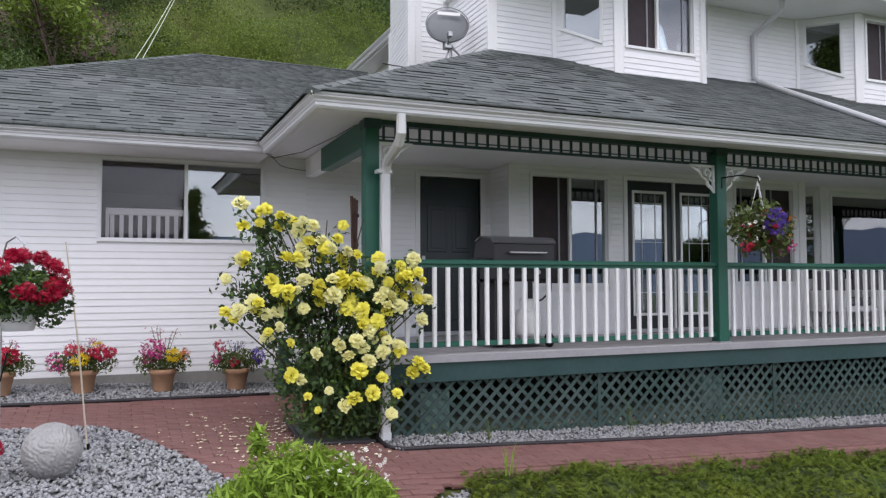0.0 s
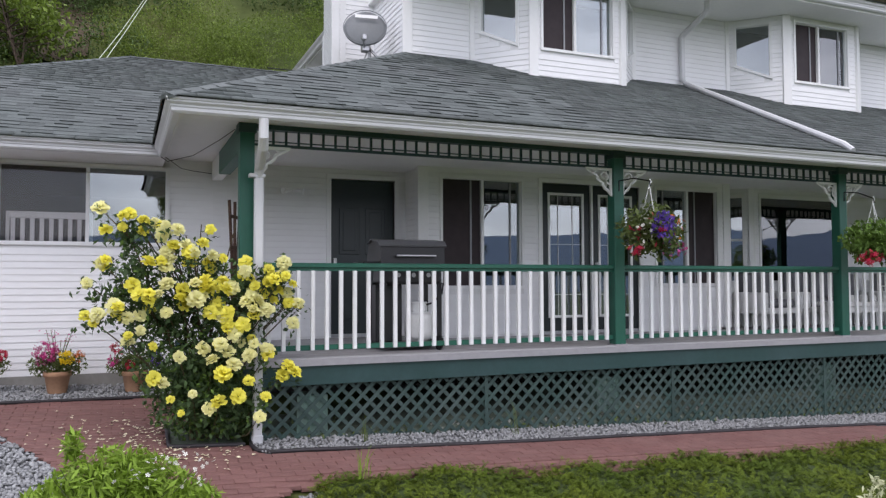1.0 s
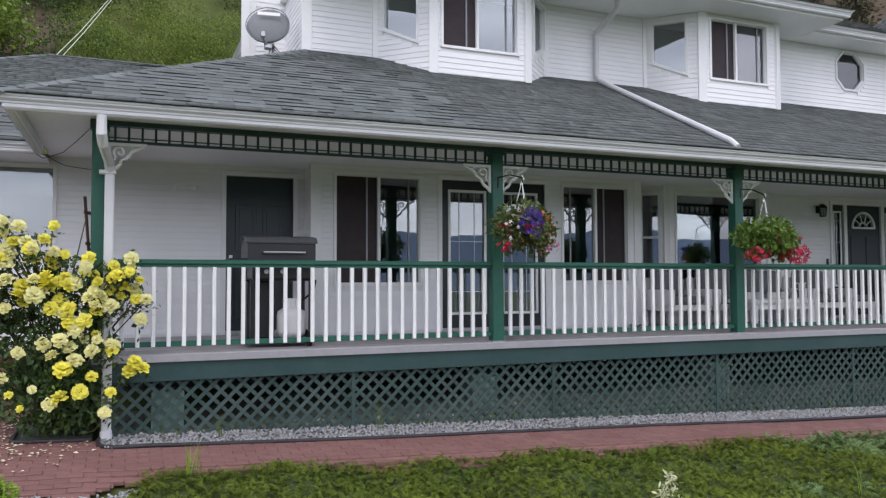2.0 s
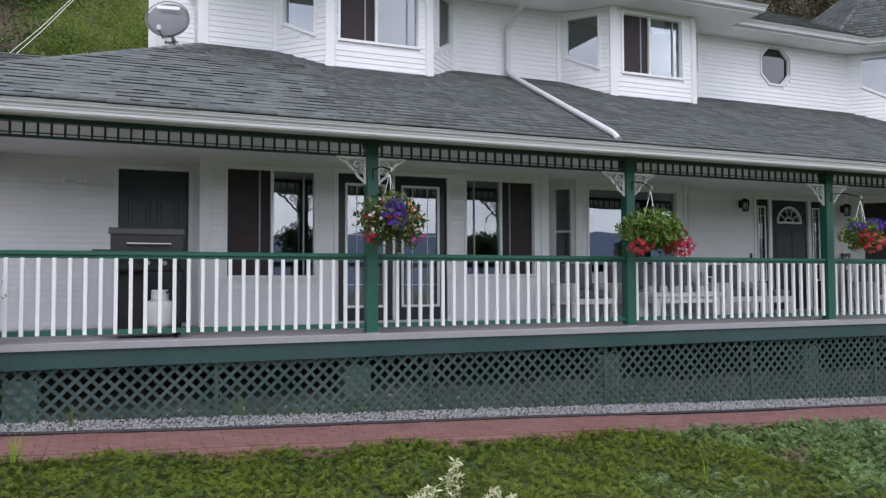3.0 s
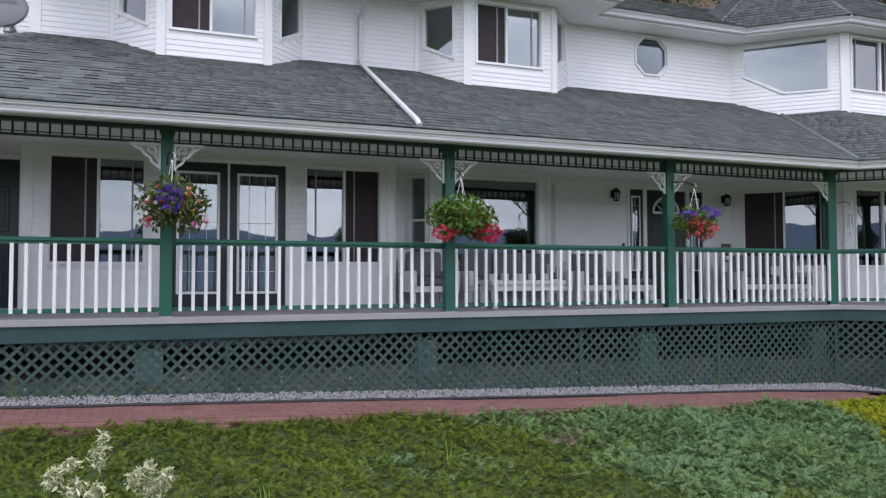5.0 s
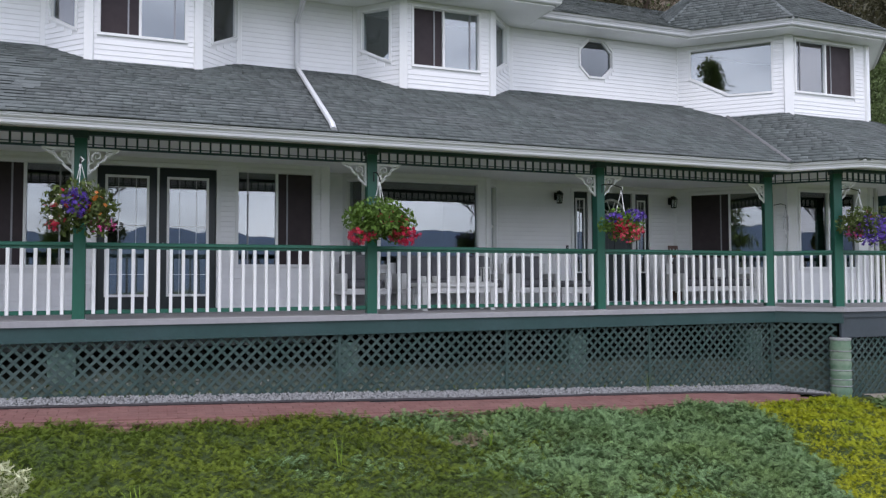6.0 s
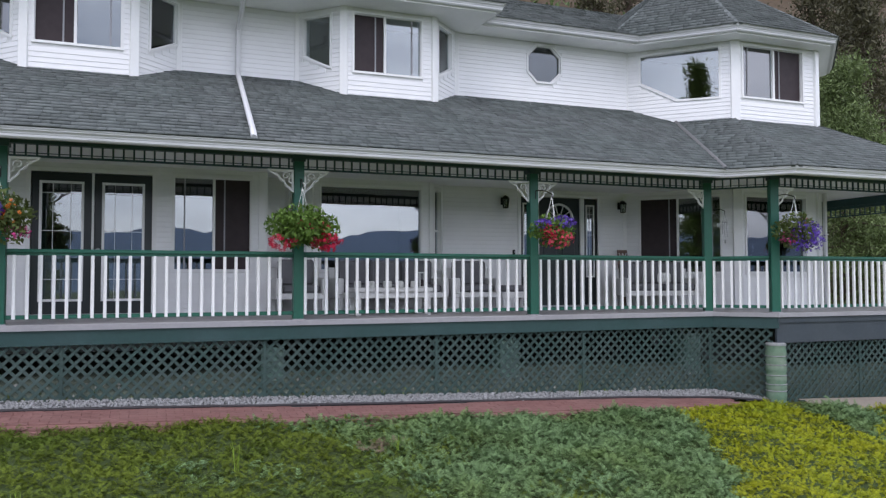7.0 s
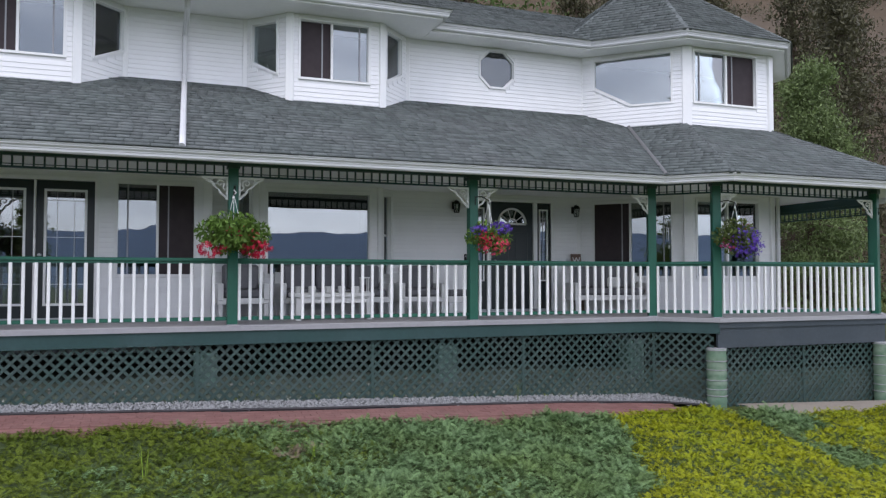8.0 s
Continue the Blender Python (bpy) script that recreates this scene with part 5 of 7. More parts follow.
tagged(part("rear_eave_roof", Geo().prism([(2.56, 6.05), (4.2, 6.85), (4.2, 6.80), (2.56, 6.0)], 5.75, 8.6, "y"), M_ROOFDECK), "dark roof over the rear eave", "roof", kind="structure")

# ---- wind chime, hose, trellis ----
wc = thing("wind_chime", "small metal wind chime hung beside a porch post", "wind chime", pose(15.13, -0.10, 2.55))
part("hook", Geo().tube([(-0.14, 0.12, 0.03), (-0.05, 0.05, 0.05), (0, 0, 0.02), (0, 0, -0.03)], 0.006, 5), M_METAL, wc)
part("cord", Geo().tube([(0, 0, -0.03), (-0.05, 0, -0.17)], 0.003, 4).tube([(0, 0, -0.03), (0.05, 0, -0.17)], 0.003, 4), M_STEEL, wc)
part("ring", Geo().tube([(0.05 * math.cos(k * math.pi / 6), 0.05 * math.sin(k * math.pi / 6), -0.17) for k in range(13)], 0.005, 5), M_STEEL, wc)
for k in range(5):
    a = k * 2 * math.pi / 5
    part("chime_tube", Geo().tube([(0.04 * math.cos(a), 0.04 * math.sin(a), -0.18), (0.04 * math.cos(a), 0.04 * math.sin(a), -0.33 - 0.02 * k)], 0.006, 6), M_STEEL, wc)
part("sail", Geo().box(-0.015, -0.003, -0.52, 0.015, 0.003, -0.46, 0.002).tube([(0, 0, -0.17), (0, 0, -0.46)], 0.002, 4), M_STEEL, wc)

M_OLDWOOD = mat("reddish_brown_weathered_wood", (0.085, 0.045, 0.032), 0.8, var=0.25, scale=8, bump=0.3, bump_scale=60, stretch=(1, 1, 0.2))
tre = thing("trellis", "reddish brown fan trellis standing in the rose bush", "trellis", pose(0.29, 0.42, 0, 0, 0, 66))
for k, (b0, b1) in enumerate(((-0.03, -0.17), (0.0, 0.0), (0.03, 0.17))):
    part("upright", Geo().tube([(b0, 0, 0.15), (b0 * 1.2, 0, 1.2), (b1 * 0.5, 0, 1.85), (b1 * 1.1, 0, 2.42)], 0.016, 5), M_OLDWOOD, tre)
for zz, ww in ((1.6, 0.12), (1.95, 0.18), (2.25, 0.22)):
    part("crosspiece", Geo().box(-ww, -0.02, zz, ww, -0.006, zz + 0.03), M_OLDWOOD, tre)
part("diagonal", Geo().tube([(-0.15, -0.01, 2.0), (0.0, -0.01, 1.7)], 0.011, 5).tube([(0.15, -0.01, 2.0), (0.0, -0.01, 1.7)], 0.011, 5), M_OLDWOOD, tre)
tagged(part("newel_post", Geo().box(-0.17, 1.76, 0.25, -0.07, 1.86, 0.98, 0.006), M_GREENDK), "short dark green post by the porch end", "post")

# ---- barbecue and gas bottle ----
bq = thing("barbecue", "black gas barbecue with a grey lid on a wheeled cart", "barbecue", pose(1.80, 0.30, DECK))
part("firebox", Geo().box(0.02, 0.02, 0.70, 0.66, 0.50, 0.92, 0.03), M_BLACK, bq)
lid = Geo().prism([(0.0, 0.92), (0.0, 1.09), (0.05, 1.15), (0.30, 1.18), (0.44, 1.13), (0.50, 0.98), (0.50, 0.92)], -0.04, 0.68, "x")
bq_lid = part("lid", lid, M_BLACK, bq)
part("lid_top", Geo().prism([(-0.008, 1.115), (0.045, 1.165), (0.30, 1.192), (0.43, 1.146), (0.43, 1.134), (0.30, 1.178), (0.05, 1.148), (0.0, 1.10)], -0.06, 0.70, "x"), M_GREYLID, bq_lid, "grey lid top")
part("lid_handle", Geo().tube([(0.12, -0.05, 1.0), (0.56, -0.05, 1.0)], 0.013, 8).tube([(0.14, -0.05, 1.0), (0.14, 0.02, 1.0)], 0.009, 6).tube([(0.54, -0.05, 1.0), (0.54, 0.02, 1.0)], 0.009, 6), M_STEEL, bq_lid)
part("cabinet", Geo().box(0.0, 0.30, 0.08, 0.30, 0.50, 0.70, 0.01), M_BLACK, bq)
for x in (0.0, 0.62):
    for y in (0.04, 0.44):
        part("leg", Geo().box(x, y, 0.05, x + 0.04, y + 0.04, 0.72), M_BLACK, bq)
part("shelf", Geo().box(-0.02, 0.02, 0.05, 0.68, 0.50, 0.08, 0.006), M_BLACK, bq)
part("side_shelf", Geo().box(-0.22, 0.05, 0.90, 0.0, 0.48, 0.94, 0.012), M_BLACK, bq)
for k in range(3):
    part("knob", Geo().lathe([(0.0, -0.03), (0.022, -0.025), (0.025, 0.0)], seg=10), M_STEEL, bq, m=pose(0.16 + 0.17 * k, 0.015, 0.80, 90, 0, 0))
for x in (0.62, 0.68):
    part("wheel", Geo().lathe([(0.03, -0.015), (0.075, -0.018), (0.085, 0.0), (0.075, 0.018), (0.03, 0.015)], seg=16), M_METAL, bq, m=pose(x, 0.02 if x < 0.65 else 0.46, 0.075, 0, 90, 0))
gt = thing("gas_bottle", "white propane bottle with a collar on the deck", "gas bottle", pose(2.26, 0.50, DECK + 0.082))
gtank = part("tank", Geo().lathe([(0.11, 0.0), (0.115, 0.02), (0.14, 0.03), (0.155, 0.07), (0.155, 0.24), (0.145, 0.29), (0.09, 0.325), (0.03, 0.335)], seg=24), mat("white_enamel", (0.75, 0.75, 0.74), 0.35, var=0.05), gt, smooth=True)
part("collar", Geo().lathe([(0.085, 0.32), (0.09, 0.33), (0.09, 0.42), (0.08, 0.43), (0.08, 0.33)], seg=18), M_TRIM, gtank)
part("valve", Geo().lathe([(0.025, 0.33), (0.025, 0.38), (0.035, 0.385), (0.035, 0.41), (0.0, 0.415)], seg=10), M_STEEL, gtank)
part("hose", Geo().tube([(0.02, -0.03, 0.38), (0.12, -0.10, 0.42), (0.22, -0.12, 0.52), (0.25, -0.08, 0.62), (0.18, -0.02, 0.66)], 0.010, 6), M_METAL, gt)

# ---- porch furniture ----
M_WHITEF = mat("white_painted_furniture", (0.70, 0.70, 0.69), 0.5, var=0.06, scale=4)
M_CUSH = mat("grey_cushion_fabric", (0.16, 0.16, 0.17), 0.9, var=0.14, scale=5, bump=0.3, bump_scale=180)
M_CUSH2 = mat("pale_cushion_fabric", (0.62, 0.62, 0.60), 0.9, var=0.08, bump=0.2, bump_scale=180)


def cushion(g_name, x0, y0, z0, x1, y1, z1, parent, material=None):
    o = part(g_name, Geo().box(x0, y0, z0, x1, y1, z1, 0.035), material or M_CUSH, parent)
    return o


def sofa(name, label, cat, m, width, seats, arms=True):
    s = thing(name, label, cat, m, group="porch seats")
    part("base", Geo().box(0, 0.02, 0.24, width, 0.72, 0.33, 0.008), M_WHITEF, s)
    for x in (0.02, width - 0.08):
        for y in (0.03, 0.64):
            part("leg", Geo().box(x, y, 0, x + 0.06, y + 0.06, 0.25), M_WHITEF, s)
    part("back_frame", Geo().box(0, 0.66, 0.3, width, 0.72, 0.74, 0.008), M_WHITEF, s)
    if arms:
        for x in (0.0, width - 0.09):
            part("arm", Geo().box(x, 0.0, 0.3, x + 0.09, 0.70, 0.56, 0.012), M_WHITEF, s)
    w = (width - 0.2) / seats
    for k in range(seats):
        cushion("seat_cushion", 0.1 + w * k + 0.005, 0.05, 0.33, 0.1 + w * (k + 1) - 0.005, 0.62, 0.46, s)
        o = cushion("back_cushion", 0.1 + w * k + 0.01, 0.50, 0.45, 0.1 + w * (k + 1) - 0.01, 0.66, 0.86, s)
        o.rotation_euler = (0, 0, 0)
    return s


sofa("sofa", "white framed porch sofa with grey cushions below the window", "sofa", pose(8.95, 1.42, DECK), 1.85, 3)
sofa("armchair", "white framed armchair with grey cushions", "armchair", pose(7.98, 1.30, DECK), 0.78, 1)
sofa("armchair", "white framed armchair with grey cushions", "armchair", pose(10.90, 1.40, DECK, 0, 0, -6), 0.80, 1)
sofa("bench_seat", "white framed bench with grey cushions by the tower", "bench", pose(14.15, 1.30, DECK, 0, 0, -12), 1.45, 2)
cushion("pillow", 14.85, 1.30, DECK + 0.46, 15.12, 1.40, DECK + 0.66, None, M_CUSH2)
tagged(bpy.data.objects["pillow"], "small white pillow on the bench", "pillow")
ct = thing("coffee_table", "low white coffee table before the sofa", "table", pose(9.05, 0.78, DECK))
part("tabletop", Geo().box(0, 0, 0.35, 1.24, 0.55, 0.415, 0.008), M_WHITEF, ct)
part("apron", Geo().box(0.04, 0.04, 0.26, 1.20, 0.51, 0.35), M_WHITEF, ct)
for x in (0.03, 1.13):
    for y in (0.03, 0.44):
        part("leg", Geo().box(x, y, 0, x + 0.08, y + 0.08, 0.35, 0.004), M_WHITEF, ct)
for k, (x, s) in enumerate(((9.15, 0.055), (9.36, 0.06), (9.62, 0.07), (9.82, 0.06), (10.05, 0.055))):
    tagged(part("candle_jar", Geo().lathe([(s * 0.9, 0), (s, 0.01), (s, 0.085), (s * 0.85, 0.10), (s * 0.8, 0.095), (s * 0.8, 0.03), (0.0, 0.03)], seg=14), M_CUSH2, m=pose(x, 1.0, DECK + 0.416)), "small white jar on the coffee table", "jar", group="jars on the coffee table")
lan = thing("lantern", "white box lantern on the coffee table", "lantern", pose(10.19, 1.02, DECK + 0.416))
for x in (-0.06, 0.045):
    for y in (-0.06, 0.045):
        part("bar", Geo().box(x, y, 0, x + 0.015, y + 0.015, 0.22), M_WHITEF, lan)
part("top", Geo().box(-0.07, -0.07, 0.22, 0.07, 0.07, 0.24, 0.004), M_WHITEF, lan)
part("candle", Geo().lathe([(0.03, 0.0), (0.03, 0.12), (0.0, 0.122)], seg=10), M_SCREEN, lan)
part("base", Geo().box(-0.07, -0.07, 0.0, 0.07, 0.07, 0.015), M_WHITEF, lan)
st = thing("ottoman", "low white ottoman with a grey seat pad", "ottoman", pose(11.78, 1.45, DECK))
part("base", Geo().box(0, 0, 0.22, 0.62, 0.5, 0.33, 0.01), M_WHITEF, st)
for x in (0.02, 0.54):
    for y in (0.02, 0.42):
        part("leg", Geo().box(x, y, 0, x + 0.06, y + 0.06, 0.23), M_WHITEF, st)
cushion("seat_pad", 0.01, 0.01, 0.33, 0.61, 0.49, 0.44, st)
sg = thing("welcome_sign", "tall dark wooden sign leaning on the wall", "sign", pose(14.86, 2.36, DECK, -7, 0, 0))
part("board", Geo().box(-0.11, -0.012, 0, 0.11, 0.012, 1.12, 0.004), mat("brown_stained_board", (0.16, 0.10, 0.08), 0.7, var=0.2, scale=8, stretch=(1, 1, 0.2)), sg)
fc = bpy.data.curves.new("letter", "FONT")
fc.body, fc.size, fc.extrude, fc.align_x = "W", 0.17, 0.002, "CENTER"
fc.materials.append(M_TRIM)
lo = new("letter", fc)
lo.parent, lo.matrix_basis = sg, pose(0, -0.014, 0.94, 90, 0, 0)
for k in range(5):
    part("bar", Geo().box(-0.055, -0.015, 0.80 - 0.15 * k, 0.055, -0.012, 0.88 - 0.15 * k), M_TRIM, sg)

# white slatted bed end seen through the low wing's window
crib = thing("slatted_bed", "white slatted bed end behind the window", "bed", pose(-1.98, 2.80, 0.87))
part("top_rail", Geo().box(0, -0.02, 1.52, 0.92, 0.02, 1.60, 0.008), M_RAILW, crib)
part("bottom_rail", Geo().box(0, -0.02, 0.9, 0.92, 0.02, 0.96, 0.008), M_RAILW, crib)
for k in range(9):
    part("slat", Geo().box(0.05 + 0.1 * k, -0.012, 0.96, 0.095 + 0.1 * k, 0.012, 1.52), M_RAILW, crib)
for x in (0.0, 0.88):
    part("leg", Geo().box(x, -0.025, 0, x + 0.04, 0.025, 1.6, 0.005), M_RAILW, crib)

# ---- ground covers ----
def inside(poly, x, y):
    """Which of the points lie in the polygon."""
    x, y = np.asarray(x), np.asarray(y)
    hit = np.zeros(x.shape, bool)
    for i in range(len(poly)):
        (x0, y0), (x1, y1) = poly[i - 1], poly[i]
        cond = (y0 > y) != (y1 > y)
        with np.errstate(divide="ignore", invalid="ignore"):
            hit ^= cond & (x < (x1 - x0) * (y - y0) / (y1 - y0 + 1e-12) + x0)
    return hit


def sheet(name, label, category, poly, lift, material, cell=0.08):
    """A thin skin over the ground inside a polygon."""
    xs = np.arange(min(p[0] for p in poly), max(p[0] for p in poly) + cell, cell)
    ys = np.arange(min(p[1] for p in poly), max(p[1] for p in poly) + cell, cell)
    X, Y = np.meshgrid(xs, ys)
    Z = ground_z(X, Y) + lift
    id_ = np.arange(X.size).reshape(X.shape)
    F = np.stack([id_[:-1, :-1], id_[:-1, 1:], id_[1:, 1:], id_[1:, :-1]], -1)
    keep = inside(poly, X[:-1, :-1] + cell / 2, Y[:-1, :-1] + cell / 2)
    return tagged(part(name, bulk(name, np.stack([X, Y, Z], -1).reshape(-1, 3), F[keep], material, True)), label, category, kind="structure")


PATIO = [(-4.6, 0.74), (-2.76, 0.73), (-1.95, 0.71), (-1.70, 0.45), (-1.31, -0.23), (-1.07, -0.85), (-0.75, -1.35), (0.30, -1.55), (0.60, -1.12), (0.36, -0.36), (0.30, -0.16), (-0.32, -0.13), (-0.32, 0.5), (0.1, 1.0), (0.1, 1.9), (-0.27, 1.84), (-2.86, 1.58), (-4.6, 1.42)]
PATH_STRIP = [(0.30, -1.22), (0.30, -0.38), (0.46, -0.42), (3.0, -0.49), (6.0, -0.47), (9.0, -0.52), (13.0, -0.46), (14.6, -0.62), (14.6, -1.25), (0.6, -1.25)]
ROSE_BED = [(-0.32, -0.13), (0.30, -0.16), (0.36, -0.02), (0.36, 1.0), (-0.30, 0.9)]
GRAVEL_BED = [(-6, 0.70), (-2.76, 0.71), (-1.95, 0.69), (-1.70, 0.42), (-1.33, -0.25), (-1.09, -0.87), (-0.77, -1.38), (0.30, -1.58), (0.75, -1.25), (0.9, -2.2), (-0.6, -3.4), (-6, -3.4)]
STRIP_BED = [(0.38, -0.34), (0.46, -0.42), (3.0, -0.49), (6.0, -0.47), (9.0, -0.52), (13.0, -0.46), (14.6, -0.60), (15.3, -0.85), (15.4, -0.68), (14.9, 0.02), (0.40, 0.02)]
POT_BED = [(-7, 1.40), (-4.6, 1.42), (-2.86, 1.58), (-0.27, 1.84), (0.1, 1.9), (0.25, 2.56), (-7, 2.56)]

M_BRICK = mat("red_clay_pavers", (0.195, 0.094, 0.084), 0.8, var=0.16, scale=5, bump=0.2, bump_scale=70, rand=0.14, island=0.14, tint=(0.23, 0.128, 0.114), tint_amount=0.5, tint_scale=2)
M_JOINT = mat("sand_joints", (0.205, 0.105, 0.092), 0.95, var=0.25, scale=10)
M_STONE = mat("blue_grey_crushed_stone", (0.32, 0.325, 0.33), 0.75, var=0.2, scale=12, island=0.6, bump=0.3, bump_scale=80)
M_STONEW = mat("pale_grey_crushed_stone", (0.30, 0.302, 0.305), 0.75, var=0.2, scale=12, island=0.55, bump=0.3, bump_scale=80)
M_GRAVBASE = mat("grey_gravel_fines", (0.17, 0.172, 0.176), 0.95, var=0.4, scale=20, bump=0.8, bump_scale=60)
M_EDGING = mat("dark_plastic_edging", (0.030, 0.027, 0.030), 0.6, var=0.2)

sheet("gravel_base", "grey gravel bed round the patio", "gravel", GRAVEL_BED, -0.012, M_GRAVBASE)
sheet("gravel_base", "pale gravel strip along the lattice", "gravel", STRIP_BED, -0.004, M_GRAVBASE)
sheet("gravel_base", "grey gravel bed below the potted flowers", "gravel", POT_BED, -0.004, M_GRAVBASE)
sheet("rose_soil", "dark soil under the rose bush", "soil", ROSE_BED, 0.004, M_SOIL)
patio = sheet("pavement", "red paver patio and path along the porch", "pavement", PATIO, -0.002, M_JOINT)
path = sheet("pavement", "red paver path along the porch", "pavement", PATH_STRIP, -0.002, M_JOINT)

STONE_V = [(0.5, 0.05, 0.0), (-0.45, 0.1, 0.05), (0.05, 0.5, -0.05), (0.0, -0.48, 0.05), (0.08, 0.04, 0.36), (-0.1, 0.0, -0.34)]
STONE_F = [(0, 2, 4), (2, 1, 4), (1, 3, 4), (3, 0, 4), (2, 0, 5), (1, 2, 5), (3, 1, 5), (0, 3, 5)]


def stones(name, label, poly, count, lo, hi, material, lift=0.006):
    xs = RNG.uniform(min(p[0] for p in poly), max(p[0] for p in poly), count * 4)
    ys = RNG.uniform(min(p[1] for p in poly), max(p[1] for p in poly), count * 4)
    ok = inside(poly, xs, ys)
    xs, ys = xs[ok][:count], ys[ok][:count]
    s = RNG.uniform(lo, hi, (len(xs), 3)) * np.array([1.0, 0.8, 0.8])
    z = ground_z(xs, ys) + lift + RNG.uniform(0, 0.012, len(xs))
    v, f = scatter(STONE_V, STONE_F, np.stack([xs, ys, z], 1), turns(len(xs), 0.5), s)
    return tagged(part(name, bulk(name, v, f, material)), label, "gravel", kind="stuff")


GB_NEAR = [(-4.0, 0.70), (-2.76, 0.71), (-1.95, 0.69), (-1.70, 0.42), (-1.33, -0.25), (-1.09, -0.87), (-0.77, -1.38), (0.30, -1.58), (0.75, -1.25), (0.9, -2.0), (-0.6, -2.6), (-4.0, -2.6)]
stones("gravel", "loose blue-grey crushed stone in the garden bed", GB_NEAR, 13000, 0.025, 0.075, M_STONE)
stones("gravel", "pale crushed stone along the lattice skirt", STRIP_BED, 9500, 0.025, 0.060, M_STONEW)
stones("gravel", "grey crushed stone below the potted flowers", [(-4.2, 1.45), (-2.86, 1.58), (-0.27, 1.84), (0.1, 1.9), (0.25, 2.54), (-4.2, 2.54)], 4500, 0.025, 0.055, M_STONE)


def edging(pts, label="dark plastic edging of a gravel bed"):
    pp = []
    for a, b in zip(pts, pts[1:]):
        n = max(1, int(math.dist(a, b) / 0.3))
        pp += [(a[0] + (b[0] - a[0]) * k / n, a[1] + (b[1] - a[1]) * k / n) for k in range(n)]
    pp.append(pts[-1])
    g = Geo().tube([(x, y + 0.012 * noise.noise((x * 2, y * 2, 0)), float(ground_z(x, y)) + 0.018 + 0.008 * noise.noise((x * 3, 1, 0))) for x, y in pp], 0.019, 6)
    return tagged(part("edging", g, M_EDGING, smooth=True), label, "edging", kind="structure")


edging([(0.40, 0.0), (0.37, -0.2), (0.40, -0.36), (0.52, -0.42), (3.0, -0.49), (6.0, -0.47), (9.0, -0.52), (13.0, -0.46), (14.6, -0.60), (15.3, -0.86)])
edging([(-6, 1.36), (-4.6, 1.42), (-2.86, 1.58), (-0.27, 1.84)])
edging([(-0.32, 0.6), (-0.33, -0.12), (-0.28, -0.14), (0.32, -0.17)])

# fallen petals on the patio
PETAL_V = [(0, -0.5, 0.0), (0.4, 0.0, 0.14), (0, 0.5, 0.0), (-0.4, 0.0, 0.14)]
M_PETAL = mat("pale_fallen_petals", (0.80, 0.74, 0.52), 0.7, var=0.1, island=0.2)
n = 330
px = np.concatenate([RNG.normal(-0.55, 0.42, n), RNG.normal(-0.2, 0.35, 120)])
py = np.concatenate([RNG.normal(0.15, 0.5, n), RNG.normal(-0.35, 0.25, 120)])
ok = inside(PATIO, px, py)
px, py = px[ok], py[ok]
v, f = scatter(PETAL_V, LEAF_F, np.stack([px, py, ground_z(px, py) + 0.016], 1), turns(len(px), 0.12), RNG.uniform(0.02, 0.05, len(px)))
tagged(part("fallen_petals", bulk("fallen_petals", v, f, M_PETAL)), "pale yellow rose petals scattered on the pavers", "petals", kind="stuff")


# ---- plants ----
def leaf_mat(name, color, amount=0.5, **kw):
    return mat(name, color, 0.55, var=0.15, scale=8, island=amount, spec=0.3, through_light=0.25, **kw)


M_ROSELEAF = leaf_mat("dark_green_rose_leaves", (0.072, 0.122, 0.046), 0.8)
M_LIGHTLEAF = leaf_mat("fresh_green_leaves", (0.215, 0.33, 0.040), 0.5)
M_BASKLEAF = leaf_mat("mid_green_leaves", (0.115, 0.20, 0.038), 0.6)
M_OLIVELEAF = leaf_mat("olive_green_leaves", (0.105, 0.14, 0.04), 0.6)
M_STEM = mat("brown_stems", (0.10, 0.075, 0.04), 0.8, var=0.2)
M_YELLOW = mat("yellow_rose_petals", (0.90, 0.84, 0.13), 0.6, var=0.1, scale=10, rand=0.16, through_light=0.25)
M_CREAM = mat("faded_cream_rose_petals", (0.88, 0.85, 0.42), 0.6, var=0.1, scale=10, rand=0.16, through_light=0.25)
M_RED = mat("red_petals", (0.48, 0.010, 0.048), 0.55, var=0.1, scale=12, island=0.5, through_light=0.15)
M_CORAL = mat("coral_red_petals", (0.70, 0.06, 0.12), 0.55, var=0.1, scale=12, island=0.5, through_light=0.2)
M_PINK = mat("pink_petals", (0.58, 0.05, 0.24), 0.55, var=0.1, scale=12, island=0.5, through_light=0.2)
M_PURPLE = mat("violet_petals", (0.13, 0.06, 0.42), 0.55, var=0.1, scale=12, island=0.5, through_light=0.2)
M_ORANGE = mat("orange_petals", (0.75, 0.20, 0.03), 0.55, var=0.1, scale=12, island=0.4, through_light=0.2)
M_YELFLOW = mat("yellow_petals", (0.85, 0.62, 0.02), 0.55, var=0.1, scale=12, island=0.3, through_light=0.2)
M_WHITEFL = mat("white_petals", (0.8, 0.78, 0.72), 0.6, var=0.1, island=0.2, through_light=0.2)
M_TERRA = mat("terracotta", (0.42, 0.235, 0.14), 0.8, var=0.15, scale=5, bump=0.15, tint=(0.42, 0.25, 0.16), tint_amount=0.4)
M_POTSOIL = mat("potting_soil", (0.03, 0.022, 0.016), 0.95, var=0.3)

FLOWER_V = [(0, 0, -0.12)] + [(0.5 * r * math.cos(a), 0.5 * r * math.sin(a), z) for k in range(5) for r, da, z in ((0.85, -0.42, 0.06), (1.0, 0.0, 0.0), (0.85, 0.42, 0.06)) for a in (2 * math.pi * k / 5 + da,)]
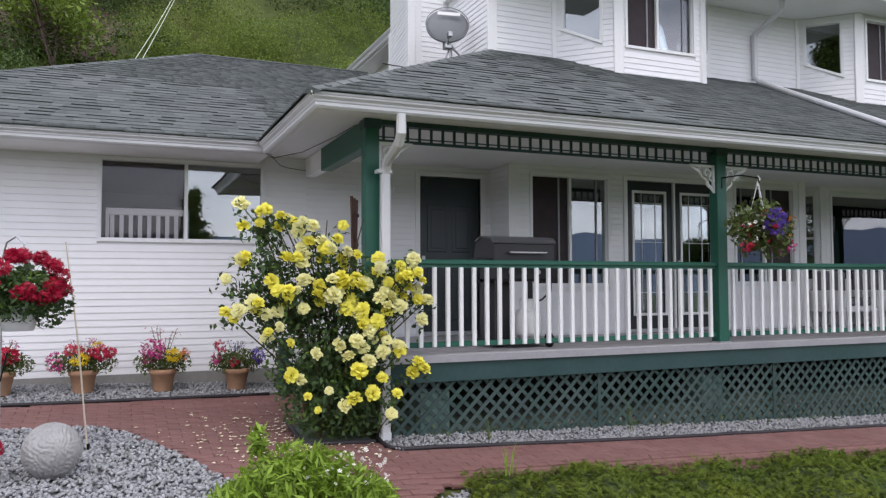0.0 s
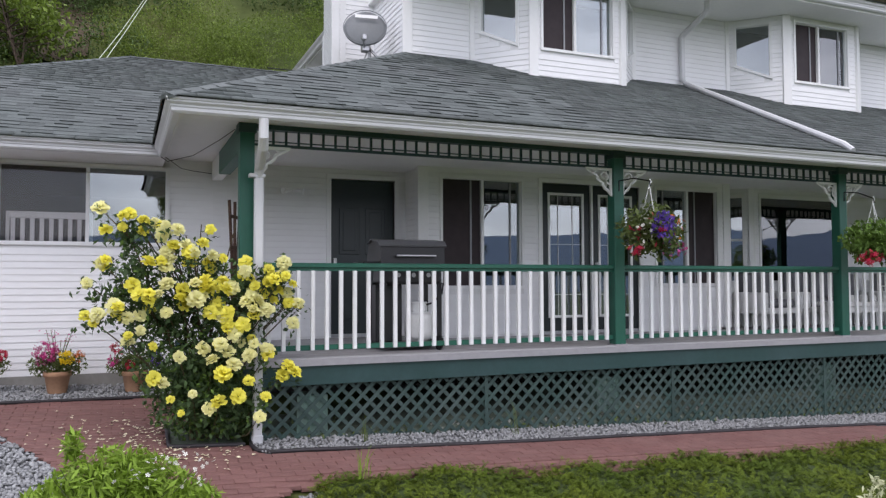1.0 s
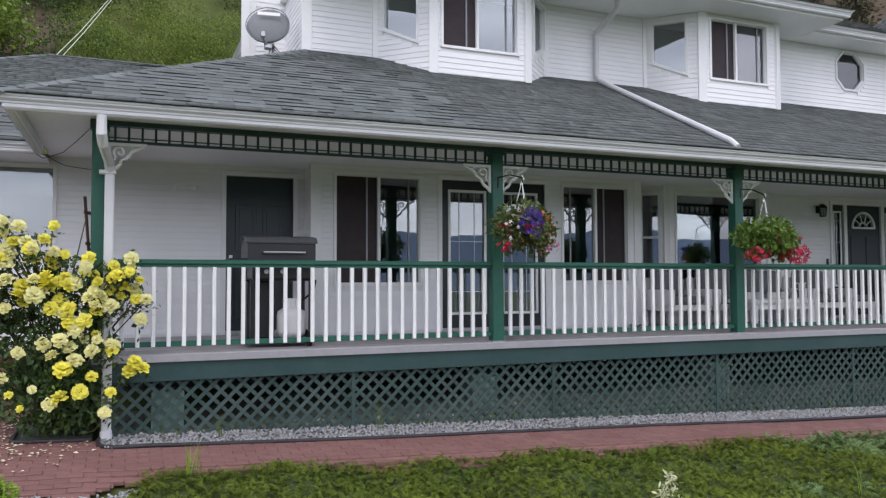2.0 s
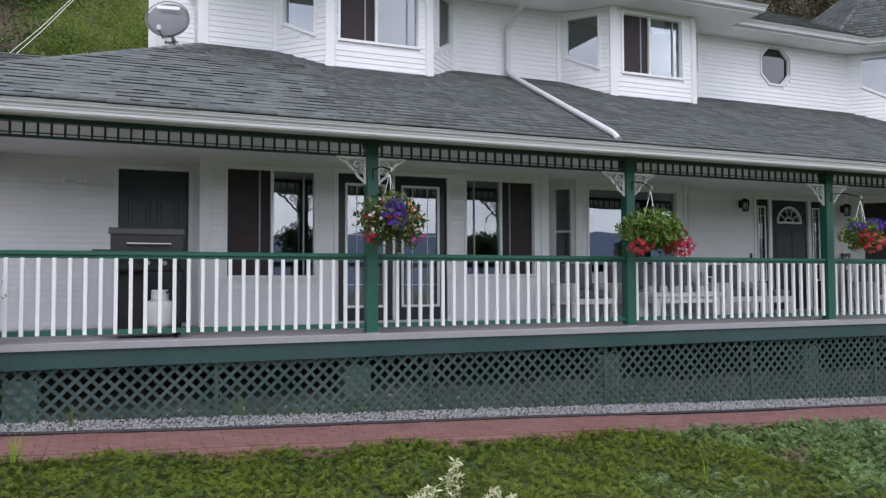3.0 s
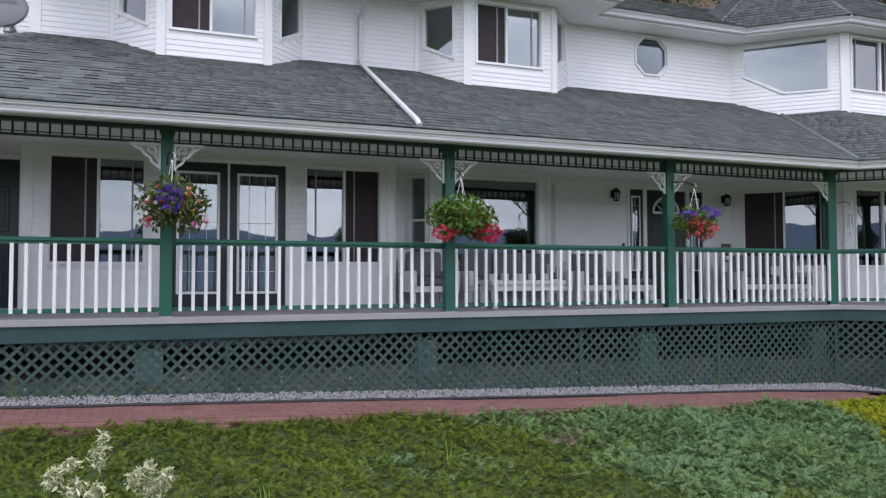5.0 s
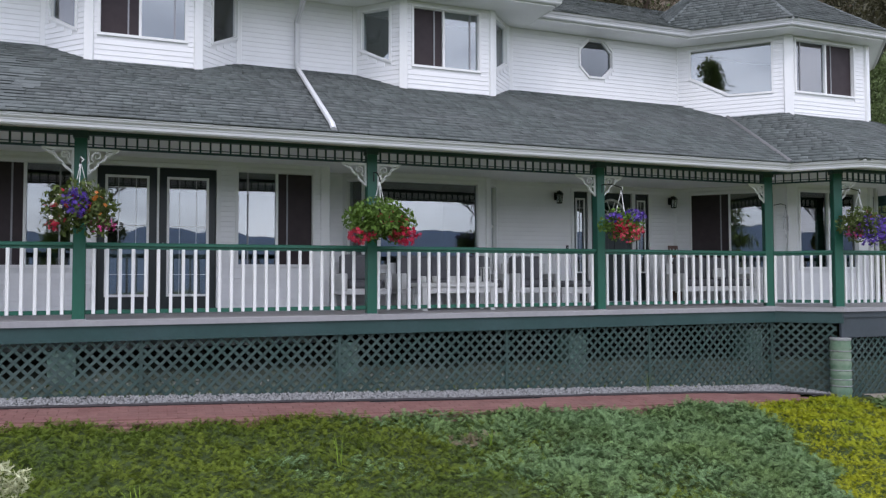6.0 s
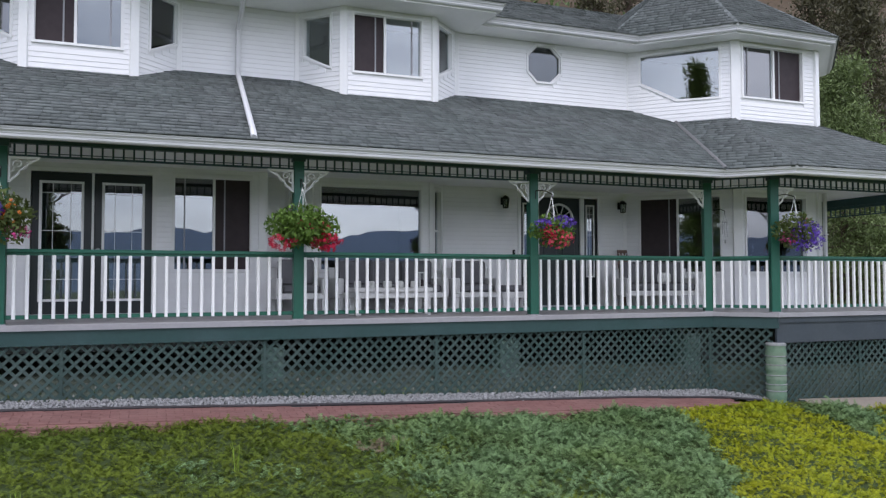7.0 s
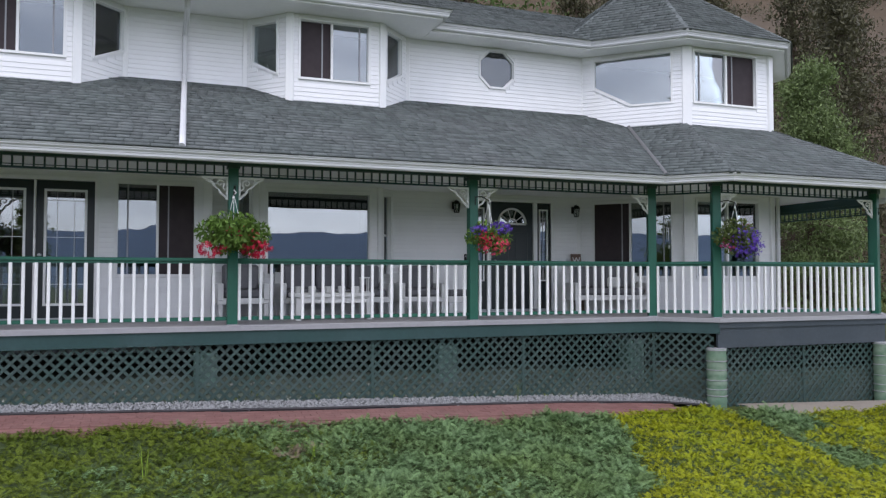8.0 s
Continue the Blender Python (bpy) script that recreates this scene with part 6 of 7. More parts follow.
FLOWER_F = [(0, 1 + 3 * k, 2 + 3 * k, 3 + 3 * k) for k in range(5)]


def blob_points(n, centres, radii, shell=0.35, rng=RNG):
    """Points near the surface of several ellipsoids, thinned inside."""
    centres, radii = np.asarray(centres, float), np.asarray(radii, float)
    vol = np.prod(radii, 1) ** 0.67
    which = rng.choice(len(centres), n, p=vol / vol.sum())
    d = rng.normal(size=(n, 3))
    d /= np.linalg.norm(d, axis=1)[:, None]
    r = 1 - shell * rng.random(n) ** 1.4
    return centres[which] + d * radii[which] * r[:, None], d


def foliage(name, points, material, parent, lo, hi, tilt=0.9, label="", long=1.0, kind=""):
    s = RNG.uniform(lo, hi, len(points))
    v, f = scatter(np.array(LEAF_V) * np.array([1, long, 1]), LEAF_F, points, turns(len(points), tilt), s)
    o = part(name, bulk(name, v, f, material), None, parent, label)
    o["kind"] = "stuff"
    return o


def flowers(name, points, material, parent, lo, hi, label="", tilt=0.9):
    v, f = scatter(FLOWER_V, FLOWER_F, points, turns(len(points), tilt), RNG.uniform(lo, hi, len(points)))
    o = part(name, bulk(name, v, f, material), None, parent, label)
    o["kind"] = "stuff"
    return o


# rose bush
def bloom_mesh(seed, material):
    rnd = random.Random(seed)
    g = Geo()
    for count, r0, r1, z0, z1, w in ((5, 0.03, 0.18, 0.12, 0.40, 0.22), (7, 0.08, 0.32, 0.06, 0.37, 0.26), (9, 0.10, 0.45, 0.0, 0.27, 0.27), (9, 0.12, 0.54, -0.05, 0.13, 0.28), (8, 0.12, 0.56, -0.10, -0.02, 0.30)):
        off = rnd.uniform(0, 6.28)
        for k in range(count):
            a = off + 2 * math.pi * k / count + rnd.uniform(-0.15, 0.15)
            ca, sa = math.cos(a), math.sin(a)
            jr, jz = rnd.uniform(0.78, 1.15), rnd.uniform(-0.08, 0.08)
            pts = []
            for q, wid in ((0.0, 0.4), (0.55, 1.0), (1.0, 0.75)):
                r, z = (r0 + (r1 - r0) * q) * jr, z0 + (z1 - z0) * math.sin(q * 1.57) + jz
                if q == 1.0:
                    z -= 0.05
                for s in (-1, 0, 1):
                    ww = w * wid * s * 0.62
                    pts.append((ca * r - sa * ww + rnd.uniform(-0.025, 0.025), sa * r + ca * ww + rnd.uniform(-0.025, 0.025), z + 0.06 * abs(s) + rnd.uniform(-0.03, 0.03)))
            g.add(pts, [(0, 1, 4, 3), (1, 2, 5, 4), (3, 4, 7, 6), (4, 5, 8, 7)])
    return g.mesh("bloom", material, True, fix=False)


BLOOMS = [bloom_mesh(k, M_YELLOW) for k in range(4)] + [bloom_mesh(k + 9, M_CREAM) for k in range(3)]
rose = thing("rose_bush", "tall rose bush covered in yellow and cream blooms", "rose bush")
rnd = random.Random(21)
tips = []
base_z = float(ground_z(0.0, 0.1))
for k in range(22):
    x0, y0 = 0.02 + rnd.uniform(-0.16, 0.16), 0.18 + rnd.uniform(-0.12, 0.2)
    a = rnd.uniform(-math.pi, math.pi)
    ht = rnd.uniform(0.9, 2.0)
    sp = rnd.uniform(0.1, 0.62)
    tip = (x0 + sp * math.cos(a) * 1.15, y0 + sp * math.sin(a) * 0.6 - 0.15, base_z + ht)
    mid = (x0 + sp * 0.3 * math.cos(a), y0 + sp * 0.3 * math.sin(a), base_z + ht * 0.55)
    part("stem", Geo().tube([(x0, y0, base_z - 0.03), mid, tip], [0.013, 0.009, 0.005], 5), M_STEM, rose)
    tips.append(tip)
part("stem", Geo().tube([(-0.1, 0.1, base_z), (-0.35, -0.1, 1.2), (-0.62, -0.12, 1.9), (-0.76, -0.12, 2.2)], [0.014, 0.01, 0.007, 0.005], 5), M_STEM, rose)
blob_c = [(-0.05, 0.0, 0.55), (0.10, -0.05, 1.00), (-0.30, -0.05, 1.25), (0.28, -0.08, 1.42), (-0.08, -0.02, 1.62), (-0.52, -0.1, 1.72), (-0.42, -0.05, 1.42), (0.05, 0.1, 0.35), (-0.16, 0.0, 0.85), (0.42, -0.1, 1.62), (-0.58, -0.1, 2.0), (0.18, 0, 0.7), (-0.66, -0.12, 1.5)]
blob_r = [(0.38, 0.36, 0.35), (0.40, 0.34, 0.34), (0.36, 0.32, 0.30), (0.36, 0.28, 0.26), (0.36, 0.30, 0.26), (0.20, 0.2, 0.22), (0.32, 0.26, 0.22), (0.36, 0.34, 0.2), (0.42, 0.36, 0.34), (0.22, 0.2, 0.2), (0.13, 0.14, 0.2), (0.34, 0.3, 0.3), (0.22, 0.16, 0.14)]
blob_c = [(x * 1.15, y, z) for x, y, z in blob_c] + [(-0.22, -0.02, 0.62), (0.24, -0.05, 0.50)]
blob_r = [(a * 1.12, b, c) for a, b, c in blob_r] + [(0.34, 0.3, 0.34), (0.3, 0.28, 0.3)]
pts, _ = blob_points(8000, blob_c, blob_r, 0.95)
pts = pts[pts[:, 2] > base_z + 0.03]
foliage("leaves", pts, M_ROSELEAF, rose, 0.045, 0.085, 0.8)
twp, _ = blob_points(1500, blob_c, blob_r, 0.15)
foliage("young_leaves", twp, M_BASKLEAF, rose, 0.04, 0.07, 0.8, "lighter young leaves")


bloom_at = []


def put_bloom(c, size, cream=False):
    o = new("bloom", rnd.choice(BLOOMS[4:] if cream else BLOOMS[:4]))
    o.parent = rose
    c = (c[0] * 1.12 - 0.02, c[1], c[2])
    bloom_at.append(c)
    o.matrix_basis = pose(*c, rnd.uniform(20, 75), rnd.uniform(-25, 25), rnd.uniform(-40, 40)) @ Matrix.Diagonal((size, size, size, 1))


for cl, cnt, spread, big in (((-0.64, -0.22, 2.16), 5, 0.10, 0.13), ((-0.42, -0.2, 2.12), 2, 0.05, 0.11), ((-0.70, -0.25, 1.78), 2, 0.06, 0.11), ((-0.15, -0.30, 2.0), 6, 0.13, 0.13), ((-0.30, -0.30, 1.85), 4, 0.10, 0.14), ((0.02, -0.32, 1.78), 5, 0.11, 0.13), ((-0.66, -0.28, 1.42), 7, 0.15, 0.13), ((-0.35, -0.36, 1.48), 8, 0.14, 0.14), ((-0.05, -0.38, 1.56), 8, 0.14, 0.15), ((0.34, -0.36, 1.66), 10, 0.16, 0.13), ((0.50, -0.32, 1.55), 7, 0.13, 0.12), ((0.22, -0.40, 1.38), 6, 0.14, 0.13), ((0.05, -0.40, 1.22), 6, 0.16, 0.13), ((-0.52, -0.3, 1.15), 3, 0.08, 0.11), ((0.30, -0.38, 1.08), 4, 0.12, 0.12)):
    for k in range(round(cnt * 1.4)):
        put_bloom((cl[0] + max(-1.5, min(1.5, rnd.gauss(0, 1))) * spread, cl[1] + rnd.gauss(0, 0.05), cl[2] + max(-1.5, min(1.5, rnd.gauss(0, 1))) * spread * 0.6), big * rnd.uniform(0.62, 1.02), rnd.random() < 0.38)
for c, s in (((-0.40, -0.30, 0.80), 0.13), ((-0.34, -0.3, 0.76), 0.11), ((0.10, -0.42, 0.82), 0.16), ((0.18, -0.4, 0.90), 0.13), ((0.02, -0.40, 0.95), 0.11), ((0.30, -0.38, 0.98), 0.12), ((0.62, -0.32, 0.86), 0.13), ((0.58, -0.30, 0.77), 0.13), ((0.68, -0.30, 0.80), 0.12), ((0.22, -0.38, 0.62), 0.14), ((0.08, -0.36, 0.58), 0.13), ((0.00, -0.34, 0.52), 0.11), ((0.44, -0.32, 0.60), 0.09), ((0.40, -0.3, 0.42), 0.10), ((-0.05, -0.36, 1.05), 0.12), ((0.14, -0.38, 1.02), 0.11), ((-0.22, -0.34, 0.98), 0.10), ((0.46, -0.34, 1.02), 0.10), ((0.30, -0.36, 0.75), 0.10), ((-0.12, -0.34, 0.66), 0.07), ((-0.28, -0.32, 0.62), 0.07), ((-0.2, -0.32, 0.5), 0.06), ((0.70, -0.30, 1.42), 0.10), ((0.66, -0.30, 1.25), 0.11), ((0.58, -0.32, 1.80), 0.12), ((-0.88, -0.2, 1.62), 0.09)):
    put_bloom(c, s, rnd.random() < 0.5)


near_bloom = np.repeat(np.array(bloom_at), 16, 0)
near_bloom = near_bloom + RNG.normal(0, 1, near_bloom.shape) * np.array([0.045, 0.03, 0.045]) + np.array([0.0, 0.05, -0.04])
foliage("bloom_leaves", near_bloom, M_ROSELEAF, rose, 0.04, 0.075, 0.8)
for c in bloom_at[::3]:
    part("stem", Geo().tube([(c[0], c[1] + 0.02, c[2]), (c[0] * 0.8, c[1] + 0.15, c[2] - 0.18), (c[0] * 0.5, 0.05, max(base_z, c[2] - 0.45))], [0.004, 0.006, 0.008], 5), M_STEM, rose)


# hanging baskets
def hanging_basket(x, y, z, width, height, leaf, blooms, label, hook_from, n_leaf=1500, trail=0.4):
    b = thing("hanging_basket", label, "hanging basket", pose(x, y, z), group="hanging baskets")
    pot = part("pot", Geo().lathe([(0.0, -0.14), (0.09, -0.13), (0.13, 0.0), (0.135, 0.03), (0.125, 0.03), (0.0, 0.0)], seg=14), M_POTSOIL, b)
    hp = Vector(hook_from) - Vector((x, y, z))
    top = Vector((0, 0, 0.50))
    part("hook_arm", Geo().tube([hp + Vector((0, 0, -0.12)), hp, (hp + top) / 2 + Vector((0, 0, 0.05)), top + Vector((0, 0, 0.04)), top + Vector((0, -0.02, -0.02))], 0.008, 6), M_METAL, b, "black iron bracket")
    hang = Geo()
    for k in range(3):
        a = k * 2.094 + 0.4
        hang.tube([top, (0.12 * math.cos(a), 0.12 * math.sin(a), 0.03)], 0.004, 4)
    hang.tube([top + Vector((0, 0, 0.06)), top + Vector((0.03, 0, 0.03)), top, top + Vector((-0.015, 0, -0.05))], 0.008, 5)
    part("hanger", hang, M_TRIM, pot, "white hanger")
    w, h = width / 2, height / 2
    cs = [(0, 0, 0.05), (-w * 0.5, 0, 0.0), (w * 0.5, 0, -0.02), (0, -w * 0.35, -0.02), (-w * 0.25, 0, -h * trail), (w * 0.4, -0.05, -h * trail)]
    rs = [(w * 0.75, w * 0.7, h * 0.75), (w * 0.5, w * 0.5, h * 0.55), (w * 0.5, w * 0.5, h * 0.6), (w * 0.6, w * 0.5, h * 0.6), (w * 0.4, w * 0.4, h * 0.5), (w * 0.4, w * 0.4, h * 0.55)]
    p, _ = blob_points(n_leaf, cs, rs, 0.55)
    foliage("leaves", p, leaf, b, 0.05, 0.095, 0.8)
    for material, nm, count, c, r, lo, hi in blooms:
        p, _ = blob_points(count, [c], [r], 0.5)
        flowers(nm, p, material, b, lo, hi)
    return b


hanging_basket(4.57, -0.50, 2.18, 0.84, 0.74, M_OLIVELEAF,
               [(M_PURPLE, "violet_flowers", 130, (-0.02, -0.26, 0.02), (0.15, 0.12, 0.16), 0.035, 0.06), (M_PINK, "pink_flowers", 26, (0.22, -0.1, -0.22), (0.16, 0.14, 0.12), 0.04, 0.07), (M_RED, "red_flowers", 22, (-0.1, -0.15, 0.0), (0.28, 0.18, 0.22), 0.04, 0.065), (M_ORANGE, "orange_flowers", 16, (0.18, -0.18, 0.02), (0.16, 0.12, 0.14), 0.035, 0.055), (M_WHITEFL, "pale_flowers", 14, (-0.2, -0.2, -0.05), (0.12, 0.1, 0.16), 0.03, 0.05), (M_RED, "trailing_flowers", 10, (-0.28, -0.1, -0.22), (0.08, 0.08, 0.06), 0.05, 0.07)],
               "mixed hanging basket with violet, pink and red flowers", (4.53, 0.0, 2.78), 1300)
hanging_basket(8.04, -0.47, 2.13, 0.98, 0.66, M_BASKLEAF,
               [(M_RED, "red_flowers", 90, (0.27, -0.20, -0.22), (0.22, 0.16, 0.12), 0.045, 0.075), (M_RED, "trailing_flowers", 40, (-0.28, -0.18, -0.22), (0.18, 0.14, 0.10), 0.045, 0.07), (M_CORAL, "coral_flowers", 14, (0.08, -0.3, -0.02), (0.2, 0.08, 0.1), 0.045, 0.07)],
               "leafy hanging basket with trailing red flowers", (8.10, 0.0, 2.80), 2300)
hanging_basket(11.66, -0.50, 2.14, 0.72, 0.56, M_BASKLEAF,
               [(M_PURPLE, "violet_flowers", 150, (0.10, -0.12, 0.12), (0.20, 0.16, 0.10), 0.035, 0.055), (M_PURPLE, "violet_trail", 60, (-0.2, -0.1, 0.1), (0.12, 0.12, 0.08), 0.035, 0.055), (M_CORAL, "coral_flowers", 120, (0.0, -0.16, -0.12), (0.27, 0.18, 0.14), 0.04, 0.06), (M_RED, "red_flowers", 40, (-0.1, -0.18, -0.02), (0.2, 0.12, 0.12), 0.035, 0.055)],
               "hanging basket with violet and coral flowers", (11.66, 0.0, 2.78), 1000)
hanging_basket(15.72, -1.00, 2.20, 0.80, 0.66, M_OLIVELEAF,
               [(M_PURPLE, "violet_flowers", 300, (0.04, -0.20, -0.10), (0.28, 0.24, 0.26), 0.035, 0.06), (M_PINK, "pink_flowers", 34, (-0.2, -0.08, -0.12), (0.16, 0.14, 0.12), 0.035, 0.055), (M_RED, "red_flowers", 20, (0.2, 0.0, 0.12), (0.2, 0.16, 0.12), 0.03, 0.05)],
               "hanging basket with violet flowers and long trails", (15.64, -0.72, 2.78), 1000)
hanging_basket(19.5, -0.98, 2.20, 0.60, 0.56, M_OLIVELEAF,
               [(M_RED, "red_flowers", 60, (0.0, -0.14, -0.06), (0.24, 0.16, 0.18), 0.04, 0.06)],
               "hanging basket with red flowers at the porch corner", (19.14, -0.72, 2.78), 900)

# geraniums on shepherd's hooks
def geranium(x, y, z, zg, label):
    b = thing("geranium_basket", label, "hanging basket", pose(x, y, z))
    part("pot", Geo().lathe([(0.0, -0.17), (0.10, -0.165), (0.15, 0.0), (0.155, 0.02), (0.14, 0.02), (0.0, -0.01)], seg=18), M_RAILW, b, "white plastic pot", True)
    p, _ = blob_points(2300, [(0, 0, 0.12), (-0.16, 0, 0.06), (0.17, 0, 0.05), (0, -0.12, 0.08)], [(0.30, 0.28, 0.2), (0.2, 0.2, 0.2), (0.19, 0.2, 0.2), (0.24, 0.2, 0.18)], 0.5)
    foliage("leaves", p, M_ROSELEAF, b, 0.04, 0.075, 0.7)
    p2, _ = blob_points(500, [(0, 0, 0.1)], [(0.3, 0.28, 0.18)], 0.2)
    foliage("light_leaves", p2, M_BASKLEAF, b, 0.04, 0.07, 0.7)
    rr = random.Random(5)
    for k in range(26):
        a, e = rr.uniform(0, 6.28), rr.uniform(-0.5, 1.3)
        c = (0.30 * math.cos(a) * math.cos(e), -abs(0.26 * math.sin(a) * math.cos(e)) - 0.02, 0.16 + 0.23 * math.sin(e))
        pp, _ = blob_points(70, [c], [(0.062, 0.06, 0.052)], 0.4)
        flowers("flower_head", pp, M_RED, b, 0.026, 0.04)
    return b


geranium(-2.50, -0.50, 1.41, 0.25, "white hanging pot of dark red geraniums on a hook")
hk = thing("shepherds_hook", "thin metal plant hook standing in the gravel", "plant hook", pose(-2.63, -0.38, float(ground_z(-2.63, -0.38))))
part("rod", Geo().tube([(0, 0.05, -0.1), (0, 0.05, 1.55), (0.03, 0.0, 1.66), (0.10, -0.08, 1.70), (0.16, -0.14, 1.64), (0.14, -0.15, 1.58)], 0.007, 6), M_STEEL, hk)
part("strut", Geo().tube([(-0.16, 0.2, -0.05), (0.05, 0.0, 0.85)], 0.006, 5), M_METAL, hk)
part("hanger", Geo().tube([(0.10, -0.15, 1.60), (-0.05, -0.15, 1.18)], 0.003, 4).tube([(0.10, -0.15, 1.60), (0.22, -0.15, 1.18)], 0.003, 4), M_STEEL, hk)
pl = thing("garden_stake", "slim leaning tan garden cane", "stake", pose(-2.04, -0.01, float(ground_z(-2.04, 0)) - 0.04))
part("rod", Geo().tube([(0, 0, 0), (-0.08, 0.02, 0.85), (-0.19, 0.05, 1.72)], [0.008, 0.007, 0.005], 6), mat("tan_cane", (0.55, 0.47, 0.36), 0.7, var=0.15), pl)
part("foot", Geo().tube([(0.0, 0, -0.05), (0.0, 0, 0.10)], 0.013, 6), M_METAL, pl)
low = thing("geranium", "low dark red geranium in the gravel", "flowers", pose(-2.80, -0.72, float(ground_z(-2.8, -0.72))))
p, _ = blob_points(500, [(0, 0, 0.16)], [(0.22, 0.2, 0.16)], 0.5)
foliage("leaves", p, M_ROSELEAF, low, 0.04, 0.07)
for c in ((0.16, -0.1, 0.34), (0.05, -0.15, 0.30), (0.2, -0.02, 0.24), (-0.1, -0.1, 0.34)):
    pp, _ = blob_points(60, [c], [(0.06, 0.06, 0.05)], 0.4)
    flowers("flower_head", pp, M_RED, low, 0.026, 0.04)
part("stems", Geo().tube([(0, 0, 0), (0.05, -0.05, 0.2)], 0.008, 5), M_STEM, low)


# terracotta pots by the wall
def flower_pot(x, y, label, size, groups, tall):
    z = float(ground_z(x, y)) + 0.01
    b = thing("flower_pot", label, "flower pot", pose(x, y, z), group="pots along the wall")
    pot = part("pot", Geo().lathe([(0.0, 0.0), (0.092, 0.0), (0.098, 0.012), (0.128, 0.18), (0.142, 0.185), (0.145, 0.235), (0.132, 0.24), (0.125, 0.20), (0.0, 0.20)], seg=22), M_TERRA, b, "terracotta pot", True)
    part("soil", Geo().lathe([(0.0, 0.215), (0.125, 0.21)], seg=14), M_POTSOIL, pot)
    p, _ = blob_points(1300, [(0, 0, 0.34), (-0.14, 0, 0.30), (0.14, 0, 0.30)], [(0.23 * size, 0.18, 0.15), (0.17 * size, 0.16, 0.12), (0.17 * size, 0.16, 0.12)], 0.7)
    foliage("leaves", p, M_OLIVELEAF, b, 0.025, 0.05)
    for material, nm, count, c, r, lo, hi in groups:
        c, r = (c[0] * 1.2, c[1] * 1.15, c[2] + 0.03), (r[0] * 1.2, r[1], r[2] * 1.2)
        p, _ = blob_points(int(count * 1.3), [c], [r], 0.5)
        flowers(nm, p, material, b, lo, hi)
    rr = random.Random(int(x * 100))
    wisps = Geo()
    wp = []
    for k in range(9):
        dx, dy, hh = rr.uniform(-0.12, 0.14), rr.uniform(-0.05, 0.08), tall * rr.uniform(0.75, 1.1)
        wisps.tube([(dx * 0.3, dy, 0.3), (dx * 0.7, dy, 0.3 + hh * 0.5), (dx * 1.2, dy, 0.3 + hh)], 0.0035, 4)
        wp += [(dx * 1.2 + rr.gauss(0, 0.025), dy, 0.3 + hh * rr.uniform(0.75, 1.02)) for _ in range(7)]
    part("tall_stems", wisps, M_OLIVELEAF, b)
    flowers("wispy_blossom", np.array(wp), M_PINK if tall > 0.25 else M_PURPLE, b, 0.012, 0.024)
    return b


flower_pot(-2.16, 2.12, "terracotta pot of red, yellow and pink flowers", 1.25, [(M_RED, "red_flowers", 90, (0.14, -0.1, 0.38), (0.13, 0.1, 0.07), 0.035, 0.055), (M_CORAL, "coral_flowers", 40, (-0.08, -0.08, 0.42), (0.09, 0.08, 0.05), 0.035, 0.05), (M_YELFLOW, "yellow_flowers", 26, (-0.02, -0.17, 0.33), (0.08, 0.05, 0.06), 0.04, 0.06), (M_YELFLOW, "yellow_tops", 12, (0.1, 0.0, 0.46), (0.06, 0.05, 0.03), 0.04, 0.05), (M_PINK, "pink_flowers", 50, (-0.22, -0.06, 0.30), (0.08, 0.1, 0.1), 0.025, 0.045)], 0.26)
flower_pot(-1.37, 2.14, "terracotta pot of pink and yellow flowers", 1.0, [(M_PINK, "pink_flowers", 110, (-0.09, -0.08, 0.42), (0.12, 0.1, 0.12), 0.03, 0.05), (M_YELFLOW, "yellow_flowers", 26, (0.08, -0.15, 0.36), (0.08, 0.05, 0.06), 0.045, 0.065), (M_ORANGE, "orange_flowers", 20, (0.19, -0.08, 0.38), (0.05, 0.06, 0.06), 0.03, 0.045)], 0.36)
flower_pot(-0.58, 2.16, "terracotta pot of red, pink and violet flowers", 1.0, [(M_RED, "red_flowers", 26, (-0.16, -0.06, 0.46), (0.06, 0.06, 0.06), 0.035, 0.055), (M_PINK, "pink_flowers", 22, (-0.2, -0.06, 0.33), (0.06, 0.06, 0.06), 0.03, 0.05), (M_PURPLE, "violet_flowers", 60, (0.20, -0.06, 0.34), (0.08, 0.08, 0.09), 0.025, 0.045), (M_RED, "low_red_flowers", 8, (-0.05, -0.18, 0.29), (0.05, 0.03, 0.04), 0.04, 0.06)], 0.24)
flower_pot(-2.92, 2.05, "terracotta pot of red flowers and wispy stems", 1.05, [(M_RED, "red_flowers", 80, (0.05, -0.1, 0.36), (0.12, 0.1, 0.08), 0.035, 0.055), (M_WHITEFL, "pale_flowers", 20, (-0.05, -0.05, 0.44), (0.1, 0.08, 0.06), 0.03, 0.05)], 0.26)

# carved stone ball
ball = thing("garden_ball", "grey carved stone ball lying in the gravel", "garden ornament", pose(-2.26, -0.62, float(ground_z(-2.26, -0.62)) + 0.19))
bv, bf = [], []
NU, NV = 180, 90
for j in range(NV + 1):
    th = math.pi * j / NV
    for i in range(NU):
        ph = 2 * math.pi * i / NU
        p = Vector((math.sin(th) * math.cos(ph), math.sin(th) * math.sin(ph), math.cos(th)))
        w = p * 8.0 + Vector((noise.noise(p * 2.2), noise.noise(p * 2.2 + Vector((5, 0, 0))), noise.noise(p * 2.2 + Vector((0, 7, 0))))) * 2.6
        rdg = math.sin(w.x * 3 + w.y * 2.5) * math.cos(w.z * 3 - w.y)
        d = 0.0035 * math.tanh(rdg * 6)
        bv.append(p * (0.197 + d))
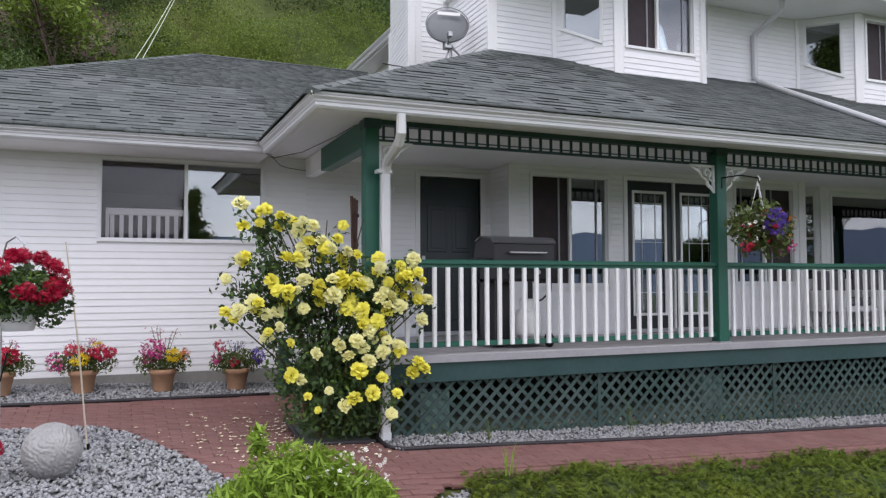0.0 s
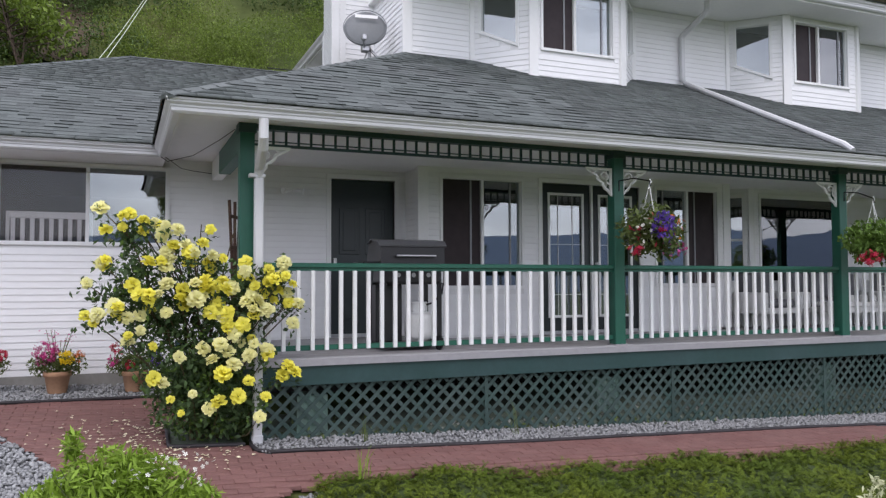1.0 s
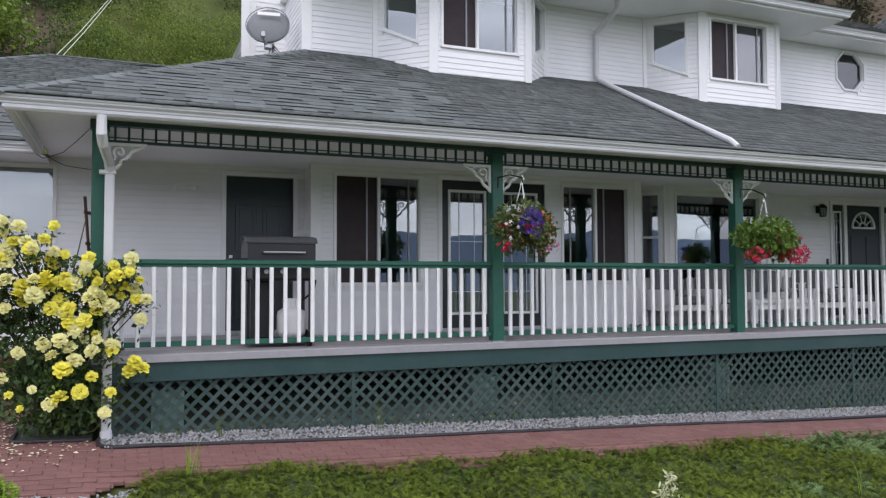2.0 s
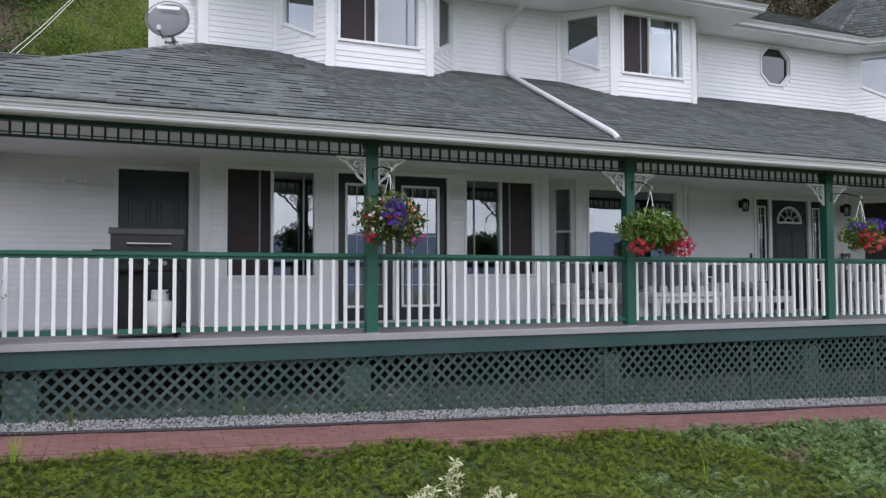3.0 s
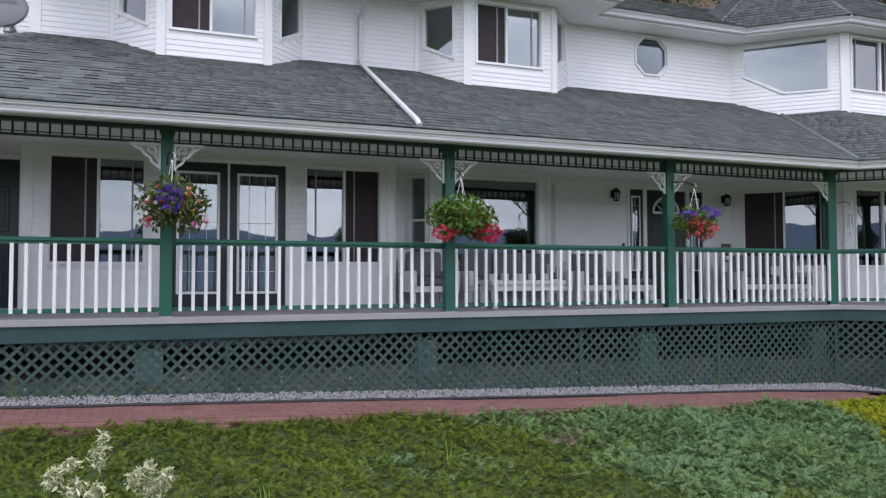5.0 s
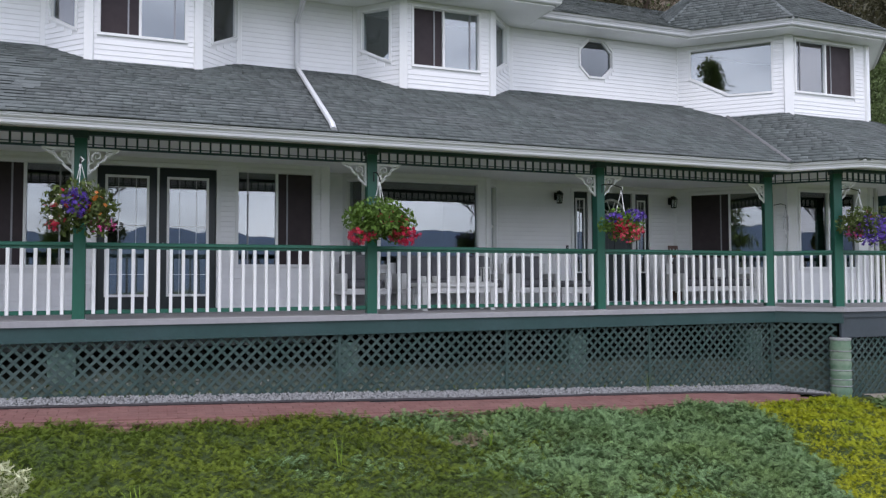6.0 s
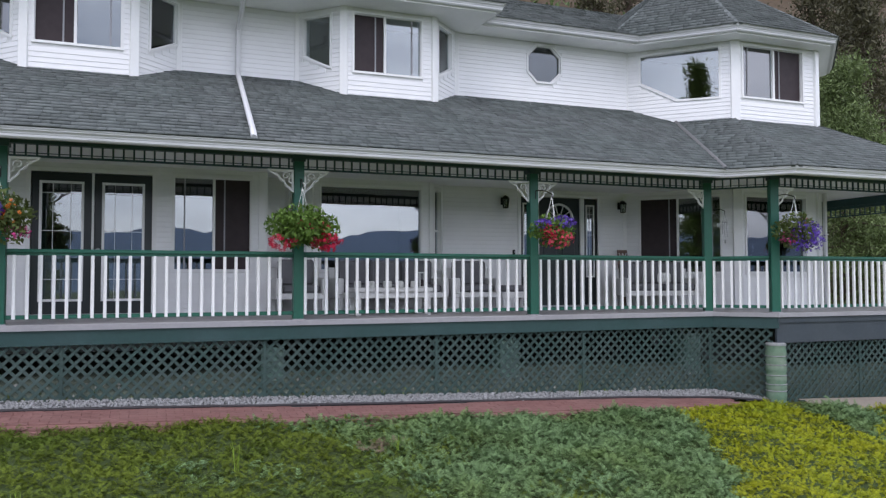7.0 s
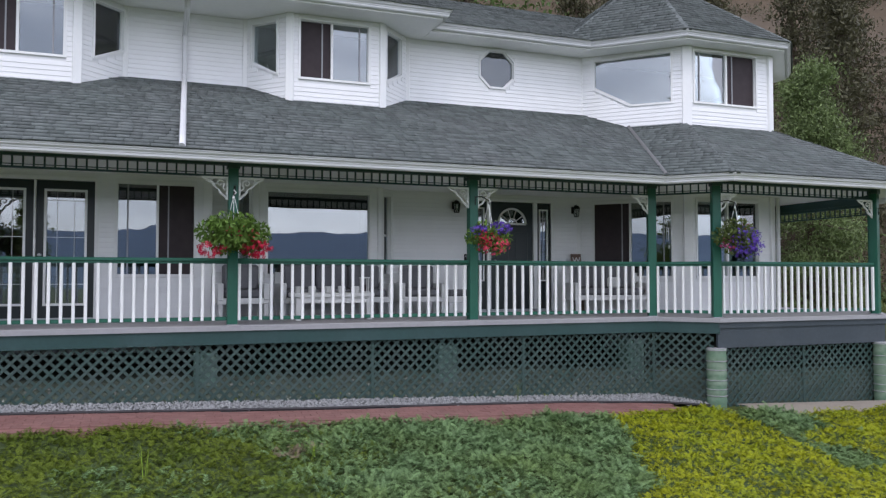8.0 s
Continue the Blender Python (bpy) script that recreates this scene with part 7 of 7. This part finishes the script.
for j in range(NV):
    for i in range(NU):
        a, b = j * NU + i, j * NU + (i + 1) % NU
        bf.append((a, a + NU, b + NU, b))
part("ball", bulk("ball", bv, bf, mat("grey_cast_stone", (0.33, 0.325, 0.32), 0.5, var=0.2, scale=8, bump=0.3, bump_scale=50, tint=(0.36, 0.35, 0.33), tint_amount=0.5, tint_scale=6)), None, ball)

# fresh green shrub near the camera
shr = thing("green_shrub", "fresh green leafy shrub in the gravel", "shrub", pose(-0.74, -1.98, float(ground_z(-0.74, -1.98))))
cs = [(-0.20, 0, 0.28), (0.15, 0.05, 0.30), (0.0, 0.1, 0.38), (0.38, 0, 0.20), (-0.40, 0.05, 0.22), (-0.27, 0.1, 0.60), (0.52, 0.1, 0.15)]
rs = [(0.28, 0.3, 0.26), (0.3, 0.3, 0.24), (0.3, 0.28, 0.22), (0.22, 0.26, 0.2), (0.2, 0.24, 0.2), (0.07, 0.08, 0.14), (0.16, 0.2, 0.16)]
p, _ = blob_points(7500, cs, rs, 0.85)
p = p[p[:, 2] > 0]
foliage("leaves", p, M_LIGHTLEAF, shr, 0.022, 0.052, 0.8, "", 2.3)
st_ = Geo()
for k in range(22):
    a, s = rnd.uniform(0, 6.28), rnd.uniform(0.1, 0.5)
    st_.tube([(0, 0, 0), (s * 0.5 * math.cos(a), s * 0.4 * math.sin(a), 0.2), (s * math.cos(a), s * 0.7 * math.sin(a), rnd.uniform(0.3, 0.55))], [0.006, 0.005, 0.003], 4)
part("stems", st_, M_OLIVELEAF, shr)
pt, _ = blob_points(50, [(0.3, -0.1, 0.45)], [(0.4, 0.2, 0.12)], 0.6)
flowers("pale_seed_heads", pt, M_WHITEFL, shr, 0.02, 0.035)

# silvery plumes in front
pp_ = thing("plume_plant", "silvery cream plume plant rising from the juniper", "plant", pose(3.95, -3.60, float(ground_z(3.95, -3.6))))
M_PLUME = mat("silvery_cream_leaves", (0.55, 0.56, 0.36), 0.7, var=0.15, island=0.5, through_light=0.2)
pz = float(ground_z(3.95, -3.6))
for k, (px_, top_, span) in enumerate(((4.03, 0.285, 0.26), (3.84, 0.115, 0.10), (3.73, 0.06, 0.14), (3.86, -0.03, 0.14), (4.33, 0.055, 0.24), (4.45, -0.01, 0.15), (4.25, 0.0, 0.12), (4.00, -0.06, 0.12), (4.38, -0.10, 0.2))):
    dx, hh = px_ - 3.95, top_ - pz
    part("stem", Geo().tube([(dx * 0.7, 0, 0), (dx * 0.9, 0, hh * 0.6), (dx, 0, hh - 0.02)], 0.004, 4), M_OLIVELEAF, pp_)
    nn_ = int(50 + span * 420)
    q = RNG.random(nn_)
    wide = 0.034 * np.sin(np.pi * (0.12 + 0.80 * q)) + 0.006
    lp = np.stack([dx + RNG.normal(0, 1, nn_) * wide - 0.03 * (1 - q), RNG.normal(0, 1, nn_) * wide, hh - span * (1 - q)], 1)
    foliage("plume", lp, M_PLUME, pp_, 0.022, 0.042, 0.55, "", 1.8)

# ---- spreading juniper ----
SPRAY_V, SPRAY_F = [], []


def needle(p, d, length, wide, rise):
    """One narrow twig of a frond, from p along d."""
    i = len(SPRAY_V)
    side = (d[1] * wide, -d[0] * wide)
    mid = (p[0] + d[0] * length * 0.45, p[1] + d[1] * length * 0.45)
    SPRAY_V.extend([(p[0], p[1], p[2]), (mid[0] + side[0], mid[1] + side[1], p[2] + rise * 0.6), (p[0] + d[0] * length, p[1] + d[1] * length, p[2] + rise), (mid[0] - side[0], mid[1] - side[1], p[2] + rise * 0.6)])
    SPRAY_F.append((i, i + 1, i + 2, i + 3))


# a feathery frond: twigs in pairs along an arching axis
for k in range(4):
    q = 0.08 + 0.21 * k
    bow = 0.30 * math.sin(q * 2.2)
    for sg in (-1, 1):
        a = sg * (0.85 - 0.07 * k)
        needle((0, q, bow), (math.sin(a), math.cos(a)), 0.42 * (1.05 - 0.55 * q), 0.07, 0.05 + 0.03 * (k % 2))
needle((0, 0.80, 0.30 * math.sin(1.76)), (0.0, 1.0), 0.26, 0.05, -0.03)
needle((0, 0.0, 0.0), (0.0, 1.0), 0.9, 0.035, 0.26)


def jun_top(x, y):
    """Height of the juniper's surface."""
    d = np.clip(-1.02 - y, 0, None)
    edge = 1 - np.exp(-d / 0.16)
    b = 0.05 * np.sin(x * 2.3 + y * 1.7) + 0.045 * np.sin(x * 4.9 - y * 3.1 + 1) + 0.03 * np.sin(x * 9.0 + y * 7.0) + 0.03 * np.sin(x * 1.1 - y * 5.2)
    yel = np.clip((x - (13.4 + (y + 1.2) * 0.48)) / 0.5, 0, 1)
    base = 0.16 - 0.037 * x + 0.09 * (-0.95) - 0.15 * d
    return base + (0.03 + b * 0.62 + 0.10 * yel) * edge


xs = np.arange(0.3, 22, 0.1)
ys = np.arange(-5.6, -1.0, 0.1)
JX, JY = np.meshgrid(xs, ys)
edge_y = -1.14 + 0.05 * np.sin(JX * 3.1) + 0.04 * np.sin(JX * 7.7)
left_x = 0.62 + 0.12 * np.sin(JY * 4) - 0.25 * np.clip(-1.6 - JY, 0, 1.2)
inj = (JY < edge_y) & (JX > left_x) & ~((JX > 15.0) & (JY > -1.6))
JZ = jun_top(JX, JY) - 0.06
idj = np.arange(JX.size).reshape(JX.shape)
F = np.stack([idj[:-1, :-1], idj[:-1, 1:], idj[1:, 1:], idj[1:, :-1]], -1)
# dark sheet whose colour gives the shade seen between the sprays
M_JUNBASE = mat("juniper_gap_shade", (0.045, 0.068, 0.018), 0.95, var=0.5, scale=6, bump=1.0, bump_scale=25)
tagged(part("juniper_bed", bulk("juniper_bed", np.stack([JX, JY, JZ], -1).reshape(-1, 3), F[inj[:-1, :-1]], M_JUNBASE, True)), "dark sheet under the spreading juniper, shade between sprays in its colour", "juniper", kind="stuff")
NJ = 105000
jx = RNG.uniform(0.3, 18.5, NJ)
jy = -1.08 - 4.3 * RNG.random(NJ) ** 1.15
ok = (jy < -1.10 + 0.03 * np.sin(jx * 3.1) + 0.03 * np.sin(jx * 7.7)) & (jx > 0.60 + 0.12 * np.sin(jy * 4) - 0.25 * np.clip(-1.6 - jy, 0, 1.2)) & ~((jx > 15.2) & (jy > -1.5))
jx, jy = jx[ok], jy[ok]
jz = jun_top(jx, jy) - 0.055 + RNG.normal(0, 0.022, len(jx))
zone = np.array([noise.noise((a * 0.7, b * 0.9, 4)) for a, b in zip(jx, jy)])
fine = RNG.random(len(jx))
yel = jx > 13.4 + (jy + 1.2) * 0.48 + zone * 0.5
yel &= ~((jx > 15.2) & (jx < 16.6) & (jy > -3.6) & (zone > -0.15))
blue = ~yel & (jx > 8.2 + zone * 2.6 + (fine - 0.5) * 2.4 - (jy + 1.2) * 0.5)
dead = ~yel & (zone < -0.42)
M_JUNG = mat("green_juniper_sprays", (0.122, 0.162, 0.018), 0.7, var=0.2, scale=3, island=0.65, spec=0.2, through_light=0.2, tint=(0.066, 0.116, 0.020), tint_amount=0.7, tint_scale=1.1)
M_JUNB = mat("blue_green_juniper_sprays", (0.150, 0.240, 0.105), 0.7, var=0.2, scale=3, island=0.6, spec=0.2, through_light=0.2, tint=(0.135, 0.200, 0.058), tint_amount=0.7, tint_scale=1.3)
M_JUNY = mat("golden_juniper_sprays", (0.29, 0.31, 0.012), 0.7, var=0.2, scale=3, island=0.5, spec=0.2, through_light=0.2, tint=(0.20, 0.27, 0.015), tint_amount=0.6, tint_scale=2.0)
M_JUND = mat("dry_brown_juniper", (0.17, 0.13, 0.085), 0.9, var=0.2, island=0.5)
rots = turns(len(jx), 0.36)
for sel, nm, material, lab in ((~yel & ~blue, "juniper", M_JUNG, "low spreading green juniper on the bank"), (blue, "juniper", M_JUNB, "low spreading blue-green juniper on the bank"), (yel, "juniper", M_JUNY, "golden yellow juniper on the bank")):
    sz = RNG.uniform(0.040, 0.092, sel.sum()) * (1.4 if material is M_JUNB else 1.0)
    v, f = scatter(SPRAY_V, SPRAY_F, np.stack([jx[sel], jy[sel], jz[sel]], 1), rots[sel], sz)
    tagged(part(nm, bulk(nm, v, f, material)), lab, "juniper", kind="stuff")
dx_, dy_ = RNG.normal(8.60, 0.13, 70), RNG.normal(-2.14, 0.08, 70)
v, f = scatter(SPRAY_V, SPRAY_F, np.stack([dx_, dy_, jun_top(dx_, dy_) + 0.0], 1), turns(70, 0.5), RNG.uniform(0.05, 0.10, 70))
tagged(part("dead_twigs", bulk("dead_twigs", v, f, M_JUND)), "patch of dry brown twigs in the juniper", "twigs", kind="stuff")


def grass_tuft(x, y, z, n, ht, material, label):
    g = Geo()
    r_ = random.Random(int(x * 77))
    for k in range(n):
        a, l, h = r_.uniform(0, 6.28), r_.uniform(0.02, 0.12), ht * r_.uniform(0.6, 1.0)
        bx, by = r_.gauss(0, 0.02), r_.gauss(0, 0.02)
        w = 0.0026
        tip = (bx + l * math.cos(a), by + l * math.sin(a), h)
        mid = (bx + l * 0.35 * math.cos(a), by + l * 0.35 * math.sin(a), h * 0.6)
        g.add([(bx - w, by, 0), (bx + w, by, 0), (mid[0] + w, mid[1], mid[2]), (mid[0] - w, mid[1], mid[2]), tip], [(0, 1, 2, 3), (3, 2, 4)])
    return tagged(part("grass_tuft", g, material, m=pose(x, y, z), fix=False), label, "grass", group="weeds")


for x, y, n, ht in ((7.0, -2.6, 4, 0.34), (8.75, -2.3, 6, 0.22), (3.05, -0.25, 5, 0.45), (12.24, -0.27, 7, 0.42), (1.1, -1.25, 12, 0.30), (1.45, -0.2, 9, 0.28), (5.2, -3.2, 6, 0.2)):
    zz = float(jun_top(np.array(x), np.array(y))) if y < -1.1 else float(ground_z(x, y))
    grass_tuft(x, y, zz - 0.02, n, ht, M_LIGHTLEAF if y < -1.1 else M_OLIVELEAF, "thin grass blades standing up")

# weeds inside the lattice
wx = RNG.uniform(0.6, 14.6, 700)
wy = RNG.uniform(-0.12, 0.35, 700)
wz = ground_z(wx, wy) + RNG.uniform(0, 0.22, 700) * RNG.random(700)
tagged(part("weeds", bulk("weeds", *scatter(LEAF_V, LEAF_F, np.stack([wx, wy, wz], 1), turns(700, 0.9), RNG.uniform(0.03, 0.07, 700)), M_OLIVELEAF)), "sparse weeds growing through the lattice", "weeds", kind="stuff")

# ---- hillside growth ----
M_HILL1 = leaf_mat("bright_hill_shrub_leaves", (0.150, 0.215, 0.034), 0.7)
M_HILL2 = leaf_mat("dark_hill_shrub_leaves", (0.07, 0.115, 0.03), 0.7)
M_BARK = mat("brown_bark", (0.085, 0.06, 0.045), 0.9, var=0.3, scale=6, bump=0.6, bump_scale=30, stretch=(1, 1, 0.3))
M_ROCKSOIL = mat("brown_bare_earth", (0.072, 0.050, 0.030), 0.95, var=0.3, scale=2, bump=0.5, bump_scale=6)


def hill_growth(name, label, n_shrubs, xr, yr, rr, leaves, size, material, seed):
    g = np.random.default_rng(seed)
    cx, cy = g.uniform(*xr, n_shrubs), g.uniform(*yr, n_shrubs)
    rad = g.uniform(*rr, n_shrubs)
    cz = ground_z(cx, cy) + rad * 0.35
    p, _ = blob_points(n_shrubs * leaves, np.stack([cx, cy, cz], 1), np.stack([rad, rad, rad * 0.75], 1), 0.45, g)
    v, f = scatter(LEAF_V, LEAF_F, p, turns(len(p), 0.8, g), g.uniform(*size, len(p)))
    return tagged(part(name, bulk(name, v, f, material)), label, "shrubs", kind="stuff")


hill_growth("hill_shrubs", "bright green shrubs in a mound on the hillside", 95, (-1.0, 14), (17, 26.5), (0.9, 1.8), 1700, (0.05, 0.11), M_HILL1, 1)
hill_growth("hill_shrubs", "low green shrubs at the foot of the hill", 120, (-9, 13), (11, 18), (0.5, 1.1), 360, (0.06, 0.13), M_HILL1, 5)
hill_growth("hill_shrubs", "dark brownish shrubs in a hollow of the hillside", 70, (-12, -1.2), (19, 33), (0.7, 1.6), 800, (0.07, 0.15), M_HILL2, 21)
hill_growth("hill_shrubs", "dark green shrubs at the foot of the mound", 34, (3.5, 12), (17.5, 21.5), (0.5, 0.95), 520, (0.05, 0.11), M_HILL2, 9)
hill_growth("hill_shrubs", "dark green shrubs above the mound", 70, (-4, 20), (27.5, 36), (0.9, 2.0), 700, (0.09, 0.2), M_HILL2, 2)
hill_growth("hill_shrubs", "dark trees along the upper slope", 110, (-25, 60), (36, 60), (1.6, 3.2), 150, (0.3, 0.55), M_HILL2, 3)
hill_growth("hill_grass", "tall grass on the slope", 420, (-14, 2), (14, 23), (0.25, 0.5), 40, (0.10, 0.22), M_HILL1, 4)


def tree(name, label, x, y, height, spread, material, n, leaf, trunks=1, low=0.35, seed=1):
    z = float(ground_z(x, y)) - 0.1
    t = thing(name, label, "tree", pose(x, y, z))
    rr = random.Random(seed)
    g = Geo()
    cs, rs = [], []
    for k in range(trunks):
        a = rr.uniform(0, 6.28)
        lean = spread * 0.35 if trunks > 1 else 0.1
        top = Vector((lean * math.cos(a), lean * math.sin(a), height * 0.85))
        g.tube([(0.1 * k, 0, 0), top * 0.4 + Vector((0.05, 0, 0)), top], [0.035 * height / trunks ** 0.5 * 0.6, 0.02 * height * 0.6, 0.006 * height], 7)
        for j in range(9):
            f = low + (1 - low) * j / 9
            b = rr.uniform(0, 6.28)
            r = spread * (1.05 - 0.6 * f) * rr.uniform(0.6, 1.0)
            tip = top * f + Vector((r * math.cos(b), r * math.sin(b), r * 0.35))
            g.tube([top * f * 0.92, tip], [0.008 * height, 0.003 * height], 5)
            cs.append(tuple(tip))
            q = spread * rr.uniform(0.28, 0.46)
            rs.append((q, q, q * 0.8))
    part("trunk", g, M_BARK, t, smooth=True)
    p, _ = blob_points(n, cs, rs, 0.7)
    foliage("crown", p, material, t, *leaf, 0.8)
    return t


def conifer(label, x, y, height, spread, material, n, seed=1, leaf=(0.08, 0.19)):
    z = float(ground_z(x, y)) - 0.1
    t = thing("conifer", label, "tree", pose(x, y, z), group="conifers")
    g = np.random.default_rng(seed)
    tr = Geo().tube([(0, 0, 0), (0.05, 0, height * 0.5), (0, 0, height)], [height * 0.022, height * 0.014, 0.01], 8)
    nb = 70
    P = []
    for k in range(nb):
        f = 0.12 + 0.86 * k / nb
        a = g.uniform(0, 6.28)
        r = spread * (1.04 - f) ** 0.8 * g.uniform(0.65, 1.05)
        tip = (r * math.cos(a), r * math.sin(a), height * f - r * 0.18)
        tr.tube([(0, 0, height * f), tip], [min(0.05, 0.012 * height * (1.1 - f)), 0.006], 4)
        m_ = n // nb
        q = g.random(m_) ** 0.6
        P.append(np.stack([tip[0] * q + g.normal(0, 0.10 * spread, m_), tip[1] * q + g.normal(0, 0.10 * spread, m_), height * f + (tip[2] - height * f) * q + g.normal(0, 0.07 * spread, m_)], 1))
    part("trunk", tr, M_BARK, t)
    foliage("needles", np.concatenate(P), material, t, leaf[0], leaf[1], 0.9, "", 1.5)
    return t


M_CEDAR = leaf_mat("soft_green_cedar_sprays", (0.14, 0.19, 0.07), 0.7)
M_PINE = leaf_mat("dark_pine_needles", (0.082, 0.078, 0.042), 0.7)
tree("hill_tree", "small multi-stemmed tree on the slope", -3.9, 21, 3.4, 1.9, M_HILL1, 2600, (0.12, 0.24), 4, 0.45, 4)
tree("hill_tree", "small leafy tree on the slope", -7.0, 23, 3.6, 2.0, M_HILL2, 2400, (0.12, 0.26), 3, 0.4, 6)
conifer("broad soft green cedar beside the tower", 23.7, 5.2, 8.0, 2.6, M_CEDAR, 42000, 2, (0.045, 0.10))
for k, (x, y, h, s) in enumerate(((29, 9, 11.5, 2.3), (33, 13, 13, 2.6), (27.5, 14, 12, 2.4), (37, 12, 12, 2.6), (31, 19, 13, 2.6), (40, 18, 13, 3), (24, 18, 11, 2.2), (34.5, 7.5, 10, 2.3), (36, 24, 13, 2.8), (30.5, 12.5, 13, 2.6), (26, 11, 9.5, 2.1), (35.5, 15.5, 14, 2.8), (28.5, 22, 14, 2.8), (40, 12, 14, 3), (44, 22, 15, 3.2), (21, 23, 11, 2.3))):
    conifer("tall dark pine on the slope behind", x, y, h, s, M_PINE, 8000, 10 + k)
sheet("earth_bank", "bare brown earth on the slope", "earth", [(15, 11.5), (60, 6), (70, 20), (80, 110), (8, 110), (13, 40)], 0.5, M_ROCKSOIL, 1.0)
sheet("earth_bank", "bare brown earth in a hollow of the hillside", "earth", [(-12, 23), (-2.5, 22.5), (-1.6, 26), (-3, 33), (-12, 33)], 0.15, M_ROCKSOIL, 0.5)
hill_growth("slope_scrub", "dry brown scrub on the slope", 150, (20, 60), (9, 40), (0.6, 1.7), 120, (0.12, 0.3), M_PINE, 14)
sheet("concrete_pad", "tan concrete pad beside the tower", "paving", [(15.75, -0.95), (22, -0.95), (22, -2.3), (16.3, -1.75)], 0.05, mat("tan_concrete", (0.22, 0.19, 0.155), 0.9, var=0.15, scale=3, bump=0.2))
M_FENCE = mat("brown_fence_wood", (0.20, 0.115, 0.07), 0.8, var=0.2, scale=6, stretch=(0.3, 1, 1))
fence = thing("fence", "brown wooden board fence beyond the porch", "fence", pose(20.75, -0.1, float(ground_z(20.75, -0.1))))
for x in (0.0, 1.1, 2.2):
    part("post", Geo().box(x, 0, -0.1, x + 0.09, 0.09, 1.35, 0.005), M_FENCE, fence)
for k in range(5):
    part("board", Geo().box(-0.03, -0.025, 0.12 + 0.24 * k, 2.32, 0.0, 0.30 + 0.24 * k, 0.004), M_FENCE, fence)
M_SIDE = leaf_mat("olive_side_shrub_leaves", (0.15, 0.175, 0.05), 0.6)
hill_growth("side_shrubs", "olive green shrubs beyond the side porch", 34, (23, 34), (1.5, 10), (0.7, 1.4), 1000, (0.035, 0.075), M_SIDE, 8)

# pale boulders on the bank beyond the side porch
M_BOULDER = mat("pale_grey_boulder", (0.36, 0.35, 0.34), 0.85, var=0.25, scale=4, bump=0.5, bump_scale=15, rand=0.3)


def boulder(x, y, z, size, seed):
    rb = random.Random(seed)
    g = Geo()
    n_lat, n_lon = 6, 9
    for a in range(n_lat + 1):
        th = math.pi * a / n_lat
        for b in range(n_lon):
            ph = 2 * math.pi * b / n_lon
            d = Vector((math.sin(th) * math.cos(ph), math.sin(th) * math.sin(ph), math.cos(th) * 0.7))
            g.v.append(tuple(d * size * (1 + 0.45 * noise.noise(d * 1.7 + Vector((seed * 3.1, 0, 0))))))
    for a in range(n_lat):
        for b in range(n_lon):
            g.f.append((a * n_lon + b, (a + 1) * n_lon + b, (a + 1) * n_lon + (b + 1) % n_lon, a * n_lon + (b + 1) % n_lon))
    return tagged(part("boulder", g, M_BOULDER, m=pose(x, y, z, 0, 0, rb.uniform(0, 360)), fix=False), "pale grey boulder on the bank", "rock", group="boulders on the bank")


rb_ = random.Random(8)
for row in range(3):
    for k in range(9):
        bx, by = 20.95 + 0.27 * k + 0.12 * row + rb_.uniform(-0.05, 0.05), 1.7 + 0.26 * row + 0.1 * k
        boulder(bx, by, float(ground_z(bx, by)) + 0.12 + 0.30 * row, rb_.uniform(0.20, 0.29), row * 9 + k)

# trees in front of the house, mirrored in its windows
M_CYPRESS = leaf_mat("mid_green_cypress_sprays", (0.15, 0.21, 0.05), 0.6)
conifer("slim conifer in the front garden", 1.5, -27, 11.2, 1.9, M_CYPRESS, 12000, 12, (0.10, 0.2))
conifer("tall cypress in the front garden", -8.9, -18.6, 17.2, 2.7, M_CYPRESS, 22000, 31, (0.10, 0.22))

# ---- pavers ----
def lay_pavers(parent, poly, limit):
    rnd_ = random.Random(11)
    PV = Geo().box(-0.097, -0.047, -0.03, 0.0975, 0.0475, 0.006, 0.003).mesh("paver", M_BRICK)
    rest_v, rest_f, made = [], [], 0
    base = Geo().box(-0.0975, -0.0475, -0.03, 0.0975, 0.0475, 0.006, 0.003)
    x0, x1 = min(p[0] for p in poly), max(p[0] for p in poly)
    y0, y1 = min(p[1] for p in poly), max(p[1] for p in poly)
    row, y = 0, y0 + 0.05
    while y < y1:
        x = x0 + (0.1 if row % 2 else 0.0)
        while x < x1:
            if bool(inside(poly, np.array([x]), np.array([y]))[0]):
                m = pose(x, y, float(ground_z(x, y)) + rnd_.uniform(-0.002, 0.002), 5.1 + rnd_.uniform(-0.4, 0.4), 2.1 + rnd_.uniform(-0.4, 0.4), rnd_.uniform(-0.6, 0.6))
                if made < limit:
                    o = new("paver", PV)
                    o.parent = parent
                    o.matrix_basis = m
                    made += 1
                else:
                    k = len(rest_v)
                    rest_v += [tuple(m @ Vector(p)) for p in base.v]
                    rest_f += [tuple(i + k for i in f) for f in base.f]
            x += 0.2
        y += 0.1
        row += 1
    if rest_v:
        o = part("pavers", Geo().add(rest_v, rest_f).mesh("pavers", M_BRICK, fix=False), None, parent)
        o["kind"] = "stuff"


lay_pavers(patio, PATIO, 300)
lay_pavers(path, PATH_STRIP, 200)
lay_boards()
lay_shingles({"roof_porch": (0.6, 4.4, 0.0, 3.3), "roof_garage": (2.0, 5.2, 0.0, 3.0)})
